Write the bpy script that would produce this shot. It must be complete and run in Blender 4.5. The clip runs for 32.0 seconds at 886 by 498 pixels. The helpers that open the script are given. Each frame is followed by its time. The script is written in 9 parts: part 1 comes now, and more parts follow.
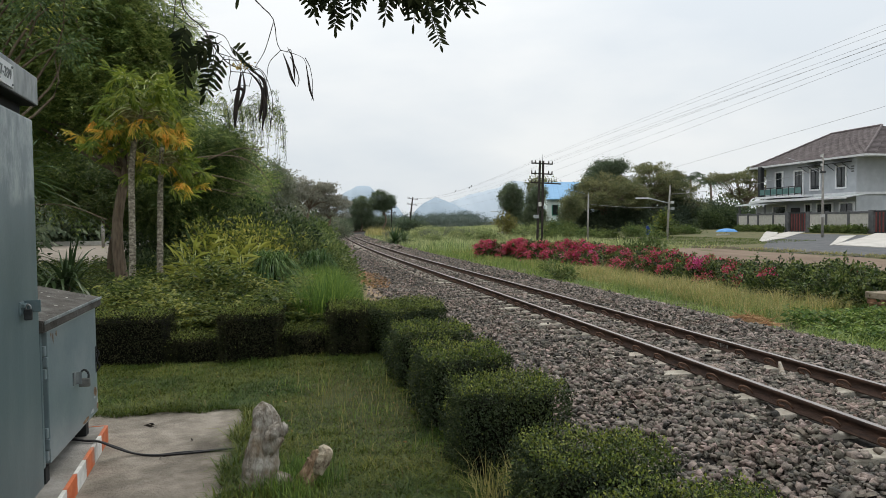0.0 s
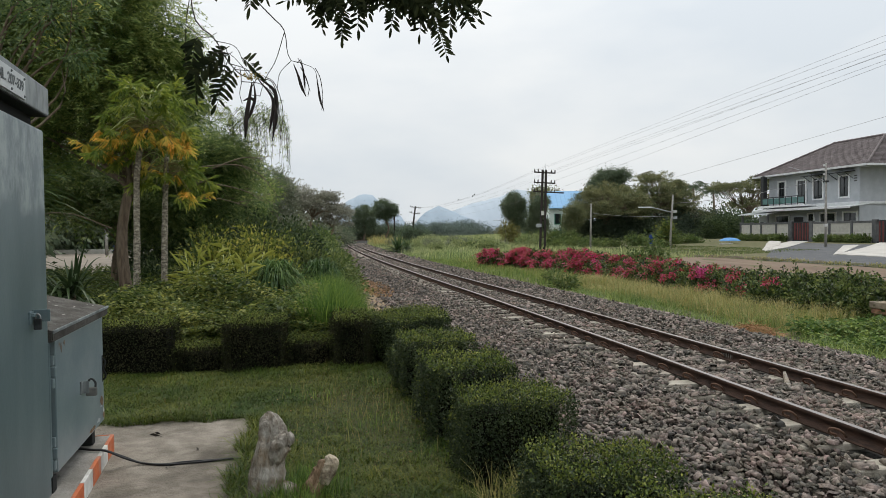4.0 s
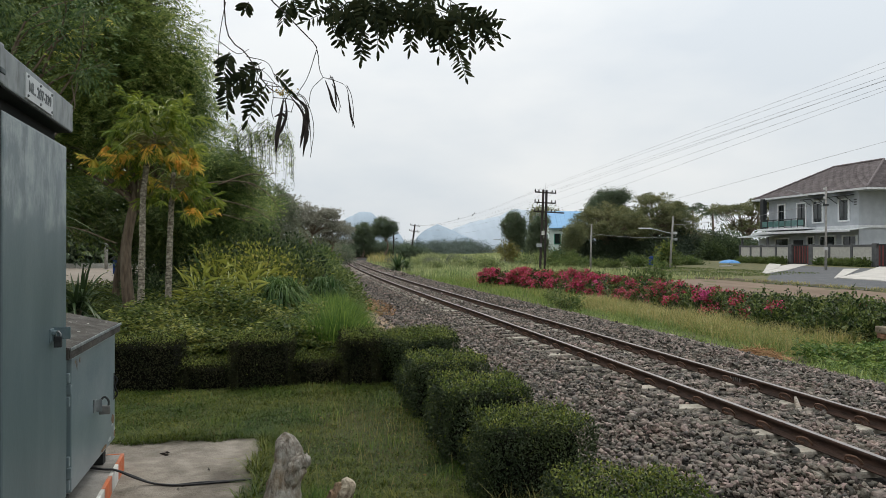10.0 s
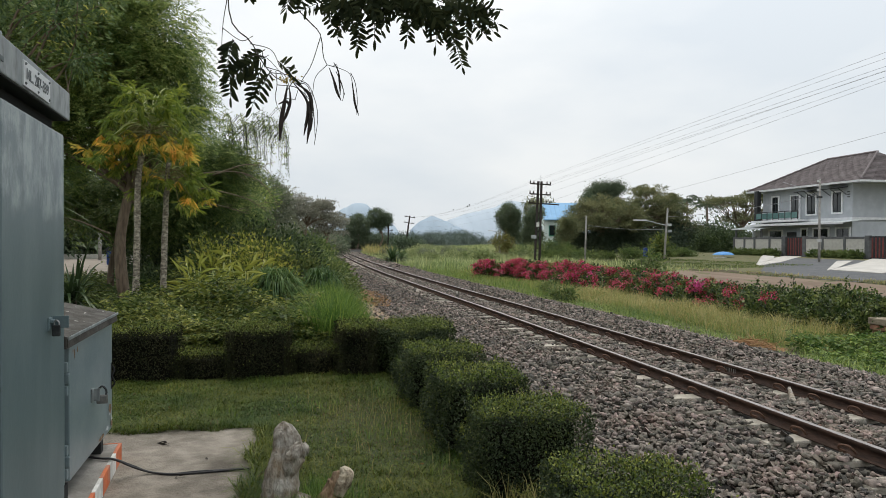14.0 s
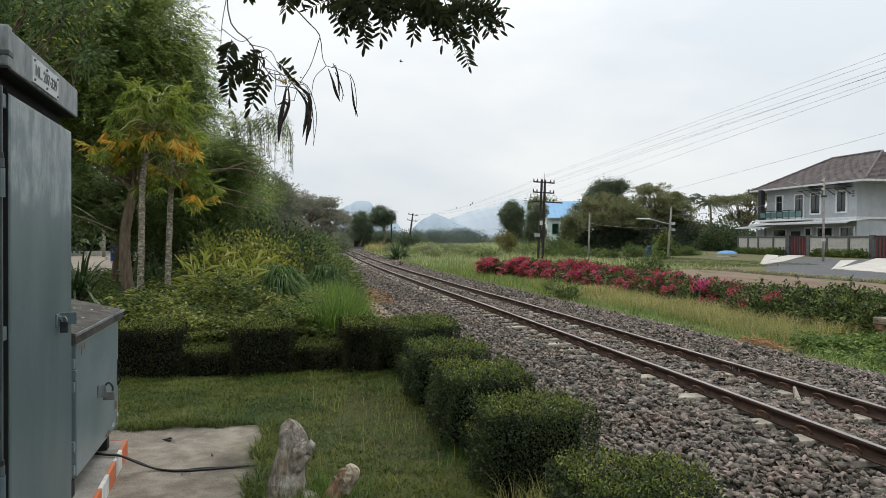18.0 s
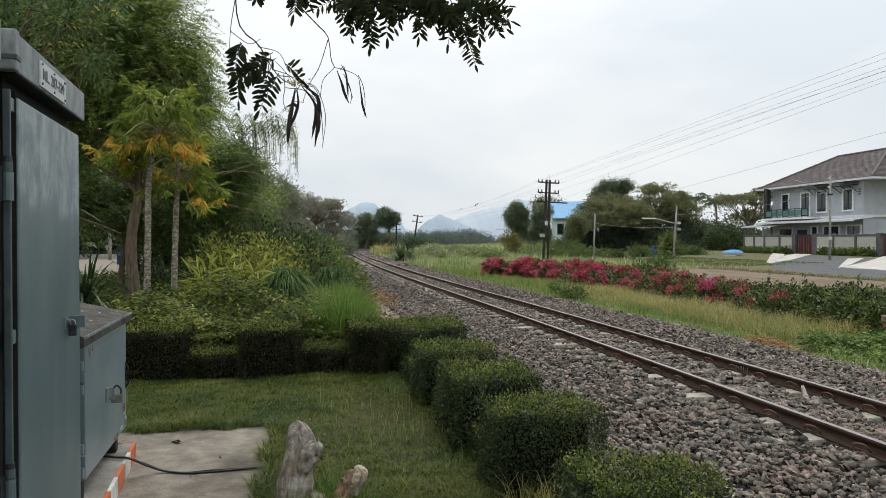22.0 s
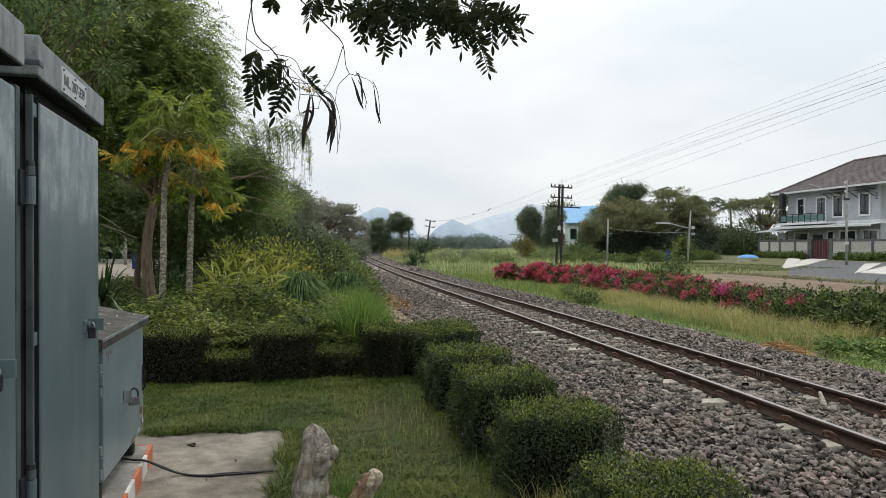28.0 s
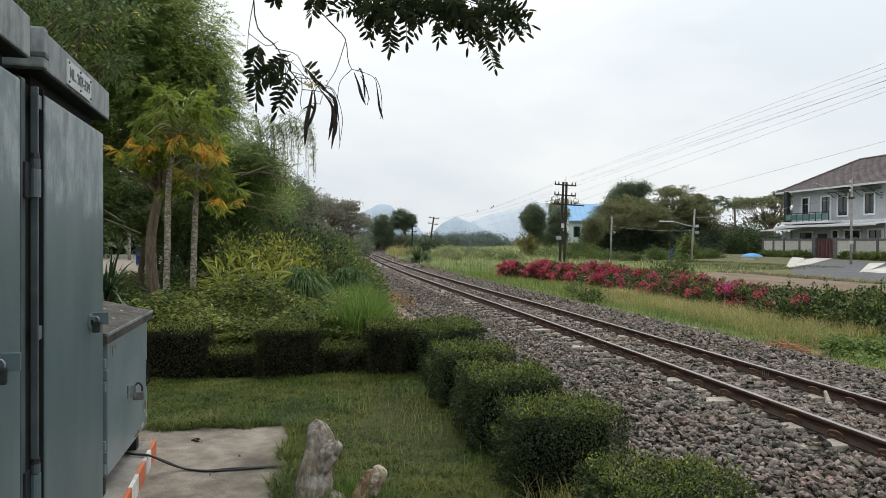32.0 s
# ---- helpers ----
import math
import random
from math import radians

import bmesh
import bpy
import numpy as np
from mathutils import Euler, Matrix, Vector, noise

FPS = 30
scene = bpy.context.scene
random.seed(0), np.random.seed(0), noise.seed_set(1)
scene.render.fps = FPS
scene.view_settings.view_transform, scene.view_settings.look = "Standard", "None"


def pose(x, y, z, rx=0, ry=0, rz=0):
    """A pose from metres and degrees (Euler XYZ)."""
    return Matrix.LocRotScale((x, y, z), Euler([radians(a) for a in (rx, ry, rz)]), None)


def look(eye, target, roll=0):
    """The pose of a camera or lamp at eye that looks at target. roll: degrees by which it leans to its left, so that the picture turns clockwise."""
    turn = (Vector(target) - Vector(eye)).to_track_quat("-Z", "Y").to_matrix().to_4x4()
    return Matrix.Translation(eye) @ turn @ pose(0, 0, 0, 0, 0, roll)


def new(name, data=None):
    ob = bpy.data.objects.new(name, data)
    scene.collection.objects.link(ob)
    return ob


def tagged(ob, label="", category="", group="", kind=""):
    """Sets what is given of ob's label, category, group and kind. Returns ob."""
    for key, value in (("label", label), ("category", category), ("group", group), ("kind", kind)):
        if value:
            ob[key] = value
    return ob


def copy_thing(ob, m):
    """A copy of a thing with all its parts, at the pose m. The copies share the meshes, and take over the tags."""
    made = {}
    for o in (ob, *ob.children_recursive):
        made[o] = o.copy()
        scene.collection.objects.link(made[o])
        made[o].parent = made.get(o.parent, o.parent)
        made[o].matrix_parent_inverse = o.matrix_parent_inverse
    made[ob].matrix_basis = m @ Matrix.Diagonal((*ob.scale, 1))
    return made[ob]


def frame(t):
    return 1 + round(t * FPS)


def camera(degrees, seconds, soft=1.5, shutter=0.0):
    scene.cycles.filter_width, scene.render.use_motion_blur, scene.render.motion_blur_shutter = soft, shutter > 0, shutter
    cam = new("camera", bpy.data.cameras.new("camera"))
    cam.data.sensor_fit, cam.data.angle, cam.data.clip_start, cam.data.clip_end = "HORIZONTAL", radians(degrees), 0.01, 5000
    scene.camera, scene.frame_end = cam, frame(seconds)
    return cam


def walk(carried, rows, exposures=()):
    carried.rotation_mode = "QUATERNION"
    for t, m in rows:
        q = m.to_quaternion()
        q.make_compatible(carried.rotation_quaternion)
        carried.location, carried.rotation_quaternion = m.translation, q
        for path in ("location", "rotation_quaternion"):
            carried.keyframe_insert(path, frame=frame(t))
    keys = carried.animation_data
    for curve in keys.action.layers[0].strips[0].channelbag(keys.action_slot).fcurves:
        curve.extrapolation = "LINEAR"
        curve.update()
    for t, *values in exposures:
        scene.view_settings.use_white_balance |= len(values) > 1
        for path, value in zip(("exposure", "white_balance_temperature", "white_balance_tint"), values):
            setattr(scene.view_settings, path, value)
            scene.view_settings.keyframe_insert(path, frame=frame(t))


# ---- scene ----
cam = camera(64.4, 32.0, soft=0.4)
PATH = [
    (0, (0.18, 0.045, 1.559), (0.541, 2.011, 1.484), -0.7),
    (0.5, (0.182, 0.048, 1.554), (0.542, 2.014, 1.477), -0.7),
    (1, (0.183, 0.049, 1.552), (0.542, 2.015, 1.47), -0.7),
    (1.5, (0.182, 0.052, 1.553), (0.54, 2.018, 1.469), -0.7),
    (2, (0.177, 0.041, 1.561), (0.533, 2.008, 1.482), -0.6),
    (2.5, (0.172, 0.03, 1.565), (0.528, 1.997, 1.492), -0.6),
    (3, (0.172, 0.03, 1.567), (0.527, 1.997, 1.503), -0.6),
    (3.5, (0.17, 0.027, 1.565), (0.525, 1.995, 1.509), -0.6),
    (5.5, (0.077, 0.082, 1.584), (0.429, 2.05, 1.549), -0.7),
    (6, (0.064, 0.091, 1.582), (0.415, 2.06, 1.554), -0.5),
    (6.5, (0.058, 0.089, 1.587), (0.409, 2.058, 1.563), -0.3),
    (7, (0.052, 0.087, 1.583), (0.4, 2.057, 1.566), -0.3),
    (7.5, (0.048, 0.082, 1.582), (0.396, 2.052, 1.569), -0.3),
    (8, (0.043, 0.076, 1.582), (0.393, 2.045, 1.574), -0.1),
    (8.5, (0.04, 0.084, 1.578), (0.388, 2.053, 1.575), -0.0),
    (9, (0.038, 0.08, 1.582), (0.386, 2.049, 1.579), -0.0),
    (9.5, (0.039, 0.077, 1.581), (0.393, 2.045, 1.582), 0.1),
    (10, (0.035, 0.082, 1.583), (0.394, 2.049, 1.585), 0.1),
    (10.5, (0.024, 0.085, 1.578), (0.387, 2.052, 1.58), 0.1),
    (11, (0.022, 0.089, 1.579), (0.388, 2.056, 1.573), 0.1),
    (11.5, (0.019, 0.085, 1.581), (0.393, 2.05, 1.575), 0.2),
    (12, (0.014, 0.084, 1.582), (0.389, 2.048, 1.58), 0.2),
    (12.5, (0.012, 0.078, 1.578), (0.389, 2.042, 1.575), 0.2),
    (13, (0.013, 0.082, 1.578), (0.39, 2.047, 1.573), 0.2),
    (13.5, (0.015, 0.083, 1.58), (0.39, 2.048, 1.567), 0.2),
    (14, (0.015, 0.08, 1.573), (0.389, 2.044, 1.551), 0.2),
    (14.5, (0.012, 0.088, 1.576), (0.385, 2.052, 1.546), 0.3),
    (16.5, (0.001, 0.09, 1.577), (0.371, 2.055, 1.552), 0.3),
    (17, (0.0, 0.088, 1.575), (0.369, 2.053, 1.553), 0.4),
    (17.5, (-0.002, 0.09, 1.574), (0.367, 2.055, 1.552), 0.4),
    (18, (-0.005, 0.088, 1.573), (0.361, 2.054, 1.545), 0.4),
    (18.5, (-0.002, 0.085, 1.575), (0.362, 2.052, 1.549), 0.1),
    (19, (-0.005, 0.087, 1.574), (0.359, 2.054, 1.546), -0.0),
    (19.5, (-0.003, 0.085, 1.574), (0.36, 2.051, 1.548), 0.0),
    (20, (-0.005, 0.096, 1.568), (0.357, 2.062, 1.54), 0.0),
    (20.5, (-0.009, 0.1, 1.569), (0.351, 2.067, 1.537), 0.0),
    (21, (-0.014, 0.096, 1.572), (0.346, 2.063, 1.539), 0.0),
    (21.5, (-0.013, 0.09, 1.572), (0.343, 2.058, 1.543), -0.0),
    (22, (-0.013, 0.092, 1.571), (0.339, 2.061, 1.546), -0.0),
    (22.5, (-0.017, 0.092, 1.569), (0.333, 2.061, 1.548), -0.1),
    (23, (-0.015, 0.089, 1.573), (0.334, 2.059, 1.556), -0.0),
    (23.5, (-0.016, 0.09, 1.57), (0.331, 2.059, 1.553), -0.0),
    (24, (-0.019, 0.09, 1.572), (0.326, 2.06, 1.557), -0.0),
    (24.5, (-0.019, 0.089, 1.568), (0.325, 2.059, 1.557), -0.1),
    (25, (-0.021, 0.091, 1.569), (0.322, 2.061, 1.557), -0.0),
    (25.5, (-0.022, 0.086, 1.568), (0.32, 2.057, 1.56), -0.0),
    (27.5, (-0.033, 0.089, 1.566), (0.298, 2.062, 1.554), 0.1),
    (28, (-0.028, 0.089, 1.565), (0.289, 2.064, 1.554), 0.0),
    (28.5, (-0.031, 0.089, 1.566), (0.284, 2.064, 1.556), 0.1),
    (29, (-0.034, 0.089, 1.562), (0.28, 2.064, 1.555), 0.1),
    (29.5, (-0.035, 0.087, 1.565), (0.277, 2.062, 1.555), 0.2),
    (30, (-0.035, 0.093, 1.562), (0.276, 2.069, 1.546), 0.2),
    (30.5, (-0.038, 0.104, 1.561), (0.272, 2.079, 1.535), 0.2),
    (31, (-0.039, 0.106, 1.559), (0.271, 2.082, 1.533), 0.2),
    (31.5, (-0.035, 0.107, 1.56), (0.274, 2.083, 1.536), 0.3),
    (32, (-0.038, 0.109, 1.558), (0.27, 2.085, 1.539), 0.3),
]
walk(cam, [(t, look(e, g, r)) for t, e, g, r in PATH], [(0, 0.04), (3, 0.01), (6, -0.10), (8, -0.12), (9, -0.08), (12, 0.01), (14, 0.04), (21, 0.07), (28, 0.12), (32, 0.11)])

# ---- world, sun ----
world = bpy.data.worlds.new("overcast_sky")
scene.world = world
world.use_nodes = True
wn, wl = world.node_tree.nodes, world.node_tree.links
wn.clear()
w_out = wn.new("ShaderNodeOutputWorld")
w_mix = wn.new("ShaderNodeMixShader")
w_sky = wn.new("ShaderNodeTexSky")
w_sky.sky_type, w_sky.sun_disc = "NISHITA", False
w_sky.sun_elevation, w_sky.sun_rotation = radians(63), radians(8)
w_sky.dust_density, w_sky.air_density = 4.0, 1.0
w_b1, w_b2 = wn.new("ShaderNodeBackground"), wn.new("ShaderNodeBackground")
w_b1.inputs["Strength"].default_value = 0.1
# an overcast sky is brighter overhead than at the horizon
w_sep = wn.new("ShaderNodeSeparateXYZ")
w_el = wn.new("ShaderNodeMapRange")
w_el.interpolation_type = "SMOOTHSTEP"
w_el.inputs["From Min"].default_value, w_el.inputs["From Max"].default_value = 0.05, 0.95
w_el.inputs["To Min"].default_value, w_el.inputs["To Max"].default_value = 0.905, 1.5
w_tc = wn.new("ShaderNodeTexCoord")
w_map = wn.new("ShaderNodeMapping")
w_map.inputs["Scale"].default_value = (1.0, 1.0, 2.6)
w_noise = wn.new("ShaderNodeTexNoise")
w_noise.inputs["Scale"].default_value, w_noise.inputs["Detail"].default_value = 2.2, 5.0
w_ramp = wn.new("ShaderNodeValToRGB")
w_ramp.color_ramp.elements[0].position, w_ramp.color_ramp.elements[0].color = 0.36, (0.80, 0.862, 0.915, 1)
w_ramp.color_ramp.elements[1].position, w_ramp.color_ramp.elements[1].color = 0.60, (0.972, 1.0, 1.008, 1)
wl.new(w_tc.outputs["Generated"], w_sep.inputs["Vector"])
wl.new(w_sep.outputs["Z"], w_el.inputs["Value"])
wl.new(w_el.outputs["Result"], w_b2.inputs["Strength"])
wl.new(w_tc.outputs["Generated"], w_map.inputs["Vector"])
wl.new(w_map.outputs["Vector"], w_noise.inputs["Vector"])
wl.new(w_noise.outputs["Fac"], w_ramp.inputs["Fac"])
wl.new(w_ramp.outputs["Color"], w_b2.inputs["Color"])
wl.new(w_sky.outputs["Color"], w_b1.inputs["Color"])
w_mix.inputs["Fac"].default_value = 0.92
wl.new(w_b1.outputs[0], w_mix.inputs[1])
wl.new(w_b2.outputs[0], w_mix.inputs[2])
wl.new(w_mix.outputs[0], w_out.inputs["Surface"])

sun = new("sun", bpy.data.lights.new("sun", "SUN"))
sun.data.energy, sun.data.angle, sun.data.color = 1.0, radians(28), (1.0, 0.93, 0.82)
sun.matrix_world = look((0, 0, 30), (-2, -15, 0))


# ---- materials ----
def mat(name, c1, c2, scale=6.0, rough=0.7, metal=0.0, bump=0.0, bscale=40.0, c3=None, scale3=1.0, amount3=0.5, rand="",
        vary=0.25, leaf=0.0, coords="Object", stretch=(1, 1, 1), spec=0.35):
    """Two colours mixed by fine noise, a third in coarse patches, and a random shade for each piece."""
    m = bpy.data.materials.new(name)
    m.use_nodes = True
    n, l = m.node_tree.nodes, m.node_tree.links
    bsdf = n["Principled BSDF"]
    out = n["Material Output"]
    if coords == "Object":
        vec = n.new("ShaderNodeTexCoord").outputs["Object"]
    else:
        vec = n.new("ShaderNodeNewGeometry").outputs["Position"]
    mp = n.new("ShaderNodeMapping")
    mp.inputs["Scale"].default_value = stretch
    l.new(vec, mp.inputs["Vector"])
    vec = mp.outputs["Vector"]
    n1 = n.new("ShaderNodeTexNoise")
    n1.inputs["Scale"].default_value, n1.inputs["Detail"].default_value = scale, 6.0
    l.new(vec, n1.inputs["Vector"])
    r1 = n.new("ShaderNodeValToRGB")
    r1.color_ramp.elements[0].position, r1.color_ramp.elements[0].color = 0.35, (*c1, 1)
    r1.color_ramp.elements[1].position, r1.color_ramp.elements[1].color = 0.65, (*c2, 1)
    l.new(n1.outputs["Fac"], r1.inputs["Fac"])
    col = r1.outputs["Color"]
    if c3:
        n3 = n.new("ShaderNodeTexNoise")
        n3.inputs["Scale"].default_value, n3.inputs["Detail"].default_value = scale3, 5.0
        n3.inputs["Roughness"].default_value = 0.65
        l.new(vec, n3.inputs["Vector"])
        r3 = n.new("ShaderNodeValToRGB")
        r3.color_ramp.elements[0].position, r3.color_ramp.elements[0].color = 0.47, (0, 0, 0, 1)
        r3.color_ramp.elements[1].position, r3.color_ramp.elements[1].color = 0.66, (amount3, amount3, amount3, 1)
        l.new(n3.outputs["Fac"], r3.inputs["Fac"])
        mx = n.new("ShaderNodeMix")
        mx.data_type = "RGBA"
        l.new(r3.outputs["Color"], mx.inputs["Factor"])
        l.new(col, mx.inputs["A"])
        mx.inputs["B"].default_value = (*c3, 1)
        col = mx.outputs["Result"]
    if rand:
        if rand == "island":
            rv = n.new("ShaderNodeNewGeometry").outputs["Random Per Island"]
        else:
            rv = n.new("ShaderNodeObjectInfo").outputs["Random"]
        mr = n.new("ShaderNodeMapRange")
        mr.inputs["To Min"].default_value, mr.inputs["To Max"].default_value = 1 - vary, 1 + vary
        l.new(rv, mr.inputs["Value"])
        hs = n.new("ShaderNodeHueSaturation")
        l.new(col, hs.inputs["Color"])
        l.new(mr.outputs["Result"], hs.inputs["Value"])
        mh = n.new("ShaderNodeMapRange")
        mh.inputs["To Min"].default_value, mh.inputs["To Max"].default_value = 0.5 + 0.06 * vary, 0.5 - 0.06 * vary
        l.new(rv, mh.inputs["Value"])
        l.new(mh.outputs["Result"], hs.inputs["Hue"])
        col = hs.outputs["Color"]
    l.new(col, bsdf.inputs["Base Color"])
    bsdf.inputs["Roughness"].default_value = rough
    bsdf.inputs["Metallic"].default_value = metal
    bsdf.inputs["Specular IOR Level"].default_value = spec
    if bump:
        nb = n.new("ShaderNodeTexNoise")
        nb.inputs["Scale"].default_value, nb.inputs["Detail"].default_value = bscale, 5.0
        l.new(vec, nb.inputs["Vector"])
        bp = n.new("ShaderNodeBump")
        bp.inputs["Strength"].default_value, bp.inputs["Distance"].default_value = bump, 0.02
        l.new(nb.outputs["Fac"], bp.inputs["Height"])
        l.new(bp.outputs["Normal"], bsdf.inputs["Normal"])
    if leaf:
        tr = n.new("ShaderNodeBsdfTranslucent")
        l.new(col, tr.inputs["Color"])
        ms = n.new("ShaderNodeMixShader")
        ms.inputs["Fac"].default_value = leaf
        l.new(bsdf.outputs[0], ms.inputs[1])
        l.new(tr.outputs[0], ms.inputs[2])
        l.new(ms.outputs[0], out.inputs["Surface"])
    return m


def leafmat(name, c1, c2, vary=0.35, leaf=0.3, rough=0.5, scale=0.8, coords="Position"):
    return mat(name, c1, c2, scale=scale, rough=rough, rand="island", vary=vary, leaf=leaf, coords=coords, spec=0.3)


M_soil = mat("grassy_soil", (0.075, 0.085, 0.035), (0.13, 0.12, 0.05), 3.0, 0.95, bump=0.6, bscale=20, c3=(0.16, 0.13, 0.07), scale3=0.25, coords="Position")
M_lawn_soil = mat("lawn_soil", (0.030, 0.043, 0.011), (0.055, 0.068, 0.018), 9.0, 0.95, bump=0.6, bscale=60, c3=(0.07, 0.06, 0.024), scale3=1.1, coords="Position")
M_litter = mat("dry_soil", (0.20, 0.14, 0.08), (0.30, 0.22, 0.14), 8.0, 0.95, bump=0.8, bscale=50, c3=(0.33, 0.20, 0.10), scale3=1.5, coords="Position")
# bed colour near black, standing for the shade between ballast stones
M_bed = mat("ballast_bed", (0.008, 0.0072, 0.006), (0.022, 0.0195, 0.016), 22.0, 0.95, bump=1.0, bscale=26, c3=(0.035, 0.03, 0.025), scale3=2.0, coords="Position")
M_stone = mat("ballast_stone", (0.031, 0.027, 0.022), (0.228, 0.193, 0.155), 9.0, 0.68, bump=0.5, bscale=70, rand="island", vary=0.7, c3=(0.21, 0.15, 0.11), scale3=1.2, amount3=0.5, coords="Position", spec=0.5)
M_rail = mat("rusty_rail_steel", (0.0315, 0.0186, 0.0133), (0.0735, 0.0402, 0.0276), 30.0, 0.75, 0.2, bump=0.3, bscale=90, c3=(0.105, 0.0539, 0.0333), scale3=3.0, coords="Position", stretch=(1, 0.25, 1))
M_railtop = mat("worn_rail_head", (0.25, 0.205, 0.18), (0.40, 0.36, 0.33), 12.0, 0.3, 0.75, coords="Position", stretch=(8, 0.4, 1))
M_sleeper = mat("weathered_concrete_sleeper", (0.33, 0.295, 0.24), (0.47, 0.43, 0.365), 14.0, 0.9, bump=0.5, bscale=70, rand="object", vary=0.2)
M_clip = mat("rusty_spring_clip", (0.075, 0.04, 0.027), (0.14, 0.075, 0.047), 60.0, 0.7, 0.2)
M_concrete = mat("poured_concrete", (0.175, 0.151, 0.123), (0.304, 0.27, 0.224), 7.0, 0.92, bump=0.6, bscale=60, c3=(0.092, 0.0792, 0.0616), scale3=1.4, amount3=0.9, coords="Position")
M_plinth = mat("plinth_concrete", (0.24, 0.23, 0.21), (0.36, 0.34, 0.31), 7.0, 0.9, bump=0.3, bscale=60, c3=(0.15, 0.14, 0.12), scale3=2.3, amount3=0.7)
M_beige = mat("beige_weathered_stone", (0.25, 0.20, 0.145), (0.37, 0.31, 0.24), 9.0, 0.92, bump=0.7, bscale=40, c3=(0.13, 0.10, 0.075), scale3=4.0, amount3=0.8, rand="object", vary=0.3)
M_brick = mat("weathered_orange_brick", (0.17, 0.085, 0.045), (0.30, 0.19, 0.11), 9.0, 0.92, bump=0.7, bscale=40, c3=(0.10, 0.08, 0.06), scale3=4.0, amount3=0.8, rand="object", vary=0.35)
M_orange = mat("faded_orange_kerb_paint", (0.52, 0.11, 0.035), (0.62, 0.17, 0.06), 12.0, 0.7, c3=(0.33, 0.25, 0.2), scale3=7.0, amount3=0.6, bump=0.2)
M_white = mat("chalky_white_kerb_paint", (0.55, 0.54, 0.50), (0.74, 0.73, 0.70), 12.0, 0.75, c3=(0.30, 0.28, 0.25), scale3=7.0, amount3=0.6, bump=0.2)
M_grey = mat("blue_grey_cabinet_paint", (0.08, 0.117, 0.129), (0.117, 0.166, 0.18), 2.2, 0.42, 0.0, bump=0.06, bscale=70, c3=(0.27, 0.305, 0.30), scale3=1.5, amount3=0.85, stretch=(1.5, 1.5, 0.8), spec=0.5)
M_door = mat("blue_grey_door_paint", (0.082, 0.118, 0.128), (0.112, 0.156, 0.168), 2.2, 0.42, 0.0, bump=0.06, bscale=70, c3=(0.15, 0.195, 0.205), scale3=2.0, amount3=0.5, stretch=(1.5, 1.5, 0.5), spec=0.5)


def bloom_patch(m):
    """Chalky cloud of oxidised paint over the door's upper part, with a ragged lower edge."""
    n, l = m.node_tree.nodes, m.node_tree.links
    bsdf = n["Principled BSDF"]
    old = bsdf.inputs["Base Color"].links[0].from_socket
    co = n.new("ShaderNodeTexCoord").outputs["Object"]
    sep = n.new("ShaderNodeSeparateXYZ")
    l.new(co, sep.inputs[0])
    wav = n.new("ShaderNodeTexNoise")
    wav.inputs["Scale"].default_value, wav.inputs["Detail"].default_value = 5.0, 5.0
    l.new(co, wav.inputs["Vector"])
    edge = n.new("ShaderNodeMath")
    edge.operation = "MULTIPLY_ADD"
    edge.inputs[1].default_value = 0.28
    l.new(wav.outputs["Fac"], edge.inputs[0])
    l.new(sep.outputs["Z"], edge.inputs[2])
    fade = n.new("ShaderNodeMapRange")
    fade.interpolation_type = "SMOOTHSTEP"
    fade.inputs["From Min"].default_value, fade.inputs["From Max"].default_value = 1.80, 1.90
    l.new(edge.outputs[0], fade.inputs["Value"])
    mp = n.new("ShaderNodeMapping")
    mp.inputs["Scale"].default_value = (9.0, 1.0, 5.0)
    l.new(co, mp.inputs["Vector"])
    fine = n.new("ShaderNodeTexNoise")
    fine.inputs["Scale"].default_value, fine.inputs["Detail"].default_value, fine.inputs["Roughness"].default_value = 1.0, 8.0, 0.7
    l.new(mp.outputs["Vector"], fine.inputs["Vector"])
    cloud = n.new("ShaderNodeMapRange")
    cloud.inputs["From Min"].default_value, cloud.inputs["From Max"].default_value = 0.43, 0.60
    cloud.inputs["To Max"].default_value = 0.85
    l.new(fine.outputs["Fac"], cloud.inputs["Value"])
    both = n.new("ShaderNodeMath")
    both.operation = "MULTIPLY"
    l.new(fade.outputs["Result"], both.inputs[0])
    l.new(cloud.outputs["Result"], both.inputs[1])
    mx = n.new("ShaderNodeMix")
    mx.data_type = "RGBA"
    l.new(both.outputs[0], mx.inputs["Factor"])
    l.new(old, mx.inputs["A"])
    mx.inputs["B"].default_value = (0.29, 0.335, 0.335, 1)
    l.new(mx.outputs["Result"], bsdf.inputs["Base Color"])


bloom_patch(M_door)
# cabinet paint lightened to hold the sky's reflection on the box door
M_grey2 = mat("sky_lit_blue_grey_paint", (0.14, 0.189, 0.203), (0.203, 0.252, 0.266), 2.6, 0.35, bump=0.06, bscale=70, c3=(0.27, 0.31, 0.32), scale3=2.4, amount3=0.6, spec=0.5)
M_greyd = mat("dark_cabinet_frame", (0.06, 0.08, 0.084), (0.095, 0.12, 0.125), 8.0, 0.55, c3=(0.03, 0.034, 0.034), scale3=5.0, spec=0.4)
M_cover = mat("weathered_cover_metal", (0.17, 0.195, 0.20), (0.28, 0.305, 0.305), 7.0, 0.55, c3=(0.065, 0.07, 0.07), scale3=5.0, amount3=0.8, stretch=(2.2, 2.2, 1.0), spec=0.4)
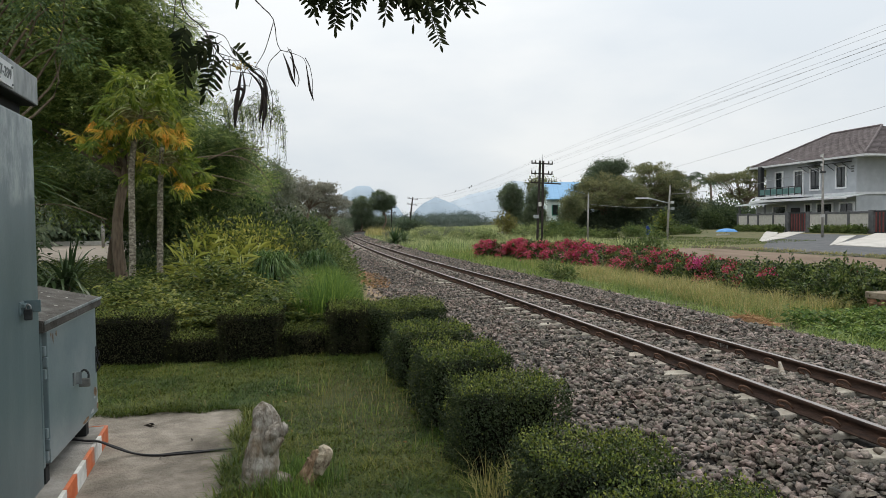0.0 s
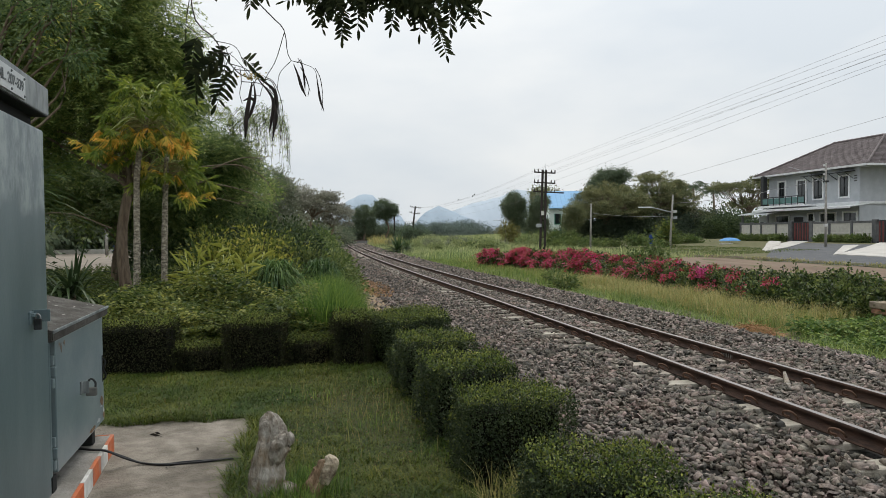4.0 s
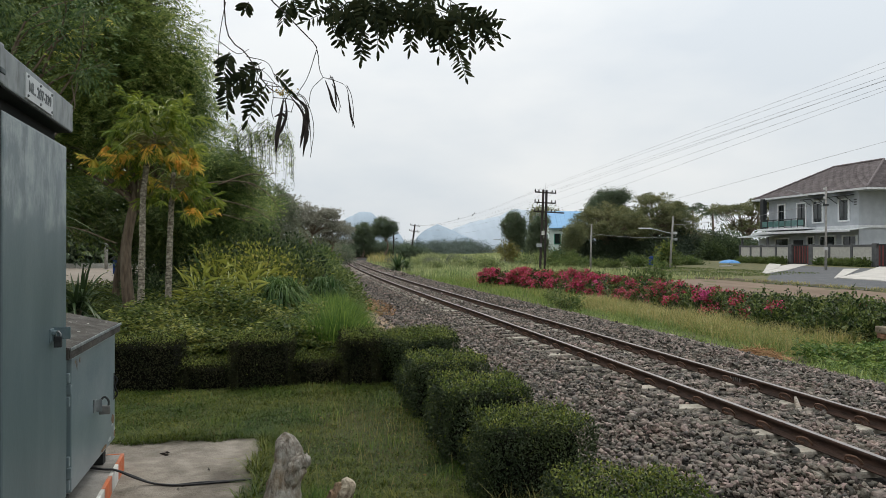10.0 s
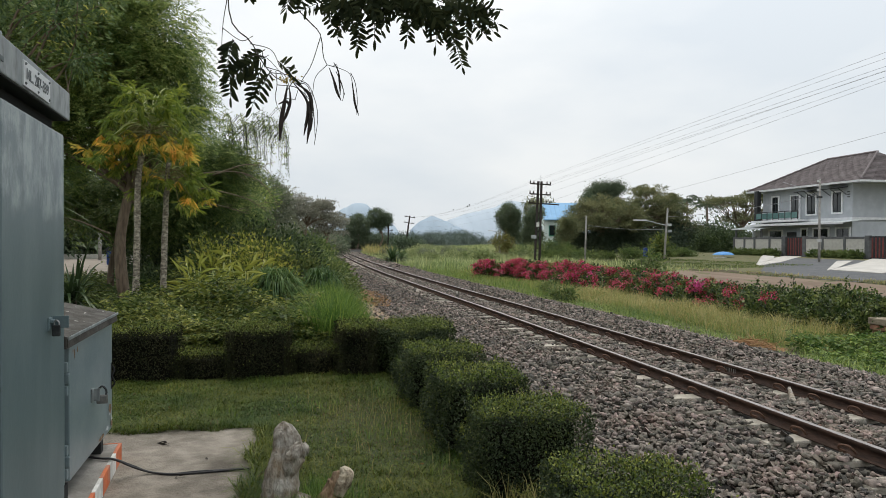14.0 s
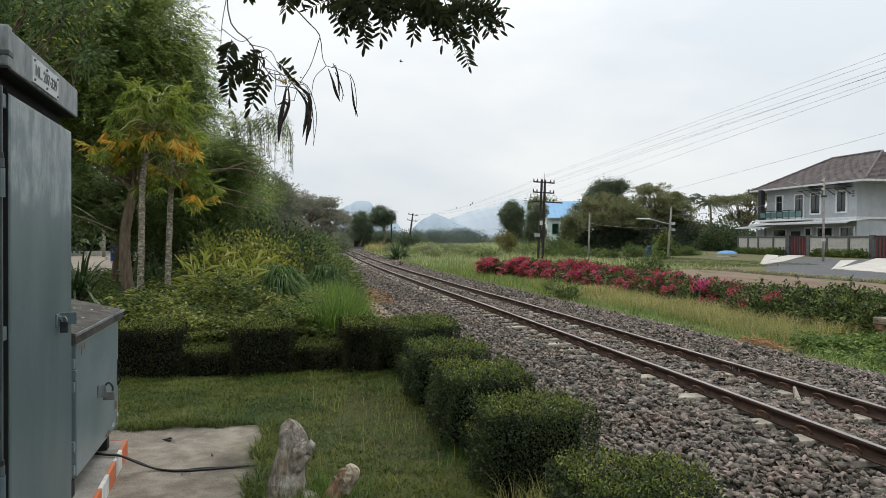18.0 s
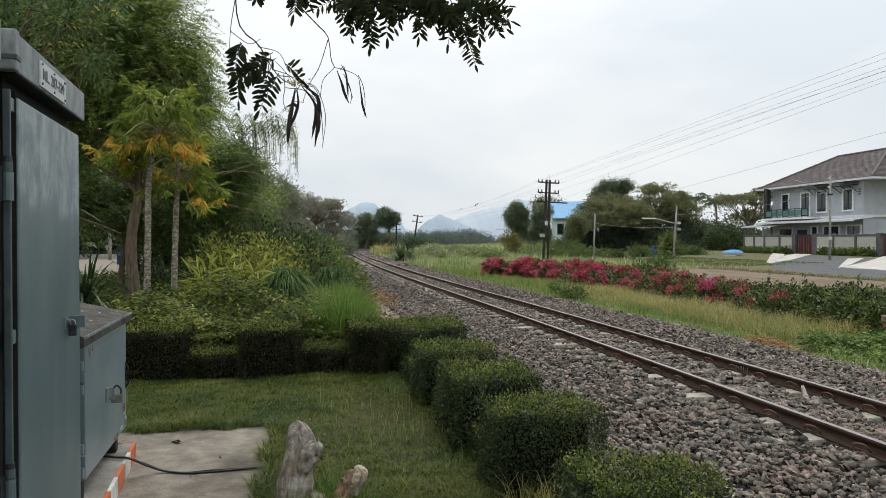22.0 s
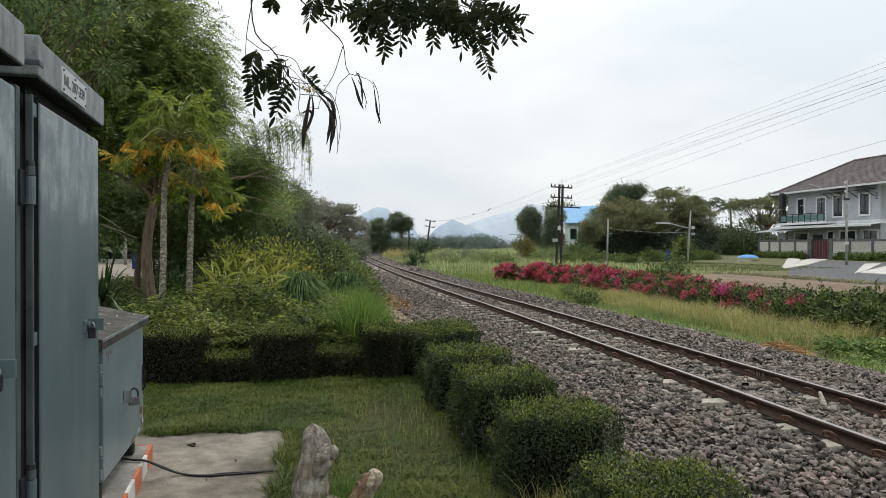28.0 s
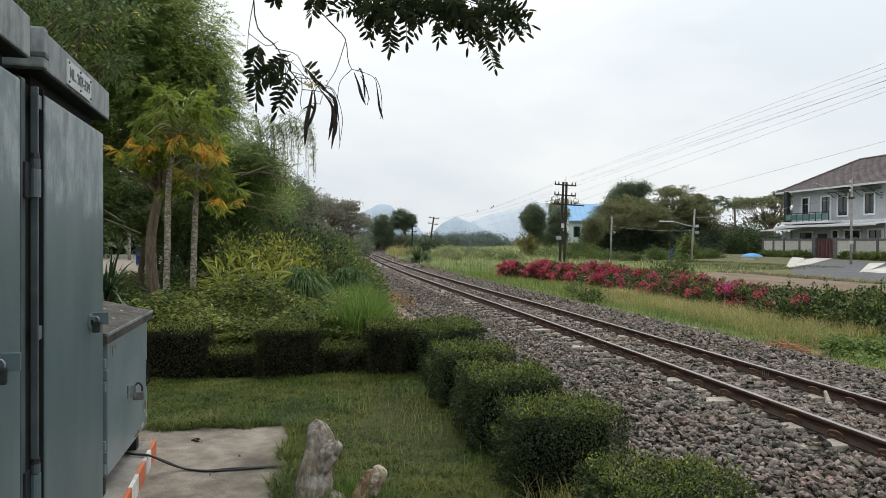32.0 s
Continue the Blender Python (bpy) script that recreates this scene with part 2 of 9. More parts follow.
M_lid = mat("mossy_grey_lid", (0.045, 0.041, 0.036), (0.085, 0.078, 0.069), 9.0, 0.9, bump=0.4, bscale=60, c3=(0.22, 0.22, 0.21), scale3=6.5, amount3=0.4, spec=0.2)
# near black for shade in gaps; also colours the legs and wire handle
M_dark = mat("dark_gap", (0.012, 0.013, 0.013), (0.02, 0.021, 0.02), 5.0, 0.9)
M_plate = mat("pale_enamel_plate", (0.50, 0.53, 0.54), (0.60, 0.62, 0.63), 9.0, 0.5, c3=(0.38, 0.40, 0.40), scale3=9.0)
M_ink = mat("dark_lettering", (0.13, 0.145, 0.15), (0.18, 0.195, 0.20), 20.0, 0.7)
M_steel = mat("galvanised_steel", (0.28, 0.29, 0.29), (0.40, 0.41, 0.41), 30.0, 0.4, 0.8)
M_brass = mat("dull_padlock_steel", (0.16, 0.16, 0.15), (0.24, 0.235, 0.22), 40.0, 0.45, 0.7)
M_lock = mat("dark_padlock", (0.03, 0.032, 0.033), (0.055, 0.058, 0.06), 30.0, 0.4, 0.4)
M_rubber = mat("black_cable_rubber", (0.012, 0.012, 0.013), (0.022, 0.022, 0.024), 30.0, 0.5)
M_drift = mat("grey_driftwood", (0.15, 0.125, 0.095), (0.43, 0.40, 0.35), 19.0, 0.9, bump=1.0, bscale=42, c3=(0.23, 0.165, 0.10), scale3=6.0, amount3=0.75, stretch=(1.3, 1.3, 0.85))
M_drift2 = mat("brown_rotten_wood", (0.20, 0.12, 0.065), (0.33, 0.23, 0.15), 16.0, 0.9, bump=0.9, bscale=40, c3=(0.07, 0.045, 0.03), scale3=14.0, amount3=0.9, stretch=(2, 2, 0.6))
M_bark = mat("brown_bark", (0.115, 0.082, 0.058), (0.21, 0.158, 0.112), 9.0, 0.95, bump=1.0, bscale=22, c3=(0.25, 0.215, 0.165), scale3=2.0, stretch=(2.5, 2.5, 0.5))
M_palebark = mat("pale_brown_twig_bark", (0.13, 0.10, 0.07), (0.22, 0.18, 0.125), 14.0, 0.9)
M_papbark = mat("scarred_pale_bark", (0.16, 0.135, 0.10), (0.47, 0.42, 0.33), 17.0, 0.9, bump=0.9, bscale=45, c3=(0.08, 0.07, 0.06), scale3=22.0, amount3=0.9, stretch=(1, 1, 1.6))
M_twig = mat("dark_twig_bark", (0.028, 0.024, 0.02), (0.055, 0.046, 0.038), 20.0, 0.9)
M_knob = mat("cream_rotten_wood", (0.36, 0.29, 0.20), (0.52, 0.45, 0.34), 18.0, 0.9, bump=1.0, bscale=40, c3=(0.12, 0.08, 0.05), scale3=16.0, amount3=0.9)
# pod brown lowered to near black for a silhouette against the sky
M_pod = mat("dry_backlit_seed_pod", (0.0132, 0.0096, 0.0078), (0.03, 0.0204, 0.0156), 30.0, 0.75, rand="island", vary=0.3)
M_bloom = leafmat("yellow_flower_cluster", (0.35, 0.25, 0.05), (0.45, 0.36, 0.12))
# twig colour taken near black to stand for shade inside the hedge
M_hedge_core = mat("shade_dark_hedge_twigs", (0.005, 0.006, 0.004), (0.013, 0.012, 0.008), 30.0, 1.0, bump=1.0, bscale=40, spec=0.05)
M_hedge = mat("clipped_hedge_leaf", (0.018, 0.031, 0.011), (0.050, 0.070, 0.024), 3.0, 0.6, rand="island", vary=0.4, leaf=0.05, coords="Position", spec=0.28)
# back hedge leaf: browned, and darkened for its shaded front faces
M_hedgeb = mat("browned_shaded_hedge_leaf", (0.019, 0.023, 0.010), (0.041, 0.041, 0.020), 3.0, 0.85, rand="island", vary=0.4, leaf=0.06, coords="Position", spec=0.12)
# young leaf, lightened further to show the hedge's lit faces
M_shoot = leafmat("sunlit_young_hedge_leaf", (0.083, 0.124, 0.022), (0.175, 0.21, 0.042), 0.5, 0.3, scale=4.0)
M_lawn = leafmat("lawn_grass_blade", (0.044, 0.088, 0.010), (0.125, 0.148, 0.022), 0.5, 0.4, scale=1.3)
M_clover = leafmat("lawn_clover_leaf", (0.042, 0.082, 0.011), (0.105, 0.14, 0.024), 0.5, 0.35, scale=2.0)
M_drygrass = leafmat("dry_brown_grass_blade", (0.10, 0.068, 0.026), (0.165, 0.118, 0.046), 0.5, 0.3, scale=3.0)
# leaf green darkened to stand for shade under the canopy
M_understorey = leafmat("dark_understorey_leaf", (0.042, 0.070, 0.028), (0.085, 0.122, 0.047), 0.55, 0.3, scale=0.8)
M_tall = leafmat("tall_green_grass", (0.14, 0.22, 0.05), (0.255, 0.315, 0.092), 0.4, 0.4, scale=1.0)
M_gardengrass = leafmat("deep_green_garden_grass", (0.085, 0.165, 0.028), (0.18, 0.26, 0.055), 0.45, 0.4, scale=1.0)
M_straw = leafmat("ripening_yellow_grass", (0.27, 0.26, 0.08), (0.42, 0.37, 0.15), 0.4, 0.45, scale=0.6)
M_meadow = leafmat("meadow_grass", (0.24, 0.315, 0.12), (0.39, 0.415, 0.20), 0.45, 0.4, scale=0.15)
M_weed = leafmat("yellow_green_weed_leaf", (0.068, 0.108, 0.025), (0.178, 0.212, 0.052), 0.75, 0.4, scale=1.6)
M_broadweed = leafmat("fresh_green_weed_leaf", (0.075, 0.14, 0.03), (0.20, 0.28, 0.07), 0.5, 0.4, scale=1.6)
M_weed3 = leafmat("bright_yellow_green_bush_leaf", (0.145, 0.185, 0.032), (0.30, 0.32, 0.068), 0.65, 0.45, scale=1.2)
M_weed2 = leafmat("dull_green_weed_leaf", (0.075, 0.115, 0.03), (0.14, 0.175, 0.05), 0.45, 0.35, scale=0.9)
M_ivy = leafmat("dark_ivy_leaf", (0.042, 0.072, 0.024), (0.125, 0.16, 0.05), 0.65, 0.3, 0.4, scale=2.0)
M_haybush = leafmat("pale_meadow_bush_leaf", (0.17, 0.225, 0.085), (0.29, 0.33, 0.145), 0.5, 0.4, scale=0.5)
M_ginger = leafmat("lime_green_broad_leaf", (0.195, 0.235, 0.04), (0.385, 0.40, 0.088), 0.6, 0.4)
M_lemon = leafmat("blue_green_blade", (0.042, 0.095, 0.028), (0.10, 0.175, 0.05), 0.55, 0.4)
M_darkspike = leafmat("dark_green_stiff_blade", (0.028, 0.05, 0.02), (0.06, 0.095, 0.036), 0.45, 0.2, 0.35)
M_spike = leafmat("stiff_dark_green_blade", (0.05, 0.09, 0.032), (0.09, 0.145, 0.055), 0.35, 0.25, 0.4)
M_papleaf = leafmat("papaya_leaf", (0.15, 0.225, 0.035), (0.27, 0.33, 0.06), 0.45, 0.5, scale=2.0)
M_papyel = leafmat("withered_golden_leaf", (0.55, 0.51, 0.09), (0.70, 0.44, 0.065), 0.5, 0.5, scale=4.0)
M_stalk2 = mat("drying_leaf_stalk", (0.20, 0.19, 0.07), (0.27, 0.24, 0.09), 10.0, 0.7)
M_stalk = mat("pale_leaf_stalk", (0.36, 0.42, 0.17), (0.52, 0.55, 0.26), 10.0, 0.6)
M_feather = leafmat("feathery_dark_leaf", (0.10, 0.175, 0.048), (0.31, 0.38, 0.125), 0.65, 0.6, scale=0.9)
# darker copy of the feathery leaf, with shade in the colour
M_greenfeather = leafmat("shaded_feathery_leaf", (0.062, 0.12, 0.035), (0.17, 0.235, 0.075), 0.6, 0.5, scale=0.9)
M_feather2 = leafmat("feathery_light_leaf", (0.15, 0.225, 0.055), (0.27, 0.34, 0.105), 0.5, 0.6, scale=0.5)
M_broad = leafmat("grey_green_broad_leaf", (0.07, 0.125, 0.045), (0.165, 0.225, 0.085), 0.5, 0.4, scale=1.5)
# leaflet green lowered to near black, the backlit look held in the colour
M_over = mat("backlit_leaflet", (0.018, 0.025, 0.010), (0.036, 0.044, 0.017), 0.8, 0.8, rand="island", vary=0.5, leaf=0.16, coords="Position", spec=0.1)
M_rain = leafmat("rain_tree_leaf", (0.12, 0.142, 0.066), (0.235, 0.24, 0.112), 0.45, 0.4, scale=0.3)
# dark leaf turned bluish and lighter, with distance haze in the colour
M_darktree = leafmat("hazed_dark_tree_leaf", (0.088, 0.125, 0.075), (0.15, 0.19, 0.11), 0.4, 0.35, scale=0.2)
M_greentree = leafmat("blue_green_tree_leaf", (0.07, 0.13, 0.075), (0.13, 0.20, 0.115), 0.4, 0.35, scale=0.3)
# these three far crowns carry distance haze in their leaf colours
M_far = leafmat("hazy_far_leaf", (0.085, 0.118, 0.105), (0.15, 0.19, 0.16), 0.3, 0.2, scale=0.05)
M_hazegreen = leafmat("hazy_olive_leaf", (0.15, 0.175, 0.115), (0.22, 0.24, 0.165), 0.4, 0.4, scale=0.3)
M_farbrown = leafmat("hazed_leafless_brown_crown", (0.215, 0.215, 0.165), (0.32, 0.315, 0.25), 0.35, 0.45, scale=0.3)
M_thicket = leafmat("dark_thicket_leaf", (0.052, 0.077, 0.048), (0.095, 0.125, 0.075), 0.4, 0.3, scale=0.25)
M_shrub = leafmat("shrub_leaf", (0.09, 0.138, 0.04), (0.16, 0.205, 0.066), 0.45, 0.35, scale=0.6)
M_yshrub = leafmat("yellowing_shrub_leaf", (0.16, 0.155, 0.045), (0.22, 0.20, 0.06), 0.3, 0.25, scale=0.6)
M_bract = leafmat("crimson_bract", (0.42, 0.034, 0.072), (0.58, 0.11, 0.15), 0.6, 0.4, scale=0.9)
# paler rose that also stands for highlights on the bracts
M_bractpale = leafmat("highlight_rose_bract", (0.55, 0.13, 0.19), (0.66, 0.25, 0.29), 0.4, 0.4, scale=0.9)
M_pink = leafmat("magenta_bract", (0.50, 0.05, 0.19), (0.62, 0.13, 0.30), 0.4, 0.4, scale=0.35)
M_bougleaf = leafmat("bougainvillea_leaf", (0.028, 0.052, 0.015), (0.14, 0.19, 0.055), 0.75, 0.3, 0.33, scale=3.2)
# distance haze is mixed into the hill colours as pale blue
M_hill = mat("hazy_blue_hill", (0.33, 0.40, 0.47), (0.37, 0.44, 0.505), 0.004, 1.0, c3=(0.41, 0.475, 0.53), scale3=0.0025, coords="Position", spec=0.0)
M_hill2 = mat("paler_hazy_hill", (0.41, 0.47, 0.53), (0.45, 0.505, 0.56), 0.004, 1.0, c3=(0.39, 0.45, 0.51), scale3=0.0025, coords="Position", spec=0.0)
M_dirt = mat("red_dirt_road", (0.135, 0.093, 0.064), (0.20, 0.142, 0.10), 1.2, 0.95, bump=0.4, bscale=12, c3=(0.235, 0.18, 0.132), scale3=0.5, coords="Position", stretch=(1, 0.2, 1))
M_bank = mat("trodden_earth_bank", (0.055, 0.045, 0.026), (0.12, 0.098, 0.055), 3.0, 0.95, bump=0.8, bscale=16, c3=(0.07, 0.085, 0.03), scale3=0.8, amount3=0.8, coords="Position")
M_asphalt = mat("grey_asphalt", (0.075, 0.078, 0.084), (0.105, 0.108, 0.113), 2.0, 0.9, bump=0.4, bscale=40, c3=(0.13, 0.13, 0.128), scale3=0.6, coords="Position")
M_ramp = mat("pale_cement_ramp", (0.447, 0.425, 0.39), (0.533, 0.51, 0.473), 2.0, 0.85, coords="Position", c3=(0.361, 0.34, 0.307), scale3=0.9)
# paving colour lowered to include the shade of the trees
M_path = mat("pale_paved_path", (0.225, 0.19, 0.155), (0.30, 0.26, 0.215), 1.5, 0.9, coords="Position", c3=(0.16, 0.135, 0.11), scale3=0.7)
M_wall = mat("grey_house_render", (0.37, 0.392, 0.42), (0.435, 0.457, 0.485), 1.4, 0.85, c3=(0.32, 0.342, 0.363), scale3=0.5)
M_frame = mat("white_window_trim", (0.70, 0.71, 0.72), (0.78, 0.78, 0.79), 4.0, 0.5)
M_glass = mat("dark_window_glass", (0.015, 0.02, 0.022), (0.022, 0.028, 0.03), 1.0, 0.08, spec=0.6)
M_rooft = mat("brown_grey_roof_tile", (0.10, 0.082, 0.083), (0.15, 0.125, 0.125), 3.0, 0.75, rand="island", vary=0.14, c3=(0.19, 0.165, 0.165), scale3=0.7)
M_eave = mat("white_fascia", (0.58, 0.59, 0.60), (0.68, 0.69, 0.70), 3.0, 0.6)
M_black = mat("black_painted_steel", (0.018, 0.02, 0.022), (0.03, 0.032, 0.034), 6.0, 0.5)
M_canopy = mat("pale_metal_canopy", (0.625, 0.659, 0.666), (0.75, 0.769, 0.768), 3.0, 0.5, 0.1)
M_tglass = mat("green_tinted_glass", (0.07, 0.15, 0.145), (0.11, 0.21, 0.20), 2.0, 0.15, spec=0.5)
M_panel = mat("beige_fence_panel", (0.40, 0.385, 0.35), (0.48, 0.465, 0.42), 5.0, 0.9, bump=0.3, bscale=20, rand="object", vary=0.1)
M_post = mat("dark_grey_fence_post", (0.075, 0.078, 0.08), (0.11, 0.112, 0.115), 4.0, 0.8)
M_gatered = mat("dark_red_gate_slat", (0.12, 0.028, 0.026), (0.165, 0.042, 0.038), 4.0, 0.5)
M_cpost = mat("grey_concrete_post", (0.24, 0.23, 0.21), (0.34, 0.325, 0.30), 5.0, 0.9, c3=(0.13, 0.12, 0.11), scale3=2.0)
M_oldsteel = mat("dark_rusted_pole_steel", (0.022, 0.017, 0.015), (0.042, 0.032, 0.028), 5.0, 0.8)
M_insul = mat("pale_insulator", (0.45, 0.45, 0.44), (0.55, 0.55, 0.54), 5.0, 0.3)
M_wire = mat("grey_wire", (0.26, 0.26, 0.265), (0.34, 0.34, 0.345), 5.0, 0.6)
M_bluecloth = mat("blue_parasol_cloth", (0.07, 0.22, 0.50), (0.12, 0.31, 0.60), 3.0, 0.7)
M_bluebin = mat("blue_plastic", (0.012, 0.04, 0.16), (0.02, 0.055, 0.21), 3.0, 0.5)
M_mint = mat("pale_mint_wall", (0.72, 0.81, 0.78), (0.78, 0.86, 0.83), 2.0, 0.85)
M_blueroof = mat("blue_metal_roof", (0.13, 0.32, 0.55), (0.18, 0.39, 0.62), 2.0, 0.5, stretch=(1, 6, 1))
M_greenframe = mat("green_window_frame", (0.05, 0.22, 0.16), (0.08, 0.28, 0.2), 3.0, 0.6)
M_cut = mat("dry_cut_grass", (0.28, 0.15, 0.065), (0.44, 0.29, 0.15), 9.0, 0.95, rand="island", vary=0.4)
M_bird = mat("dark_feathers", (0.02, 0.02, 0.022), (0.04, 0.038, 0.036), 20.0, 0.8)
M_fgrey = mat("grey_pipe", (0.30, 0.32, 0.33), (0.38, 0.40, 0.41), 5.0, 0.6)


# ---- mesh builders ----


def mesh_np(name, verts, faces, mt, smooth=False):
    """A mesh from an array of points and arrays of triangles or quads."""
    if not isinstance(faces, list):
        faces = [faces]
    me = bpy.data.meshes.new(name)
    verts = np.asarray(verts, np.float32)
    me.vertices.add(len(verts))
    me.vertices.foreach_set("co", verts.ravel())
    counts = np.concatenate([np.full(len(f), np.asarray(f).shape[1], np.int32) for f in faces])
    loops = np.concatenate([np.asarray(f, np.int32).ravel() for f in faces])
    me.loops.add(len(loops))
    me.loops.foreach_set("vertex_index", loops)
    me.polygons.add(len(counts))
    me.polygons.foreach_set("loop_start", np.concatenate([[0], np.cumsum(counts)[:-1]]).astype(np.int32))
    me.polygons.foreach_set("loop_total", counts)
    if smooth:
        me.polygons.foreach_set("use_smooth", np.ones(len(counts), bool))
    me.update(calc_edges=True)
    me.materials.append(mt)
    return me


def put(name, me, parent=None, label="", m=None, **tags):
    ob = new(name, me)
    if parent:
        ob.parent = parent
    if m is not None:
        ob.matrix_basis = m
    if label or tags:
        tagged(ob, label, **tags)
    return ob


def thing(name, m, label, category, group="", kind=""):
    ob = new(name)
    ob.empty_display_size = 0.1
    ob.matrix_basis = m
    return tagged(ob, label, category, group, kind)


def part(name, bm, material, parent, label="", smooth=False):
    """Links a bmesh as one mesh object under a thing or a part."""
    me = bpy.data.meshes.new(name)
    bm.to_mesh(me)
    bm.free()
    if smooth:
        me.polygons.foreach_set("use_smooth", np.ones(len(me.polygons), bool))
    me.materials.append(material)
    return put(name, me, parent, label)


def rbox(x0, x1, y0, y1, z0, z1, bevel=0.0, bm=None):
    bm = bm or bmesh.new()
    got = bmesh.ops.create_cube(bm, size=1.0, matrix=Matrix.LocRotScale(((x0 + x1) / 2, (y0 + y1) / 2, (z0 + z1) / 2), None, (x1 - x0, y1 - y0, z1 - z0)))
    if bevel:
        vs = set(got["verts"])
        es = [e for e in bm.edges if e.verts[0] in vs and e.verts[1] in vs]
        bmesh.ops.bevel(bm, geom=es, offset=bevel, segments=2, profile=0.6, affect="EDGES")
    return bm


def tube_np(points, radii, sides=8, closed=True):
    """Points and quads of a tube through points, with a radius at each."""
    P = np.asarray(points, float)
    R = np.broadcast_to(np.asarray(radii, float), (len(P),))
    T = np.gradient(P, axis=0)
    T /= np.linalg.norm(T, axis=1)[:, None] + 1e-9
    ref = np.array([0.31, 0.17, 0.93]) if abs(T[0, 2]) < 0.8 else np.array([1.0, 0.13, 0.0])
    A = np.cross(T, ref)
    A /= np.linalg.norm(A, axis=1)[:, None] + 1e-9
    B = np.cross(T, A)
    ang = np.arange(sides) * 2 * np.pi / sides
    V = P[:, None] + R[:, None, None] * (np.cos(ang)[None, :, None] * A[:, None] + np.sin(ang)[None, :, None] * B[:, None])
    n = len(P)
    i, j = np.meshgrid(np.arange(n - 1), np.arange(sides), indexing="ij")
    k = (j + 1) % sides
    F = np.stack([i * sides + j, i * sides + k, (i + 1) * sides + k, (i + 1) * sides + j], -1).reshape(-1, 4)
    V = V.reshape(-1, 3)
    if closed:
        V = np.vstack([V, P[:1], P[-1:]])
        a, b = len(V) - 2, len(V) - 1
        q = np.arange(sides)
        F = [F, np.vstack([np.stack([np.full(sides, a), (q + 1) % sides, q], -1), np.stack([np.full(sides, b), (n - 1) * sides + q, (n - 1) * sides + (q + 1) % sides], -1)])]
    else:
        F = [F]
    return V, F


def gather(pieces):
    """Joins (points, faces) pairs into one."""
    V, quads, tris, at = [], [], [], 0
    for v, fs in pieces:
        for f in (fs if isinstance(fs, list) else [fs]):
            f = np.asarray(f)
            (quads if f.shape[1] == 4 else tris).append(f + at)
        V.append(v)
        at += len(v)
    return np.vstack(V), [np.vstack(g) for g in (quads, tris) if g]


def tube(name, points, radii, mt, parent=None, label="", sides=8, smooth=True, **tags):
    V, F = tube_np(points, radii, sides)
    return put(name, mesh_np(name, V, F, mt, smooth), parent, label, **tags)


def bend(points, n):
    """A smooth line of n points through the given ones."""
    P = np.asarray(points, float)
    t = np.linspace(0, len(P) - 1, n)
    i = np.clip(t.astype(int), 0, len(P) - 2)
    f = (t - i)[:, None]
    Q = np.vstack([2 * P[0] - P[1], P, 2 * P[-1] - P[-2]])
    a, b, c, d = Q[i], Q[i + 1], Q[i + 2], Q[i + 3]
    return 0.5 * (2 * b + (c - a) * f + (2 * a - 5 * b + 4 * c - d) * f**2 + (3 * b - a - 3 * c + d) * f**3)


def unit(v):
    return v / (np.linalg.norm(v, axis=-1, keepdims=True) + 1e-9)


def leaf_np(P, D, L, W, rng, fold=0.25, droop=0.0, up=None):
    """One folded, pointed leaf of two triangles at each point."""
    n = len(P)
    D = unit(D)
    side = unit(np.cross(D, up if up is not None else unit(rng.normal(size=(n, 3)))))
    nor = np.cross(side, D)
    L, W = np.broadcast_to(L, (n,))[:, None], np.broadcast_to(W, (n,))[:, None]
    mid = P + D * L * 0.45
    tip = P + D * L - np.array([0, 0, 1.0]) * L * droop
    V = np.stack([P, mid + side * W / 2 + nor * W * fold, tip, mid - side * W / 2 + nor * W * fold], 1).reshape(-1, 3)
    b = np.arange(n)[:, None] * 4
    return V, np.concatenate([b + [0, 1, 2], b + [0, 2, 3]], 1).reshape(-1, 3)


def blade_np(P, H, W, lean, rng, bendy=0.5):
    """One bent blade of grass of three triangles at each point."""
    n = len(P)
    a = rng.uniform(0, 2 * np.pi, n)
    d = np.stack([np.cos(a), np.sin(a), np.zeros(n)], -1)
    s = np.stack([-np.sin(a), np.cos(a), np.zeros(n)], -1)
    H, W, lean = (np.broadcast_to(q, (n,))[:, None] for q in (H, W, lean))
    up = np.array([0, 0, 1.0])
    mid = P + up * H * 0.6 + d * H * lean * 0.4
    tip = P + up * H * (1 - bendy * lean * 0.5) + d * H * lean
    V = np.stack([P - s * W / 2, P + s * W / 2, mid + s * W * 0.4, mid - s * W * 0.4, tip], 1).reshape(-1, 3)
    b = np.arange(n)[:, None] * 5
    return V, [(b + [0, 1, 2, 3]).reshape(-1, 4), (b + [3, 2, 4]).reshape(-1, 3)]


def crown_np(rng, blobs, clumps, per, spread, L, W, droop=0.3, shell=0.55, flat=1.0, outward=1.0, fold=0.25):
    """Leaves in clumps over rounded masses, given as rows of centre and radii."""
    Bs = np.asarray(blobs, float)
    vol = np.prod(Bs[:, 3:], axis=1) ** (2 / 3)
    k = rng.choice(len(Bs), clumps, p=vol / vol.sum())
    u = unit(rng.normal(size=(clumps, 3)))
    r = rng.uniform(shell, 1.0, clumps)[:, None]
    C = Bs[k, :3] + u * r * Bs[k, 3:]
    size = rng.uniform(0.5, 1.4, clumps)
    j = np.repeat(np.arange(clumps), per)
    off = rng.normal(size=(len(j), 3)) * spread * size[j][:, None] * [1, 1, flat]
    P = C[j] + off
    D = unit(off) * 0.8 + u[j] * outward + rng.normal(size=off.shape) * 0.5 - np.array([0, 0, droop])
    Ls = L * rng.uniform(0.6, 1.35, len(P))
    return leaf_np(P, D, Ls, Ls * W / L, rng, fold)


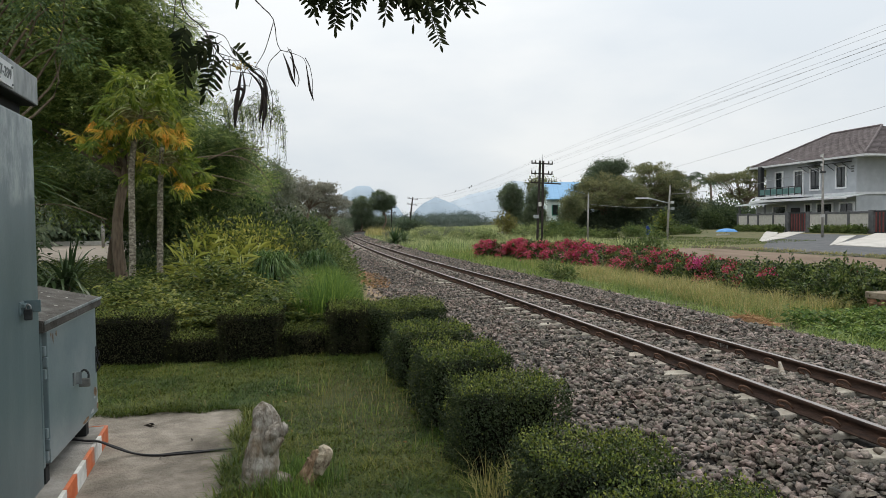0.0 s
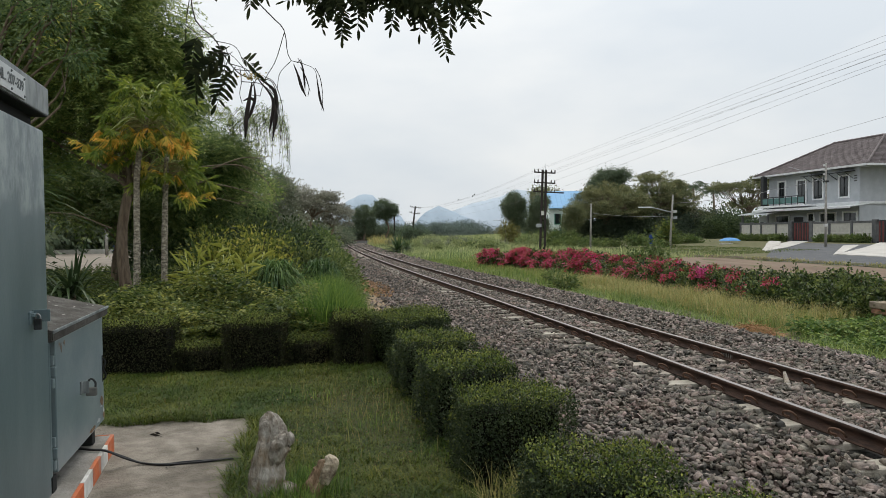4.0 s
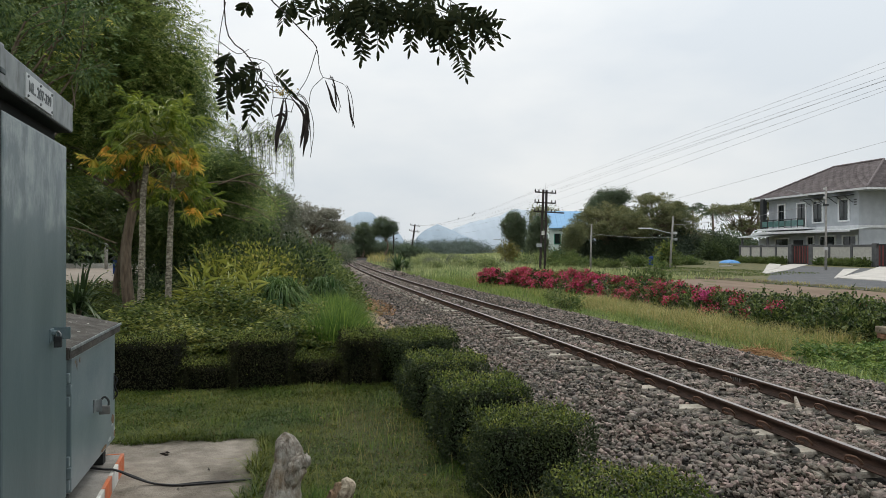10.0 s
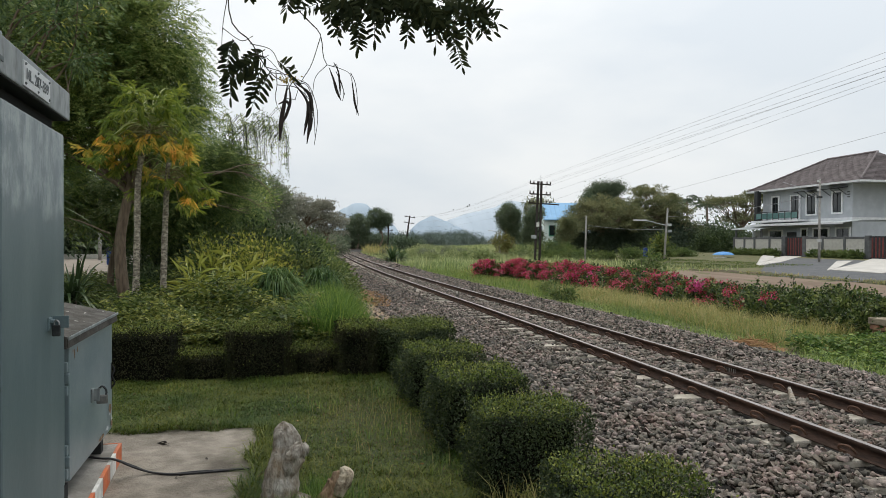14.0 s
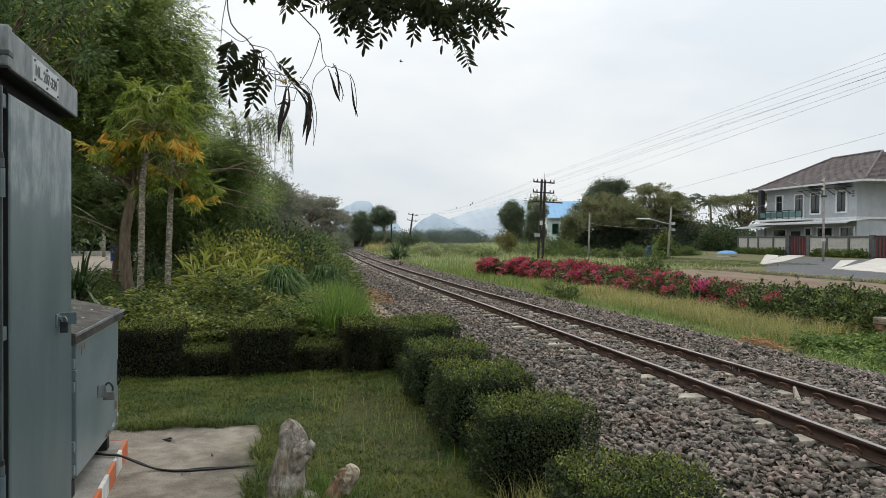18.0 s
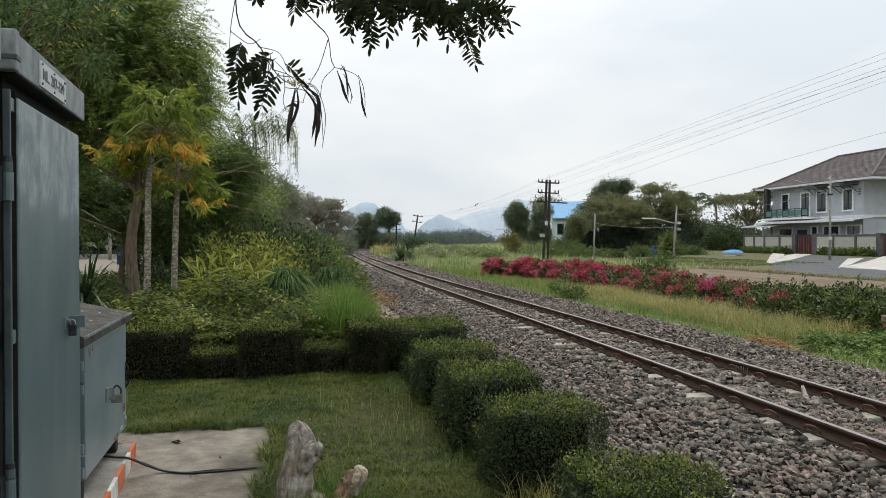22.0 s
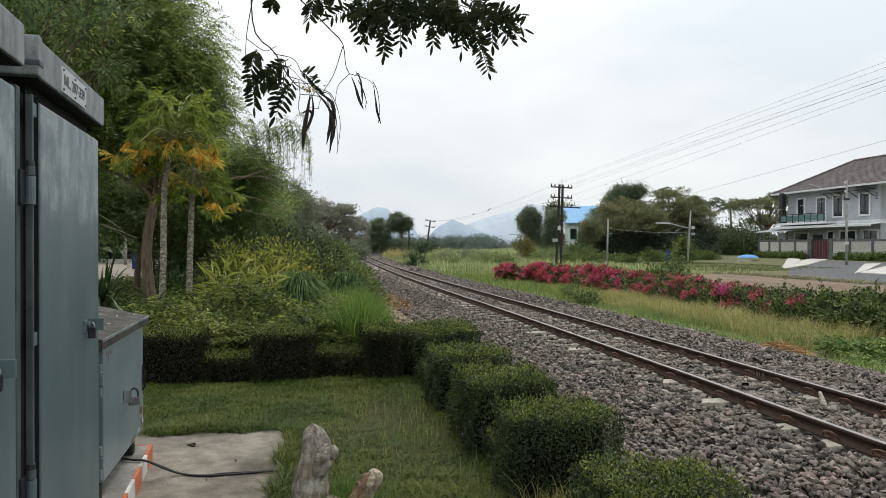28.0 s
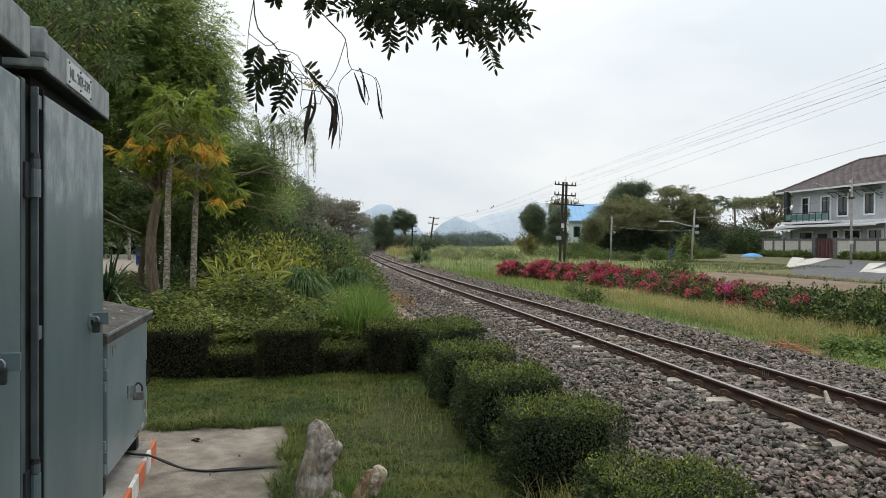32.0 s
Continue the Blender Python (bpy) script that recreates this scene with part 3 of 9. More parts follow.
def rock_np(P, size, rng, squash=0.62):
    """A broken, angular stone at each point: a chipped block of ten corners."""
    base = np.array([(-1, -1, -1), (1, -1, -1), (1, 1, -1), (-1, 1, -1), (-1, -1, 0.7), (1, -1, 0.7), (1, 1, 0.7), (-1, 1, 0.7), (0.1, 0, 1.25)], float)
    quads = np.array([(0, 1, 5, 4), (1, 2, 6, 5), (2, 3, 7, 6), (3, 0, 4, 7)])
    tris = np.array([(4, 5, 8), (5, 6, 8), (6, 7, 8), (7, 4, 8)])
    n = len(P)
    V = base[None] * rng.uniform(0.62, 1.0, (n, 9, 3))
    V[:, 8, :2] += rng.uniform(-0.6, 0.6, (n, 2))
    V[:, 8, 2] = rng.uniform(0.55, 1.15, n)
    V = V * np.stack([rng.uniform(0.95, 1.5, n), rng.uniform(0.7, 1.05, n), rng.uniform(0.6, 1.05, n) * squash], -1)[:, None]
    q = unit(rng.normal(size=(n, 4)) * [1, 0.27, 0.27, 1])
    w, x, y, z = q.T
    R = np.stack([1 - 2 * (y * y + z * z), 2 * (x * y - z * w), 2 * (x * z + y * w), 2 * (x * y + z * w), 1 - 2 * (x * x + z * z), 2 * (y * z - x * w),
                  2 * (x * z - y * w), 2 * (y * z + x * w), 1 - 2 * (x * x + y * y)], -1).reshape(n, 3, 3)
    V = np.einsum("nij,nkj->nki", R, V) * np.broadcast_to(size, (n,))[:, None, None] + P[:, None]
    at = np.arange(n)[:, None, None] * 9
    return V.reshape(-1, 3), [(at + quads[None]).reshape(-1, 4), (at + tris[None]).reshape(-1, 3)]


def stuff(name, V, F, mt, label, category, parent=None):
    return put(name, mesh_np(name, V, F, mt), parent, label, **({} if parent else dict(category=category, kind="stuff")))


def frond_np(rng, blobs, fronds, ln, L, W, shell=0.35, pairs=7, drop=0.5):
    """Fine feathery sprays: short arching stalks with leaflets on both sides."""
    Bs = np.asarray(blobs, float)
    vol = np.prod(Bs[:, 3:], axis=1) ** (2 / 3)
    nc = max(1, fronds // 52)
    k = rng.choice(len(Bs), nc, p=vol / vol.sum())
    uc = unit(rng.normal(size=(nc, 3)))
    Cc = Bs[k, :3] + uc * rng.uniform(shell, 1.05, nc)[:, None] * Bs[k, 3:]
    j = rng.integers(0, nc, fronds)
    size = rng.uniform(0.5, 1.4, nc)[j][:, None]
    C = Cc[j] + rng.normal(size=(fronds, 3)) * [0.38, 0.38, 0.11] * size * (ln / 0.42)
    inside = np.min(np.linalg.norm((C[:, None] - Bs[None, :, :3]) / (Bs[None, :, 3:] + 0.1), axis=2), axis=1) < 1.12
    C, j, fronds = C[inside], j[inside], int(inside.sum())
    u = uc[j]
    d = unit(u * [1, 1, 0.4] + rng.normal(size=u.shape) * 0.6)
    s = unit(np.cross(d, [0, 0, 1.0]))
    t = np.linspace(0.1, 1.0, pairs)
    lens = ln * rng.uniform(0.6, 1.3, fronds)
    pts = C[:, None] + (d[:, None] * t[None, :, None] - np.array([0, 0, 1.0]) * (t[None, :, None] ** 2) * drop) * lens[:, None, None]
    P = np.repeat(pts[:, :, None], 2, axis=2)
    sg = np.array([1.0, -1.0])[None, None, :, None]
    D = d[:, None, None] * 0.6 + s[:, None, None] * sg - np.array([0, 0, 0.35]) + rng.normal(size=P.shape) * 0.2
    P, D = P.reshape(-1, 3), D.reshape(-1, 3)
    Ls = L * rng.uniform(0.7, 1.3, len(P))
    return leaf_np(P, D, Ls, Ls * W / L, rng, 0.2, 0.1, up=np.array([0, 0, 1.0]) + rng.normal(size=P.shape) * 0.35)


# ---- the lie of the land ----
TRACK_Y = np.array([-60.0, 0, 8, 17, 33, 55, 74, 95, 115, 140, 170, 210, 300])
TRACK_X = np.array([5.0, 4.88, 4.83, 4.68, 4.2, 4.1, 4.25, 4.6, 5.3, 8.0, 13.5, 24.0, 55.0])


def track_x(y):
    """The middle of the track."""
    y = np.asarray(y, float)
    s = sum(np.interp(y + d, TRACK_Y, TRACK_X) for d in np.linspace(-9, 9, 7)) / 7
    return np.where(y < 20, np.interp(y, TRACK_Y, TRACK_X) * 0.5 + s * 0.5, s)


def land(x, y):
    """The height of the ground."""
    x, y = np.broadcast_arrays(np.asarray(x, float), np.asarray(y, float))
    u = x - track_x(y)
    z = np.interp(u, [-3.35, -2.6, 2.2, 3.1, 9.0, 20.0, 24.0, 33.5, 35.0], [0.05, -0.2, -0.2, -0.36, -0.36, -0.06, 0.02, 0.36, 0.38])
    wob = 0.03 * np.sin(x * 0.9 + 1.3) * np.cos(y * 0.7) + 0.02 * np.sin(x * 2.3 + y * 1.7)
    return z + wob * np.where(np.abs(u) < 3.2, 0.0, np.where(u < -3, 0.25, np.clip(1 - (u - 17) / 5, 0.1, 1)))


def sheet(name, xs, ys, lift, mt, label="", category="", shape=None, **tags):
    """A sheet that follows the ground."""
    X, Y = np.meshgrid(xs, ys, indexing="ij")
    if shape:
        X, Y = shape(X, Y)
    V = np.stack([X, Y, land(X, Y) + lift], -1).reshape(-1, 3)
    n, k = X.shape
    i, j = np.meshgrid(np.arange(n - 1), np.arange(k - 1), indexing="ij")
    F = np.stack([i * k + j, (i + 1) * k + j, (i + 1) * k + j + 1, i * k + j + 1], -1).reshape(-1, 4)
    return put(name, mesh_np(name, V, F, mt, True), None, label, category=category, kind="structure")


GX = np.concatenate([[-3000, -1500, -600, -250, -120, -70, -45, -30], np.arange(-22, 13, 0.35), np.arange(13, 48, 1.0), [55, 70, 100, 160, 300, 700, 1500, 3000]])
GY = np.concatenate([[-1500, -500, -150, -60, -30, -16], np.arange(-9, 36, 0.5), np.arange(36, 80, 1.5), np.arange(80, 240, 8), [260, 320, 420, 600, 900, 1500, 3000, 4500]])
sheet("ground", GX, GY, 0.0, M_soil, "grassy soil reaching to the distant trees", "ground")
sheet("lawn", np.arange(-7.0, 1.45, 0.3), np.arange(-6, 9.2, 0.3), 0.012, M_lawn_soil, "mown lawn inside the clipped hedge, browned in patches", "lawn")
sheet("dry_soil_strip", np.arange(0, 1.01, 0.1), np.arange(9.2, 34, 0.6), 0.012, M_litter, "bare reddish soil with straw beside the ballast", "soil",
      shape=lambda X, Y: (track_x(Y) - 3.9 + X * 1.6, Y))
sheet("ballast_bed", np.linspace(-2.95, 3.0, 14), np.concatenate([np.arange(-12, 60, 1.5), np.arange(60, 300, 6)]), 0.02, M_bed, "ballast bed under the track, darkened as shade between stones", "ballast bed",
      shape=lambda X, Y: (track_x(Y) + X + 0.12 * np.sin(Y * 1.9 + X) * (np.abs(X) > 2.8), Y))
sheet("dirt_road", np.linspace(0, 1, 9), np.arange(-10, 44, 2.0), 0.015, M_dirt, "reddish dirt road with pale wheel tracks", "dirt road",
      shape=lambda X, Y: (16.2 + X * 6.2 + 0.25 * np.sin(Y * 0.5) * (1 - X), Y))
sheet("road", np.linspace(22.7, 37.2, 14), np.linspace(0, 1, 24), 0.02, M_asphalt, "grey asphalt apron before the grey house", "road",
      shape=lambda X, Y: (X, 6 + Y * (27 + (X - 23) * 1.32)))


def slab(name, corners, z0, z1, mt, parent=None, label="", bevel=0.012, **tags):
    """A flat block over a polygon."""
    bm = bmesh.new()
    low = [bm.verts.new((x, y, z0)) for x, y in corners]
    top = [bm.verts.new((x, y, z1)) for x, y in corners]
    n = len(corners)
    bm.faces.new(top)
    bm.faces.new(low[::-1])
    for i in range(n):
        bm.faces.new((low[i], low[(i + 1) % n], top[(i + 1) % n], top[i]))
    bmesh.ops.recalc_face_normals(bm, faces=bm.faces)
    if bevel:
        bmesh.ops.bevel(bm, geom=list(bm.edges), offset=bevel, segments=1, affect="EDGES")
    ob = part(name, bm, mt, parent, label)
    if tags:
        tagged(ob, **tags)
    return ob


slab("concrete_pad", [(-3.4, 5.95), (-1.5, 5.90), (-0.62, 5.87), (-0.36, 5.82), (-0.34, 4.8), (-0.30, 3.6), (-0.26, -2.0), (-3.4, -2.0)], -0.1, 0.09, M_concrete,
     label="stained poured concrete pad beside the lawn", bevel=0.015, category="concrete pad", kind="structure")


def ridge(name, points, width, height, mt, label, category, seed):
    """A low uneven bank of earth along a line."""
    rng = np.random.default_rng(seed)
    P = bend(points, 90)
    t = np.linspace(-1, 1, 7)
    W = width * rng.uniform(0.7, 1.3, (90, 1))
    X = P[:, :1] + t[None] * W
    Y = np.broadcast_to(P[:, 1:2], X.shape) + rng.normal(0, 0.05, X.shape)
    Z = land(X, Y) - 0.02 + height * (1 - t[None] ** 2) * rng.uniform(0.4, 1.3, (90, 1)) + rng.normal(0, 0.012, X.shape) * (1 - t[None] ** 2)
    i, j = np.meshgrid(np.arange(89), np.arange(6), indexing="ij")
    F = np.stack([i * 7 + j, (i + 1) * 7 + j, (i + 1) * 7 + j + 1, i * 7 + j + 1], -1).reshape(-1, 4)
    return put(name, mesh_np(name, np.stack([X, Y, Z], -1).reshape(-1, 3), F, mt, True), None, label, category=category, kind="structure")


ridge("earth_bank", [(22.9, 6.0), (23.0, 20.0), (23.2, 30.0), (22.9, 36.0), (21.6, 41.0)], 0.42, 0.13, M_bank, "low earth bank with tufts between dirt road and asphalt", "earth bank", 91)


# ---- ballast stones ----
def scatter(rng, n, x0, x1, y0, y1):
    Y = rng.uniform(y0, y1, n)
    return track_x(Y) + rng.uniform(x0, x1, n), Y


SLEEPER_Y = 5.52 + 0.56 * np.arange(-14, 190)


def stones(rng, n, y0, y1, size, left=-3.0, right=3.15, near_side=True):
    X, Y = scatter(rng, n, left, right, y0, y1)
    u = X - track_x(Y)
    near = np.abs((Y - 5.52 + 0.28) % 0.56 - 0.28)
    on = (near < 0.115) & (np.abs(u) < 0.99)
    rail = np.abs(np.abs(u) - 0.535) < 0.115
    bare = np.random.default_rng(77).random(400)[np.clip(np.round((Y - 5.52) / 0.56).astype(int) + 30, 0, 399)] < 0.30
    keep = ~rail & (~on | (rng.random(n) < np.where((bare | (rng.random(n) < 0.45)) & (u < -0.6) & (u > -0.84 - 0.1 * np.sin(Y * 3)) | bare & (u > 0.28) & (u < 0.45), 0.04, 0.9)))
    edge = np.abs(u) > 2.5
    keep &= ~edge | (rng.random(n) < 0.75)
    if near_side:
        keep &= (X < 1.08 * Y + 0.5) & ((X > 1.3) | (Y > 8.8))
    else:
        keep &= (X >= 1.08 * Y + 0.5) & (X > 1.75)
    low = ((u < -0.6) & (u > -1.1) | (u > 0.25) & (u < 0.46)) & ~on
    X, Y, on, low = X[keep], Y[keep], on[keep], low[keep]
    z = land(X, Y) + 0.02 + np.where(on, 0.055, rng.uniform(-0.05, 0.06, len(X)))
    z += np.where(np.abs(X - track_x(Y)) < 1.6, 0.02, 0.0)
    z -= np.where(low, 0.04, 0.0)
    return rock_np(np.stack([X, Y, z], -1), size * rng.uniform(0.55, 1.0, len(X)) * np.where(rng.random(len(X)) < 0.12, 1.7, 1.0) * 1.12, rng)


rg = np.random.default_rng(11)
stuff("ballast", *gather([stones(rg, 52000, 2.2, 9.0, 0.0235), stones(rg, 46000, 9.0, 19.0, 0.0245), stones(rg, 30000, 19.0, 45.0, 0.029), stones(rg, 5000, 45.0, 110.0, 0.075), stones(rg, 11000, -4.0, 7.0, 0.038, near_side=False)]),
      M_stone, "broken grey ballast stones of the track", "ballast")
# a few stones strayed into the soil strip and grass
Xs, Ys = scatter(rg, 900, -3.9, -2.9, 9.5, 30)
Xt, Yt = scatter(rg, 700, 2.9, 3.7, 4, 25)
Xs, Ys = np.concatenate([Xs, Xt]), np.concatenate([Ys, Yt])
stuff("stray_stones", *rock_np(np.stack([Xs, Ys, land(Xs, Ys) + 0.02], -1), 0.028 * rg.uniform(0.5, 1.3, len(Xs)), rg), M_stone, "stray ballast stones along the verge", "stones")


# ---- rails and sleepers ----
def rail(name, offset, label):
    prof = np.array([(-0.055, -0.125), (-0.055, -0.113), (-0.012, -0.098), (-0.008, -0.038), (-0.031, -0.030), (-0.031, -0.005), (-0.026, 0.0),
                     (0.026, 0.0), (0.031, -0.005), (0.031, -0.030), (0.008, -0.038), (0.012, -0.098), (0.055, -0.113), (0.055, -0.125)])
    Y = np.concatenate([np.arange(-14, 40, 1.0), np.arange(40, 262, 3.0)])
    X = track_x(Y)
    dx = np.gradient(X, Y)
    nx, ny = 1 / np.hypot(1, dx), -dx / np.hypot(1, dx)
    V = np.stack([X[:, None] + (offset + prof[None, :, 0]) * nx[:, None], Y[:, None] + (offset + prof[None, :, 0]) * ny[:, None], np.broadcast_to(prof[:, 1], (len(Y), 14))], -1)
    n, k = len(Y), 14
    i, j = np.meshgrid(np.arange(n - 1), np.arange(k), indexing="ij")
    q = (j + 1) % k
    F = np.stack([i * k + j, i * k + q, (i + 1) * k + q, (i + 1) * k + j], -1)
    top = (j == 6)
    root = thing(name, pose(0, 0, 0), label, "rail", "rails of the track")
    put("rail_web", mesh_np("rail_web", V.reshape(-1, 3), F[~top], M_rail), root)
    put("rail_head", mesh_np("rail_head", V.reshape(-1, 3), F[top], M_railtop), root, "head worn pale by wheels")
    return root


rail("rail", -0.535, "rust-brown steel rail with a worn running surface")
rail("rail", 0.535, "rust-brown steel rail with a worn running surface")


def spring_clip(x, sgn, bm):
    """A bent spring clip beside the rail's foot."""
    pts = bend([(x - sgn * 0.01, -0.045, 0.03), (x + sgn * 0.015, -0.05, 0.06), (x + sgn * 0.05, -0.03, 0.09), (x + sgn * 0.08, 0.02, 0.085), (x + sgn * 0.06, 0.05, 0.045), (x + sgn * 0.01, 0.035, 0.025)], 16)
    V, F = tube_np(pts, 0.0105, 6)
    vs = [bm.verts.new(v) for v in V]
    for f in F:
        for g in f:
            bm.faces.new([vs[i] for i in g])
    return bm


sleeper = thing("railway_sleeper", pose(float(track_x(SLEEPER_Y[0])), SLEEPER_Y[0], -0.123), "weathered concrete sleeper half buried in ballast", "sleeper", "sleepers under the rails")
bm = bmesh.new()
for sx in (-1, 1):
    rbox(min(sx * 0.32, sx * 1.0), max(sx * 0.32, sx * 1.0), -0.105, 0.105, -0.16, -0.005, 0.015, bm)
rbox(-0.33, 0.33, -0.085, 0.085, -0.16, -0.03, 0.012, bm)
part("sleeper_body", bm, M_sleeper, sleeper)
for sx in (-0.535, 0.535):
    for sgn in (-1, 1):
        part("spring_clip", spring_clip(sx + sgn * 0.058, sgn, bmesh.new()), M_clip, sleeper, "rusty spring clip", True)
for y in SLEEPER_Y[1:]:
    m = pose(float(track_x(y)), y, -0.123, 0, 0, -math.degrees(math.atan(float(track_x(y + 0.5) - track_x(y - 0.5)))))
    if y < 26:
        copy_thing(sleeper, m)
    else:
        ob = tagged(put("railway_sleeper", sleeper.children[0].data, None, "weathered concrete sleeper half buried in ballast", m), category="sleeper", group="sleepers under the rails")

# a weathered splinter of wood leaning on the far rail and a pile of cut grass
V, F = tube_np([(5.02, 6.62, -0.15), (5.08, 6.72, -0.12), (5.19, 6.93, -0.02)], [0.035, 0.042, 0.018], 5)
put("wood_splinter", mesh_np("wood_splinter", V, F, M_drift), None, "grey splinter of wood leaning between the rails", category="wood")
rg = np.random.default_rng(5)
a, r = rg.uniform(0, 6.28, 900), rg.random(900) ** 0.6
P = np.stack([7.82 + np.cos(a) * r * 0.38, 11.35 + np.sin(a) * r * 0.62, -0.35 + 0.17 * (1 - r) + rg.random(900) * 0.04], -1)
D = np.stack([rg.normal(size=900), rg.normal(size=900), rg.normal(size=900) * 0.18], -1)
stuff("cut_grass_heap", *leaf_np(P, D, rg.uniform(0.1, 0.36, 900), 0.010, rg), M_cut, "low heap of dry orange-brown cut grass", "dry grass")


# dry orange leaves on the bare soil, and chalk strokes on the far rail
a, r = rg.uniform(0, 6.28, 1300), rg.random(1300) ** 0.6
X, Y = 1.72 + np.cos(a) * r * 0.6 + np.sin(a) * r * 0.2, 20.6 + np.sin(a) * r * 3.6
stuff("dry_leaves", *leaf_np(np.stack([X, Y, land(X, Y) + rg.uniform(0.03, 0.09, 1300)], -1), np.stack([rg.normal(size=1300), rg.normal(size=1300), rg.uniform(-0.1, 0.4, 1300)], -1), rg.uniform(0.05, 0.16, 1300), 0.022, rg), M_cut, "orange-brown dry leaves on the bare soil", "dry leaves")
for k, (dy, h) in enumerate([(-0.12, 0.05), (-0.09, 0.05), (-0.04, 0.055), (0.0, 0.05), (0.03, 0.05), (0.07, 0.04), (0.10, 0.055)]):
    yy = 8.25 + dy
    ob = part("chalk_stroke", rbox(float(track_x(yy)) + 0.525 - 0.014, float(track_x(yy)) + 0.525 - 0.0115, yy, yy + 0.010, -0.09, -0.09 + h), M_cpost, bpy.data.objects["rail.001"], "chalk stroke")


# ---- clipped hedge ----
def hedge_block(x0, x1, y0, y1, z0, z1, rng, dens=8500, bulge=0.028, leaf=0.021):
    """A clipped block: twiggy core and small leaves over its faces."""
    bm = rbox(x0 + 0.075, x1 - 0.075, y0 + 0.075, y1 - 0.075, z0, z1 - 0.07, 0.06)
    areas = np.array([(x1 - x0) * (y1 - y0)] + [(x1 - x0) * (z1 - z0)] * 2 + [(y1 - y0) * (z1 - z0)] * 2)
    n = int(areas.sum() * dens)
    f = rng.choice(5, n, p=areas / areas.sum())
    a, b = rng.random(n), rng.random(n)
    X, Y, Z = x0 + (x1 - x0) * a, y0 + (y1 - y0) * b, np.full(n, z1)
    nor = np.zeros((n, 3))
    nor[f == 0] = (0, 0, 1)
    for k, (axis, val) in {1: (1, y0), 2: (1, y1)}.items():
        q = f == k
        Y[q], Z[q] = val, z0 + (z1 - z0) * b[q]
        nor[q] = (0, -1 if k == 1 else 1, 0)
    for k, val in {3: x0, 4: x1}.items():
        q = f == k
        X[q], Y[q], Z[q] = val, y0 + (y1 - y0) * a[q], z0 + (z1 - z0) * b[q]
        nor[q] = (-1 if k == 3 else 1, 0, 0)
    P = np.stack([X, Y, Z], -1)
    c = np.array([(x0 + x1) / 2, (y0 + y1) / 2, z1 - 0.12])
    h = np.array([(x1 - x0) / 2, (y1 - y0) / 2, 0.12])
    rel = (P - c) / h
    over = np.sqrt((np.clip(np.abs(rel), 0.72, None) ** 2).sum(1) - 0) - 0.72 * 3**0.5
    P -= (np.sign(rel) * np.clip(np.abs(rel) - 0.75, 0, None)) * h * np.clip(over, 0, 1)[:, None] * 0.25 * (rel[:, 2:] > -1)
    wave = np.sin(P[:, 0] * 11 + 2 * P[:, 1]) * np.sin(P[:, 1] * 9 + P[:, 2] * 7) + 0.6 * np.sin(P[:, 0] * 23 + P[:, 2] * 19) * np.cos(P[:, 1] * 21)
    P += nor * (bulge * wave + rng.normal(0, 0.024, n) - 0.016)[:, None]
    stray = rng.random(n) < 0.012
    P[stray] += nor[stray] * rng.uniform(0.02, 0.07, stray.sum())[:, None]
    low = (Z - z0) / (z1 - z0)
    keep = rng.random(n) < np.where(nor[:, 2] > 0.5, 1.0, np.clip(0.5 + low * 0.5, 0, 1.0))
    keep &= (rng.random(n) < 0.35) | ((nor[:, 1] < 0.5) & (nor[:, 0] < 0.5))
    P, nor = P[keep], nor[keep]
    n = len(P)
    D = nor * 0.3 + rng.normal(size=(n, 3)) * 0.75 + [0, 0, 0.1]
    L = rng.uniform(0.55, 1.15, n) * leaf
    up = nor + rng.normal(size=(n, 3)) * 0.45
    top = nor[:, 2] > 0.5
    # pale leaves follow the light: many on top, some west, few elsewhere
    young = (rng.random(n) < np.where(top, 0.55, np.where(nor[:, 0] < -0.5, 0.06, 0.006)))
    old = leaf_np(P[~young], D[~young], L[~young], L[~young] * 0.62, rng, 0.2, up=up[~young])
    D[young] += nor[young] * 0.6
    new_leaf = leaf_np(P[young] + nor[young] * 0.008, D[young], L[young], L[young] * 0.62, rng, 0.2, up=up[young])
    return bm, old, new_leaf


def hedge(name, blocks, label, seed, dens=11500, group="clipped hedge blocks", mt=None, m=None, leaf=0.0235):
    rng = np.random.default_rng(seed)
    root = thing(name, m or pose(0, 0, 0), label, "hedge", group)
    bm_all, pieces, fresh = bmesh.new(), [], []
    for blk in blocks:
        bm, leaves, young = hedge_block(*blk, rng, dens, leaf=leaf)
        me = bpy.data.meshes.new("core")
        bm.to_mesh(me)
        bm.free()
        bm_all.from_mesh(me)
        bpy.data.meshes.remove(me)
        pieces.append(leaves)
        fresh.append(young)
    part("core", bm_all, M_hedge_core, root, "twiggy core darkened for the shade inside the hedge")
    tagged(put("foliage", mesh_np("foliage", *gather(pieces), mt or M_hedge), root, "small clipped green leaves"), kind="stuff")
    tagged(put("new_growth", mesh_np("new_growth", *gather(fresh), M_shoot), root, "young leaves lightened for the lit top and west face"), kind="stuff")
    return root


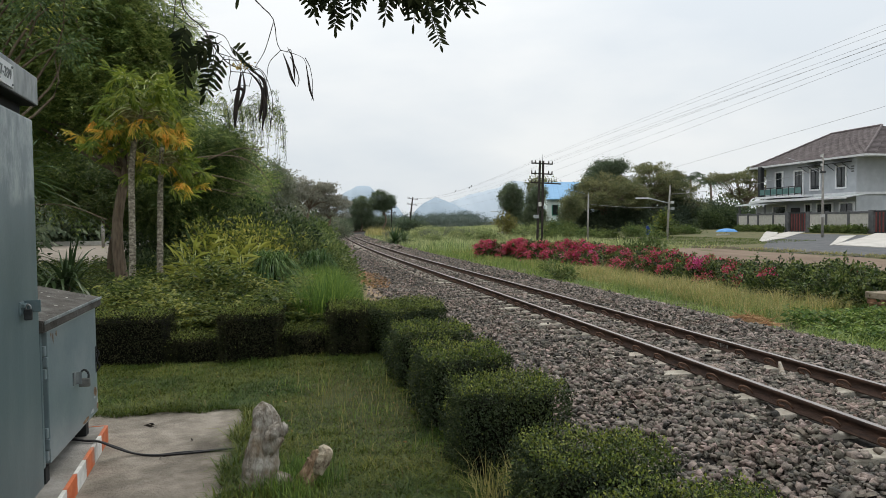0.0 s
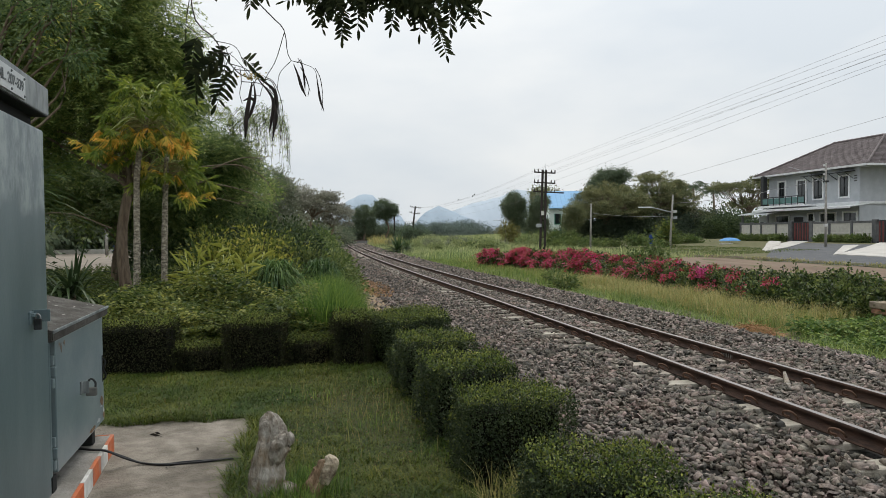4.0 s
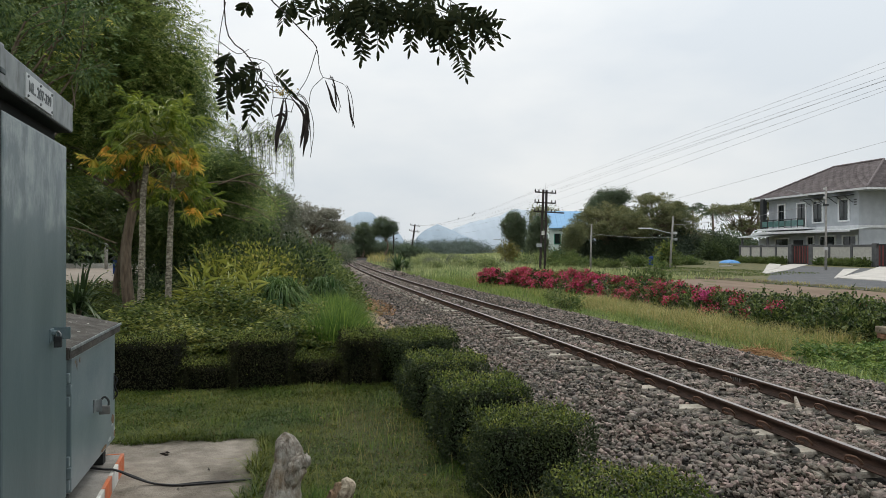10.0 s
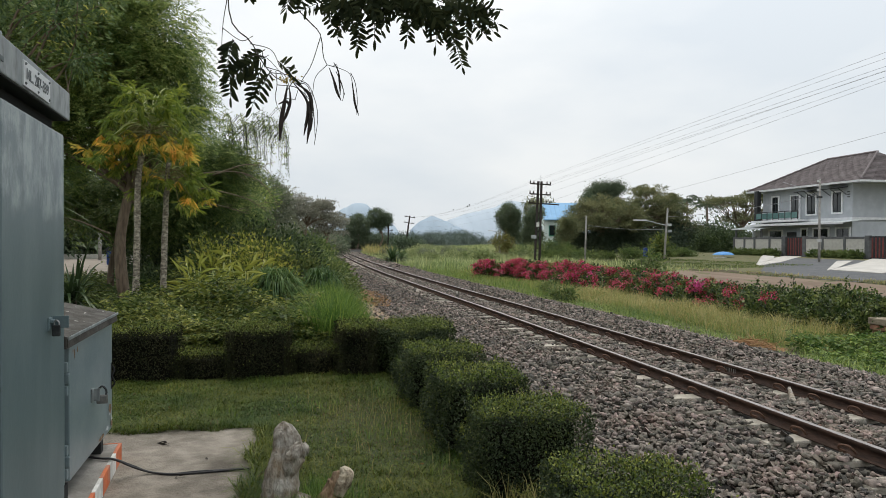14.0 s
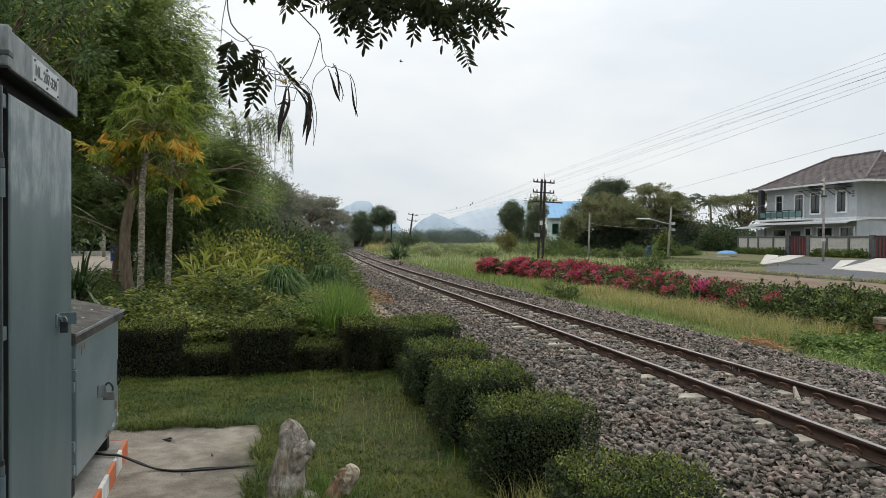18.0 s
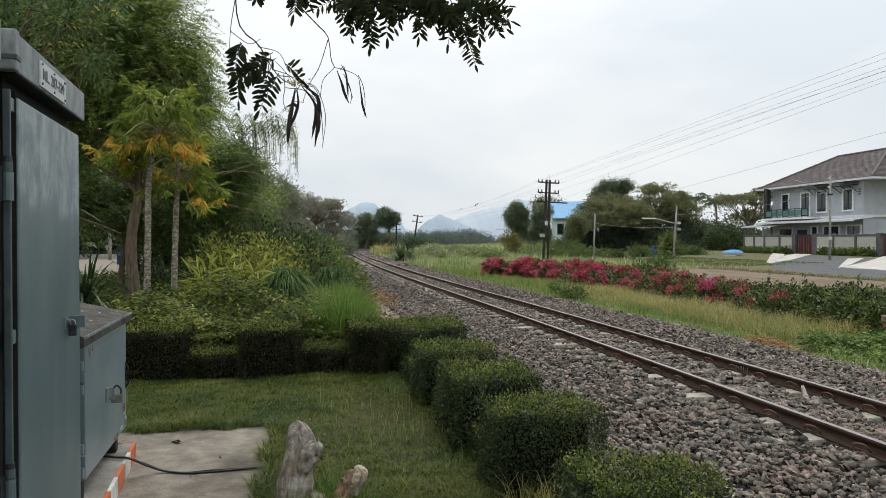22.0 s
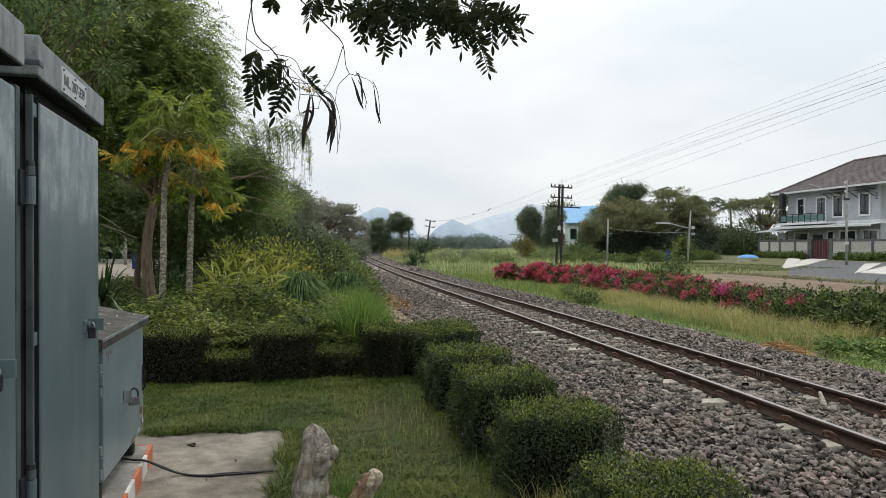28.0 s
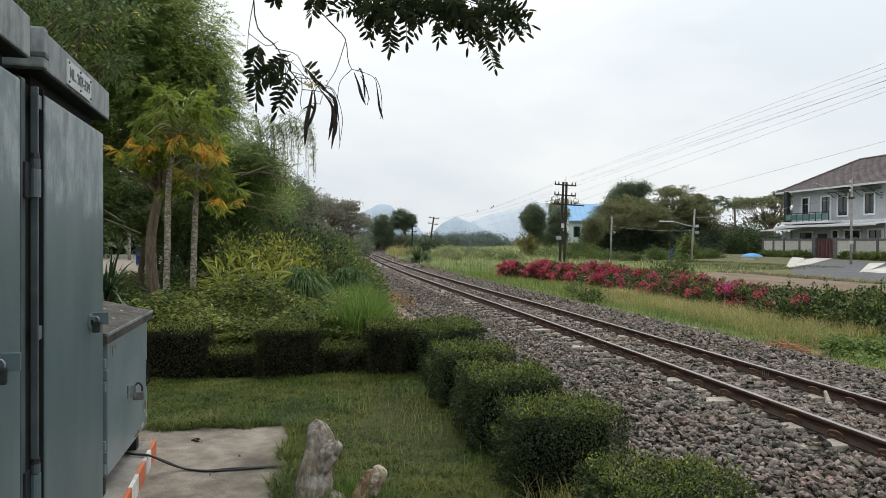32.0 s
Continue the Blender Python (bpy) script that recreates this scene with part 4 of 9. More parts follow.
HB = "square-clipped dark green hedge block around the lawn"
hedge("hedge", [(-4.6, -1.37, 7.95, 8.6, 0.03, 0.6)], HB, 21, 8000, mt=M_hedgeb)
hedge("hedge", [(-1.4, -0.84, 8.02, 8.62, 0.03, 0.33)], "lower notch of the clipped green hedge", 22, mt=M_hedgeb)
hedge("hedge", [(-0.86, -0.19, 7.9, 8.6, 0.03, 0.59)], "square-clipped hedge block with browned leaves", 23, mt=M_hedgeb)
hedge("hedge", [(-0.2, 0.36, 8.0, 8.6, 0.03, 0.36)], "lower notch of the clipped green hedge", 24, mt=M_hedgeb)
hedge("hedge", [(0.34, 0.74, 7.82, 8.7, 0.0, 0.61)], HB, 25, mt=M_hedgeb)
hedge("hedge", [(0.0, 0.6, 0.0, 0.98, 0.0, 0.60)], "clipped hedge block turning the corner of the lawn", 20, m=pose(1.0, 7.55, 0, 0, 0, 20.6))
hedge("hedge", [(1.1, 1.64, 7.75, 8.8, 0.0, 0.60)], HB, 19)
hedge("hedge", [(0.92, 1.54, 6.95, 7.7, 0.0, 0.30), (0.90, 1.60, 6.28, 6.98, 0.0, 0.565)], HB, 26)
hedge("hedge", [(1.0, 1.54, 5.7, 6.35, 0.0, 0.26), (0.95, 1.61, 4.98, 5.76, 0.0, 0.565)], HB, 27)
hedge("hedge", [(1.06, 1.54, 4.45, 5.05, 0.0, 0.24), (1.0, 1.67, 3.98, 4.5, 0.0, 0.56)], HB, 28, 19000, leaf=0.0185)
hedge("hedge", [(1.14, 1.54, 3.3, 4.1, 0.0, 0.12), (1.08, 1.68, 2.72, 3.26, 0.0, 0.545)], HB, 29, 19000, leaf=0.0185)
hedge("hedge", [(1.25, 1.65, 2.5, 2.75, 0.0, 0.25), (1.18, 1.84, 1.85, 2.58, 0.0, 0.53)], HB, 30, 19000, leaf=0.0185)
# dry twigs in the gap of the hedge
rg = np.random.default_rng(33)
X, Y = rg.uniform(1.0, 1.35, 260), rg.uniform(3.45, 3.95, 260)
V, F = blade_np(np.stack([X, Y, np.full(260, 0.02)], -1), rg.uniform(0.1, 0.34, 260), 0.005, rg.uniform(0.2, 1.0, 260), rg)
stuff("dry_twigs", V, F, M_straw, "dry grass and twigs in the gap of the hedge", "dry grass")


# ---- lawn grass ----
def inside_lawn(X, Y):
    hedge_free = (X < 1.06) & (Y < 7.98)
    pad = (X < -0.37 - 0.035 * np.sin(Y * 9) - 0.02 * np.sin(Y * 23)) & (Y < 5.80 + 0.04 * np.sin(X * 11) + 0.02 * np.sin(X * 29))
    return hedge_free & ~pad & (X > -4.5)


rg = np.random.default_rng(31)
n = 240000
X, Y = rg.uniform(-2.9, 1.1, n), 2.2 + 5.8 * rg.random(n) ** 1.3
thin = 0.5 + 0.5 * np.sin(X * 2.1 + 0.6) * np.cos(Y * 1.7 + X)
k = inside_lawn(X, Y) & (rg.random(n) < 0.5 + 0.5 * thin)
X, Y, thin = X[k], Y[k], thin[k]
near_edge = (np.abs(X + 0.27) < 0.16) & (Y < 5.9) | (np.abs(Y - 5.93) < 0.10) & (X < -0.25)
dry = np.exp(-((X - 0.50 - 0.12 * (6.1 - Y)) / 0.34) ** 2 - ((Y - 6.1) / 1.0) ** 2)
tuft = 0.5 + 0.5 * np.sin(X * 13 + 2 * np.sin(Y * 7)) * np.sin(Y * 11 + 2 * np.sin(X * 5))
H = rg.uniform(0.012, 0.036, len(X)) * (0.6 + 0.6 * thin + 0.9 * tuft**2) * (1 - 0.5 * dry) * np.where(near_edge, 2.6, np.where(Y > 7.5, 1.7, np.where(X < -0.35, 1.4, np.interp(Y, [3.5, 4.6, 5.6], [1.9, 1.7, 1.15]))))
gone = rg.random(len(X)) < dry * 0.6
browned = (gone & (rg.random(len(X)) < 0.75)) | (rg.random(len(X)) < 0.03)
W0 = rg.uniform(0.004, 0.0075, len(X))
ground = np.stack([X, Y, np.where((X < -0.3) & (Y < 5.85), 0.09, land(X, Y) + 0.008)], -1)
k = ~gone
V, F = blade_np(ground[k], H[k], W0[k], rg.uniform(0.4, 2.2, k.sum()), rg)
stuff("lawn_grass", V, F, M_lawn, "short uneven lawn grass, thick at the edge of the pad", "grass")
k = browned
V, F = blade_np(ground[k], H[k] * 0.9, W0[k] * 0.8, rg.uniform(0.5, 2.2, k.sum()), rg)
stuff("dry_lawn_grass", V, F, M_drygrass, "dry brown grass in the worn patch of the lawn", "dry grass")
n = 9000
X, Y = rg.uniform(-2.4, 1.15, n), rg.uniform(2.6, 7.9, n)
k = inside_lawn(X, Y) & (np.sin(X * 7 + Y * 3) + np.sin(Y * 5 - X * 2) > 0.75)
V, F = blade_np(np.stack([X[k], Y[k], land(X[k], Y[k])], -1), rg.uniform(0.05, 0.13, k.sum()), 0.004, rg.uniform(0.2, 1.2, k.sum()), rg)
n = 1600
X, Y = rg.normal(0.02, 0.13, n), rg.normal(4.05, 0.17, n)
V2, F2 = blade_np(np.stack([X, Y, land(X, Y)], -1), rg.uniform(0.06, 0.19, n), 0.005, rg.uniform(0.1, 0.8, n), rg)
stuff("grass_tufts", *gather([(V, F), (V2, F2)]), M_gardengrass, "longer grass tufts in the lawn and round the driftwood", "grass")
n = 300
X, Y = rg.normal(0.5, 0.3, n), rg.normal(5.9, 0.8, n)
k = inside_lawn(X, Y)
V, F = blade_np(np.stack([X[k], Y[k], land(X[k], Y[k])], -1), rg.uniform(0.07, 0.2, k.sum()), 0.0035, rg.uniform(0.1, 0.6, k.sum()), rg)
stuff("dry_stalks", V, F, M_straw, "thin straw-coloured stalks standing in the lawn", "dry grass")
n = 42000
X, Y = rg.uniform(-2.6, 1.08, n), rg.uniform(2.6, 7.95, n)
k = inside_lawn(X, Y) & (rg.random(n) < 0.25 + 0.75 * (np.sin(X * 4.1 + 1.7 * np.sin(Y * 2.3)) * np.sin(Y * 3.7 + X) > -0.1))
a, m = rg.uniform(0, 6.28, k.sum()), k.sum()
V, F = leaf_np(np.stack([X[k], Y[k], land(X[k], Y[k]) + rg.uniform(0.012, 0.05, m)], -1), np.stack([np.cos(a), np.sin(a), rg.normal(0.1, 0.3, m)], -1), rg.uniform(0.010, 0.026, m), rg.uniform(0.008, 0.015, m), rg, 0.15, up=np.array([0, 0, 1.0]) + rg.normal(size=(m, 3)) * 0.35)
stuff("lawn_clover", V, F, M_clover, "small broad-leaved weeds creeping through the lawn", "weeds")
n = 260
X, Y = rg.uniform(-2.2, 1.05, n), rg.uniform(3.0, 7.9, n)
k = inside_lawn(X, Y)
a = rg.uniform(0, 6.28, k.sum())
V, F = leaf_np(np.stack([X[k], Y[k], land(X[k], Y[k]) + rg.uniform(0.015, 0.045, k.sum())], -1), np.stack([np.cos(a), np.sin(a), rg.normal(0, 0.2, k.sum())], -1), rg.uniform(0.015, 0.035, k.sum()), 0.014, rg)
stuff("fallen_leaves", V, F, M_cut, "small dry leaves fallen on the lawn", "leaves")


# ---- signal cabinets: x along the front, y inwards, z up ----
FRONT = pose(-1.14, 3.5, 0.0, 0, 0, 95.5)


def cyl(x, y, z0, z1, r, bm=None, sides=12):
    bm = bm or bmesh.new()
    bmesh.ops.create_cone(bm, cap_ends=True, segments=sides, radius1=r, radius2=r, depth=z1 - z0, matrix=Matrix.Translation((x, y, (z0 + z1) / 2)))
    return bm


def cabinet(s0, s1, plate):
    c = thing("signal_cabinet", FRONT, "tall blue-grey steel trackside cabinet with " + ("a lettered sign plate" if plate else "a padlocked door"), "cabinet", "tall cabinets")
    part("body", rbox(s0 - 0.02, s1 - 0.01, 0.085, 0.62, 0.2, 2.16, 0.01), M_greyd, c)
    # dark sheet standing for the unlit gap behind and beside the door
    part("gasket", rbox(s0 - 0.12, s1 - 0.03, 0.055, 0.09, 0.25, 2.12), M_dark, c, "dark sheet for the shaded gap behind the door")
    door = part("door", rbox(s0, s1, 0.0, 0.055, 0.26, 2.09, 0.012), M_door, c, "smooth blue-grey door with a cloudy pale patch")
    # added black strip that paints the shaded recess at the door edge
    part("door_seal", rbox(s0 - 0.005, s0 + 0.0005, 0.006, 0.056, 0.27, 2.11), M_dark, c, "black strip for the shade along the door edge")
    # strip coloured as the deep shade between door and cover
    part("top_gap", rbox(s0, s1 - 0.02, 0.05, 0.084, 2.10, 2.162), M_dark, c, "dark strip for the shaded gap under the cover")
    part("frame_strip", rbox(s0 - 0.165, s0 - 0.118, 0.03, 0.10, 0.24, 2.12, 0.006), M_greyd, c)
    part("hinge_rod", rbox(s0 - 0.098, s0 - 0.082, -0.002, 0.022, 0.25, 2.10, 0.004), M_greyd, c, "square grey hinge tube")
    for z in (0.68, 1.76):
        part("hinge", cyl(s0 - 0.090, 0.008, z - 0.05, z + 0.05, 0.0185), M_grey, c)
        part("hinge_collar", cyl(s0 - 0.090, 0.008, z + 0.053, z + 0.085, 0.0165), M_greyd, c)
        part("hinge_pin", cyl(s0 - 0.090, 0.008, z + 0.085, z + 0.105, 0.0145), M_lock, c)
        part("hinge_leaf", rbox(s0 - 0.15, s0 - 0.1, 0.02, 0.031, z - 0.055, z + 0.07, 0.003), M_lock, c)
    for z in (1.225, 2.06):
        part("hinge_bracket", rbox(s0 - 0.08, s0 + 0.004, 0.010, 0.026, z - 0.028, z + 0.022, 0.004), M_grey, c)
    part("cover", rbox(s0 - 0.10, s1 + 0.02, -0.022, 0.68, 2.163, 2.30, 0.006), M_cover, c, "streaked grey cover with a folded rim")
    # thin dark plate added to paint the shade below the cover
    part("cover_underside", rbox(s0 - 0.08, s1 + 0.005, -0.016, 0.6, 2.158, 2.1625), M_dark, c, "plate added dark for the shade under the cover")
    part("cover_end", rbox(s0 - 0.135, s0 - 0.085, -0.032, 0.2, 2.16, 2.303, 0.008), M_cover, c)
    part("cover_strap", rbox(s0 - 0.137, s0 - 0.083, -0.036, 0.1, 2.195, 2.215, 0.004), M_greyd, c)
    lz, ls = 1.19, s1 - (0.295 if plate else 0.285)
    bm = rbox(ls - 0.03, ls + 0.035, -0.008, 0.002, lz - 0.03, lz + 0.03, 0.003)
    rbox(ls + 0.028, ls + 0.036, -0.075, 0.0, lz - 0.022, lz + 0.034, 0.003, bm)
    rbox(ls - 0.02, ls + 0.03, -0.02, 0.0, lz + 0.004, lz + 0.02, 0.003, bm)
    latch = part("latch", bm, M_grey, c, "worn steel hasp")
    part("padlock", rbox(ls + 0.002, ls + 0.022, -0.044, -0.010, lz - 0.058, lz - 0.006, 0.006), M_lock, latch, "dark padlock")
    V, F = tube_np(bend([(ls + 0.012, -0.018, lz - 0.01), (ls + 0.012, -0.018, lz + 0.006), (ls + 0.012, -0.027, lz + 0.016), (ls + 0.012, -0.037, lz + 0.006), (ls + 0.012, -0.037, lz - 0.01)], 12), 0.004, 6)
    put("shackle", mesh_np("shackle", V, F, M_steel, True), latch)
    if plate:
        p0, p1, z0, z1 = -0.44, -0.045, 2.172, 2.272
        pl = part("sign_plate", rbox(p0, p1, -0.029, -0.021, z0, z1, 0.002), M_plate, c, "pale enamel plate with dark characters")
        for px in (p0 + 0.02, (p0 + p1) / 2, p1 - 0.02):
            for pz in (z0 + 0.012, z1 - 0.012):
                bm = bmesh.new()
                bmesh.ops.create_uvsphere(bm, u_segments=8, v_segments=5, radius=0.006, matrix=Matrix.Translation((px, -0.030, pz)))
                part("screw", bm, M_ink, pl)
        body, right, made = "ML. 207-339", [], []
        for k in range(len(body)):
            for chars, keep in ((body[: k + 1], right), (body[k], made)):
                cu = bpy.data.curves.new("letter", "FONT")
                cu.body, cu.size, cu.align_y, cu.extrude, cu.offset = chars, 0.082, "CENTER", 0.0008, 0.0012
                tmp = bpy.data.objects.new("letter", cu)
                scene.collection.objects.link(tmp)
                me = bpy.data.meshes.new_from_object(tmp.evaluated_get(bpy.context.evaluated_depsgraph_get()))
                bpy.data.objects.remove(tmp)
                keep.append(me)
        width = max(v.co.x for v in right[-1].vertices)
        for ch, full, me in zip(body, right, made):
            if ch == " ":
                continue
            me.materials.clear()
            me.materials.append(M_ink)
            shift = max(v.co.x for v in full.vertices) - max(v.co.x for v in me.vertices)
            put("letter", me, pl, "dark stencilled character", Matrix.Translation((p0 + 0.028 + shift * 0.335 / width, -0.0305, (z0 + z1) / 2)) @ Matrix.Rotation(radians(90), 4, "X") @ Matrix.Diagonal((0.335 / width, 0.75, 1, 1)))
    return c


cabinet(-0.622, 0.347, True)
cabinet(-1.86, -0.89, False)

box = thing("cable_box", FRONT @ pose(0, 0.063, 0, 0, 0, -1.6), "low blue-grey steel cable box on short legs with a padlocked door", "cable box")
part("body", rbox(0.52, 1.735, 0.03, 0.60, 0.285, 1.01, 0.008), M_greyd, box)
part("end_panel", rbox(1.71, 1.75, 0.02, 0.61, 0.28, 1.01, 0.006), M_grey, box)
bm = bmesh.new()
x0, x1 = 0.49, 1.80
lid = [(x0, -0.035, 1.01), (x1, -0.035, 1.01), (x1, -0.035, 1.07), (x0, -0.035, 1.07), (x0, 0.66, 1.01), (x1, 0.66, 1.01), (x1, 0.66, 1.235), (x0, 0.66, 1.235)]
vs = [bm.verts.new(v) for v in lid]
for f in ((0, 1, 2, 3), (5, 4, 7, 6), (3, 2, 6, 7), (1, 0, 4, 5), (1, 5, 6, 2), (4, 0, 3, 7)):
    bm.faces.new([vs[i] for i in f])
bmesh.ops.recalc_face_normals(bm, faces=bm.faces)
bmesh.ops.bevel(bm, geom=list(bm.edges), offset=0.008, segments=2, affect="EDGES")
part("lid", bm, M_lid, box, "mottled sloping lid with worn rim")
rl = random.Random(77)
for k in range(22):
    fx, fy, fw = rl.uniform(0.6, 1.7), rl.uniform(0.0, 0.3), rl.uniform(0.003, 0.009) * (2.0 if k % 7 == 0 else 1)
    bm = bmesh.new()
    bm.faces.new([bm.verts.new((fx + 2.2 * fw * math.cos(a) * rl.uniform(0.5, 1), fy + fw * math.sin(a) * rl.uniform(0.5, 1), 1.0725 + (fy + fw * math.sin(a) + 0.035) * 0.2374)) for a in np.linspace(0, 5.6, 9)])
    part("lichen_spot", bm, M_plinth, box, "pale fleck on the lid")
part("lid_rim", rbox(x0 - 0.004, x1 + 0.004, -0.041, -0.034, 1.056, 1.074, 0.003), M_cover, box, "pale chipped rim")
part("door", rbox(0.615, 1.735, -0.012, 0.03, 0.29, 1.003, 0.006), M_grey2, box, "blue-grey door with chipped lower edge")
part("door_post", rbox(0.535, 0.572, 0.0, 0.04, 0.285, 1.01, 0.006), M_grey, box)
# dark filler that paints the shade in this gap
part("door_gap", rbox(0.572, 0.612, 0.012, 0.032, 0.285, 1.006), M_dark, box, "dark strip for the shade in the gap beside the door")
for z in (0.40, 0.84):
    for k, dy in ((-1, 0.004), (0, -0.004), (1, 0.004)):
        part("hinge_knuckle", rbox(0.575 + 0.01 * (k == 0), 0.604 + 0.012 * (k == 0), -0.014 + dy, 0.012 + dy, z + 0.062 * k - 0.026, z + 0.062 * k + 0.026, 0.005), M_grey2, box)
bm = rbox(1.10, 1.15, -0.02, -0.011, 0.60, 0.68, 0.004)
rbox(1.145, 1.153, -0.052, -0.012, 0.60, 0.675, 0.003, bm)
hasp = part("hasp", bm, M_cover, box, "worn steel hasp")
part("padlock", rbox(1.155, 1.18, -0.094, -0.030, 0.578, 0.632, 0.008), M_brass, hasp, "dull steel padlock")
V, F = tube_np(bend([(1.167, -0.04, 0.625), (1.167, -0.04, 0.66), (1.167, -0.062, 0.684), (1.167, -0.084, 0.66), (1.167, -0.084, 0.625)], 16), 0.0065, 6)
put("shackle", mesh_np("shackle", V, F, M_lock, True), hasp)
V, F = tube_np(bend([(1.715, -0.014, 0.72), (1.715, -0.03, 0.69), (1.70, -0.018, 0.65), (1.715, -0.032, 0.60), (1.715, -0.014, 0.57)], 14), 0.006, 6)
put("handle", mesh_np("handle", V, F, M_dark, True), box, "bent dark wire handle")
part("door_slot", rbox(1.69, 1.72, -0.0135, -0.011, 0.56, 0.74), M_dark, box, "dark slot in the door")
for sx in (0.545, 1.42):
    part("leg", rbox(sx, sx + 0.07, -0.004, 0.066, 0.2, 0.287, 0.004), M_dark, box)
    part("leg", rbox(sx, sx + 0.07, 0.48, 0.55, 0.2, 0.287, 0.004), M_dark, box)

# kerbed plinth with painted blocks
plinth = thing("plinth", pose(-1.118, 3.5, 0, 0, 0, 96.0), "low concrete plinth with an orange and white painted edge", "plinth")
part("slab", rbox(-3.2, 1.66, -0.055, 1.1, 0.0, 0.197, 0.008), M_plinth, plinth)
cols = [M_orange, M_white]
for i in range(14):
    a1 = 1.662 - 0.245 * i
    part("painted_block", rbox(a1 - 0.243, a1, -0.062, -0.04, 0.088, 0.2, 0.004), cols[i % 2], plinth, "orange paint" if i % 2 == 0 else "white paint")
part("painted_block", rbox(1.655, 1.668, -0.06, 0.2, 0.09, 0.199, 0.003), M_orange, plinth, "orange paint")

# black cables from the box across the pad into the grass
cab_a = [(-1.5, 4.92, 0.222), (-1.38, 4.83, 0.214), (-1.26, 4.77, 0.212), (-1.175, 4.75, 0.207), (-1.07, 4.765, 0.15), (-0.965, 4.785, 0.103), (-0.825, 4.738, 0.098), (-0.68, 4.74, 0.098), (-0.52, 4.755, 0.098), (-0.346, 4.757, 0.1), (-0.2, 4.77, 0.06)]
cable = thing("cable", pose(0, 0, 0), "pair of black rubber cables lying across the concrete pad", "cable")
tube("cable_strand", bend(cab_a, 60), 0.0065, M_rubber, cable)
tube("cable_strand", bend([(x - 0.01, y + 0.018 + 0.012 * math.sin(i * 2.0), z) for i, (x, y, z) in enumerate(cab_a)], 60), 0.006, M_rubber, cable)


# ---- driftwood ----
def lumpy(name, points, radii, mt, label, seed, amp=0.22, sides=36, rings=52, parent=None, pleat=1.0):
    P = bend(points, rings)
    R = np.interp(np.linspace(0, len(radii) - 1, rings), np.arange(len(radii)), radii)
    V, F = tube_np(P, R, sides)
    c = np.repeat(P, sides, axis=0)
    for i in range(len(c)):
        d = V[i] - c[i]
        q = Vector(V[i] * np.array([7, 7, 4.5]) + seed)
        e = d / (np.linalg.norm(d) + 1e-9)
        d = d * (1 + 0.34 * noise.noise(Vector((e[0] * 2.6 + seed, e[1] * 2.6, V[i][2] * 2.2))) + 0.16 * pleat * noise.noise(Vector((e[0] * 6.5 + seed, e[1] * 6.5, V[i][2] * 1.6))) + 0.10 * pleat * noise.noise(Vector((e[0] * 8, e[1] * 8 + seed, V[i][2] * 5.0))))
        V[i] = c[i] + d * (1 + amp * noise.noise(q) * 1.6 + amp * 0.6 * noise.noise(q * 3.1) + 0.08 * noise.noise(q * 8))
    if parent:
        return put(name, mesh_np(name, V, F, mt, True), parent, label)
    return put(name, mesh_np(name, V, F, mt, True), None, label, category="driftwood")


stump = lumpy("driftwood", [(-0.14, 4.09, -0.05), (-0.145, 4.09, 0.1), (-0.135, 4.12, 0.25), (-0.115, 4.15, 0.37), (-0.12, 4.16, 0.46), (-0.125, 4.17, 0.515), (-0.127, 4.172, 0.545)], [0.112, 0.100, 0.090, 0.082, 0.068, 0.048, 0.008], M_drift, "upright grey weathered driftwood stump in the grass", 3, 0.12, pleat=0.3)
lumpy("foot_lobe", [(-0.06, 4.08, 0.16), (-0.03, 4.06, 0.12), (0.005, 4.05, 0.03), (0.02, 4.05, -0.05)], [0.02, 0.05, 0.06, 0.055], M_drift, "", 9, parent=stump)
lumpy("shoulder_knob", [(-0.12, 4.10, 0.22), (-0.09, 4.09, 0.30), (-0.055, 4.09, 0.37), (-0.02, 4.09, 0.395), (0.0, 4.09, 0.37)], [0.03, 0.055, 0.062, 0.05, 0.02], M_drift, "", 12, 0.08, parent=stump, pleat=0.2)
lumpy("ridge", [(-0.20, 4.05, 0.02), (-0.185, 4.05, 0.2), (-0.16, 4.08, 0.36), (-0.14, 4.12, 0.45)], [0.03, 0.028, 0.024, 0.012], M_drift, "", 15, 0.12, parent=stump, pleat=0.3)
snag = lumpy("driftwood", [(0.07, 4.02, -0.04), (0.10, 4.03, 0.08), (0.15, 4.05, 0.17), (0.175, 4.05, 0.23), (0.165, 4.05, 0.28)], [0.085, 0.066, 0.05, 0.044, 0.02], M_drift2, "small brown broken tree stump in the grass", 6, 0.55)
lumpy("pale_knob", [(0.175, 4.03, 0.16), (0.20, 4.03, 0.22), (0.215, 4.03, 0.27), (0.20, 4.03, 0.31)], [0.03, 0.046, 0.044, 0.015], M_knob, "pale weathered knob", 18, 0.3, parent=snag)

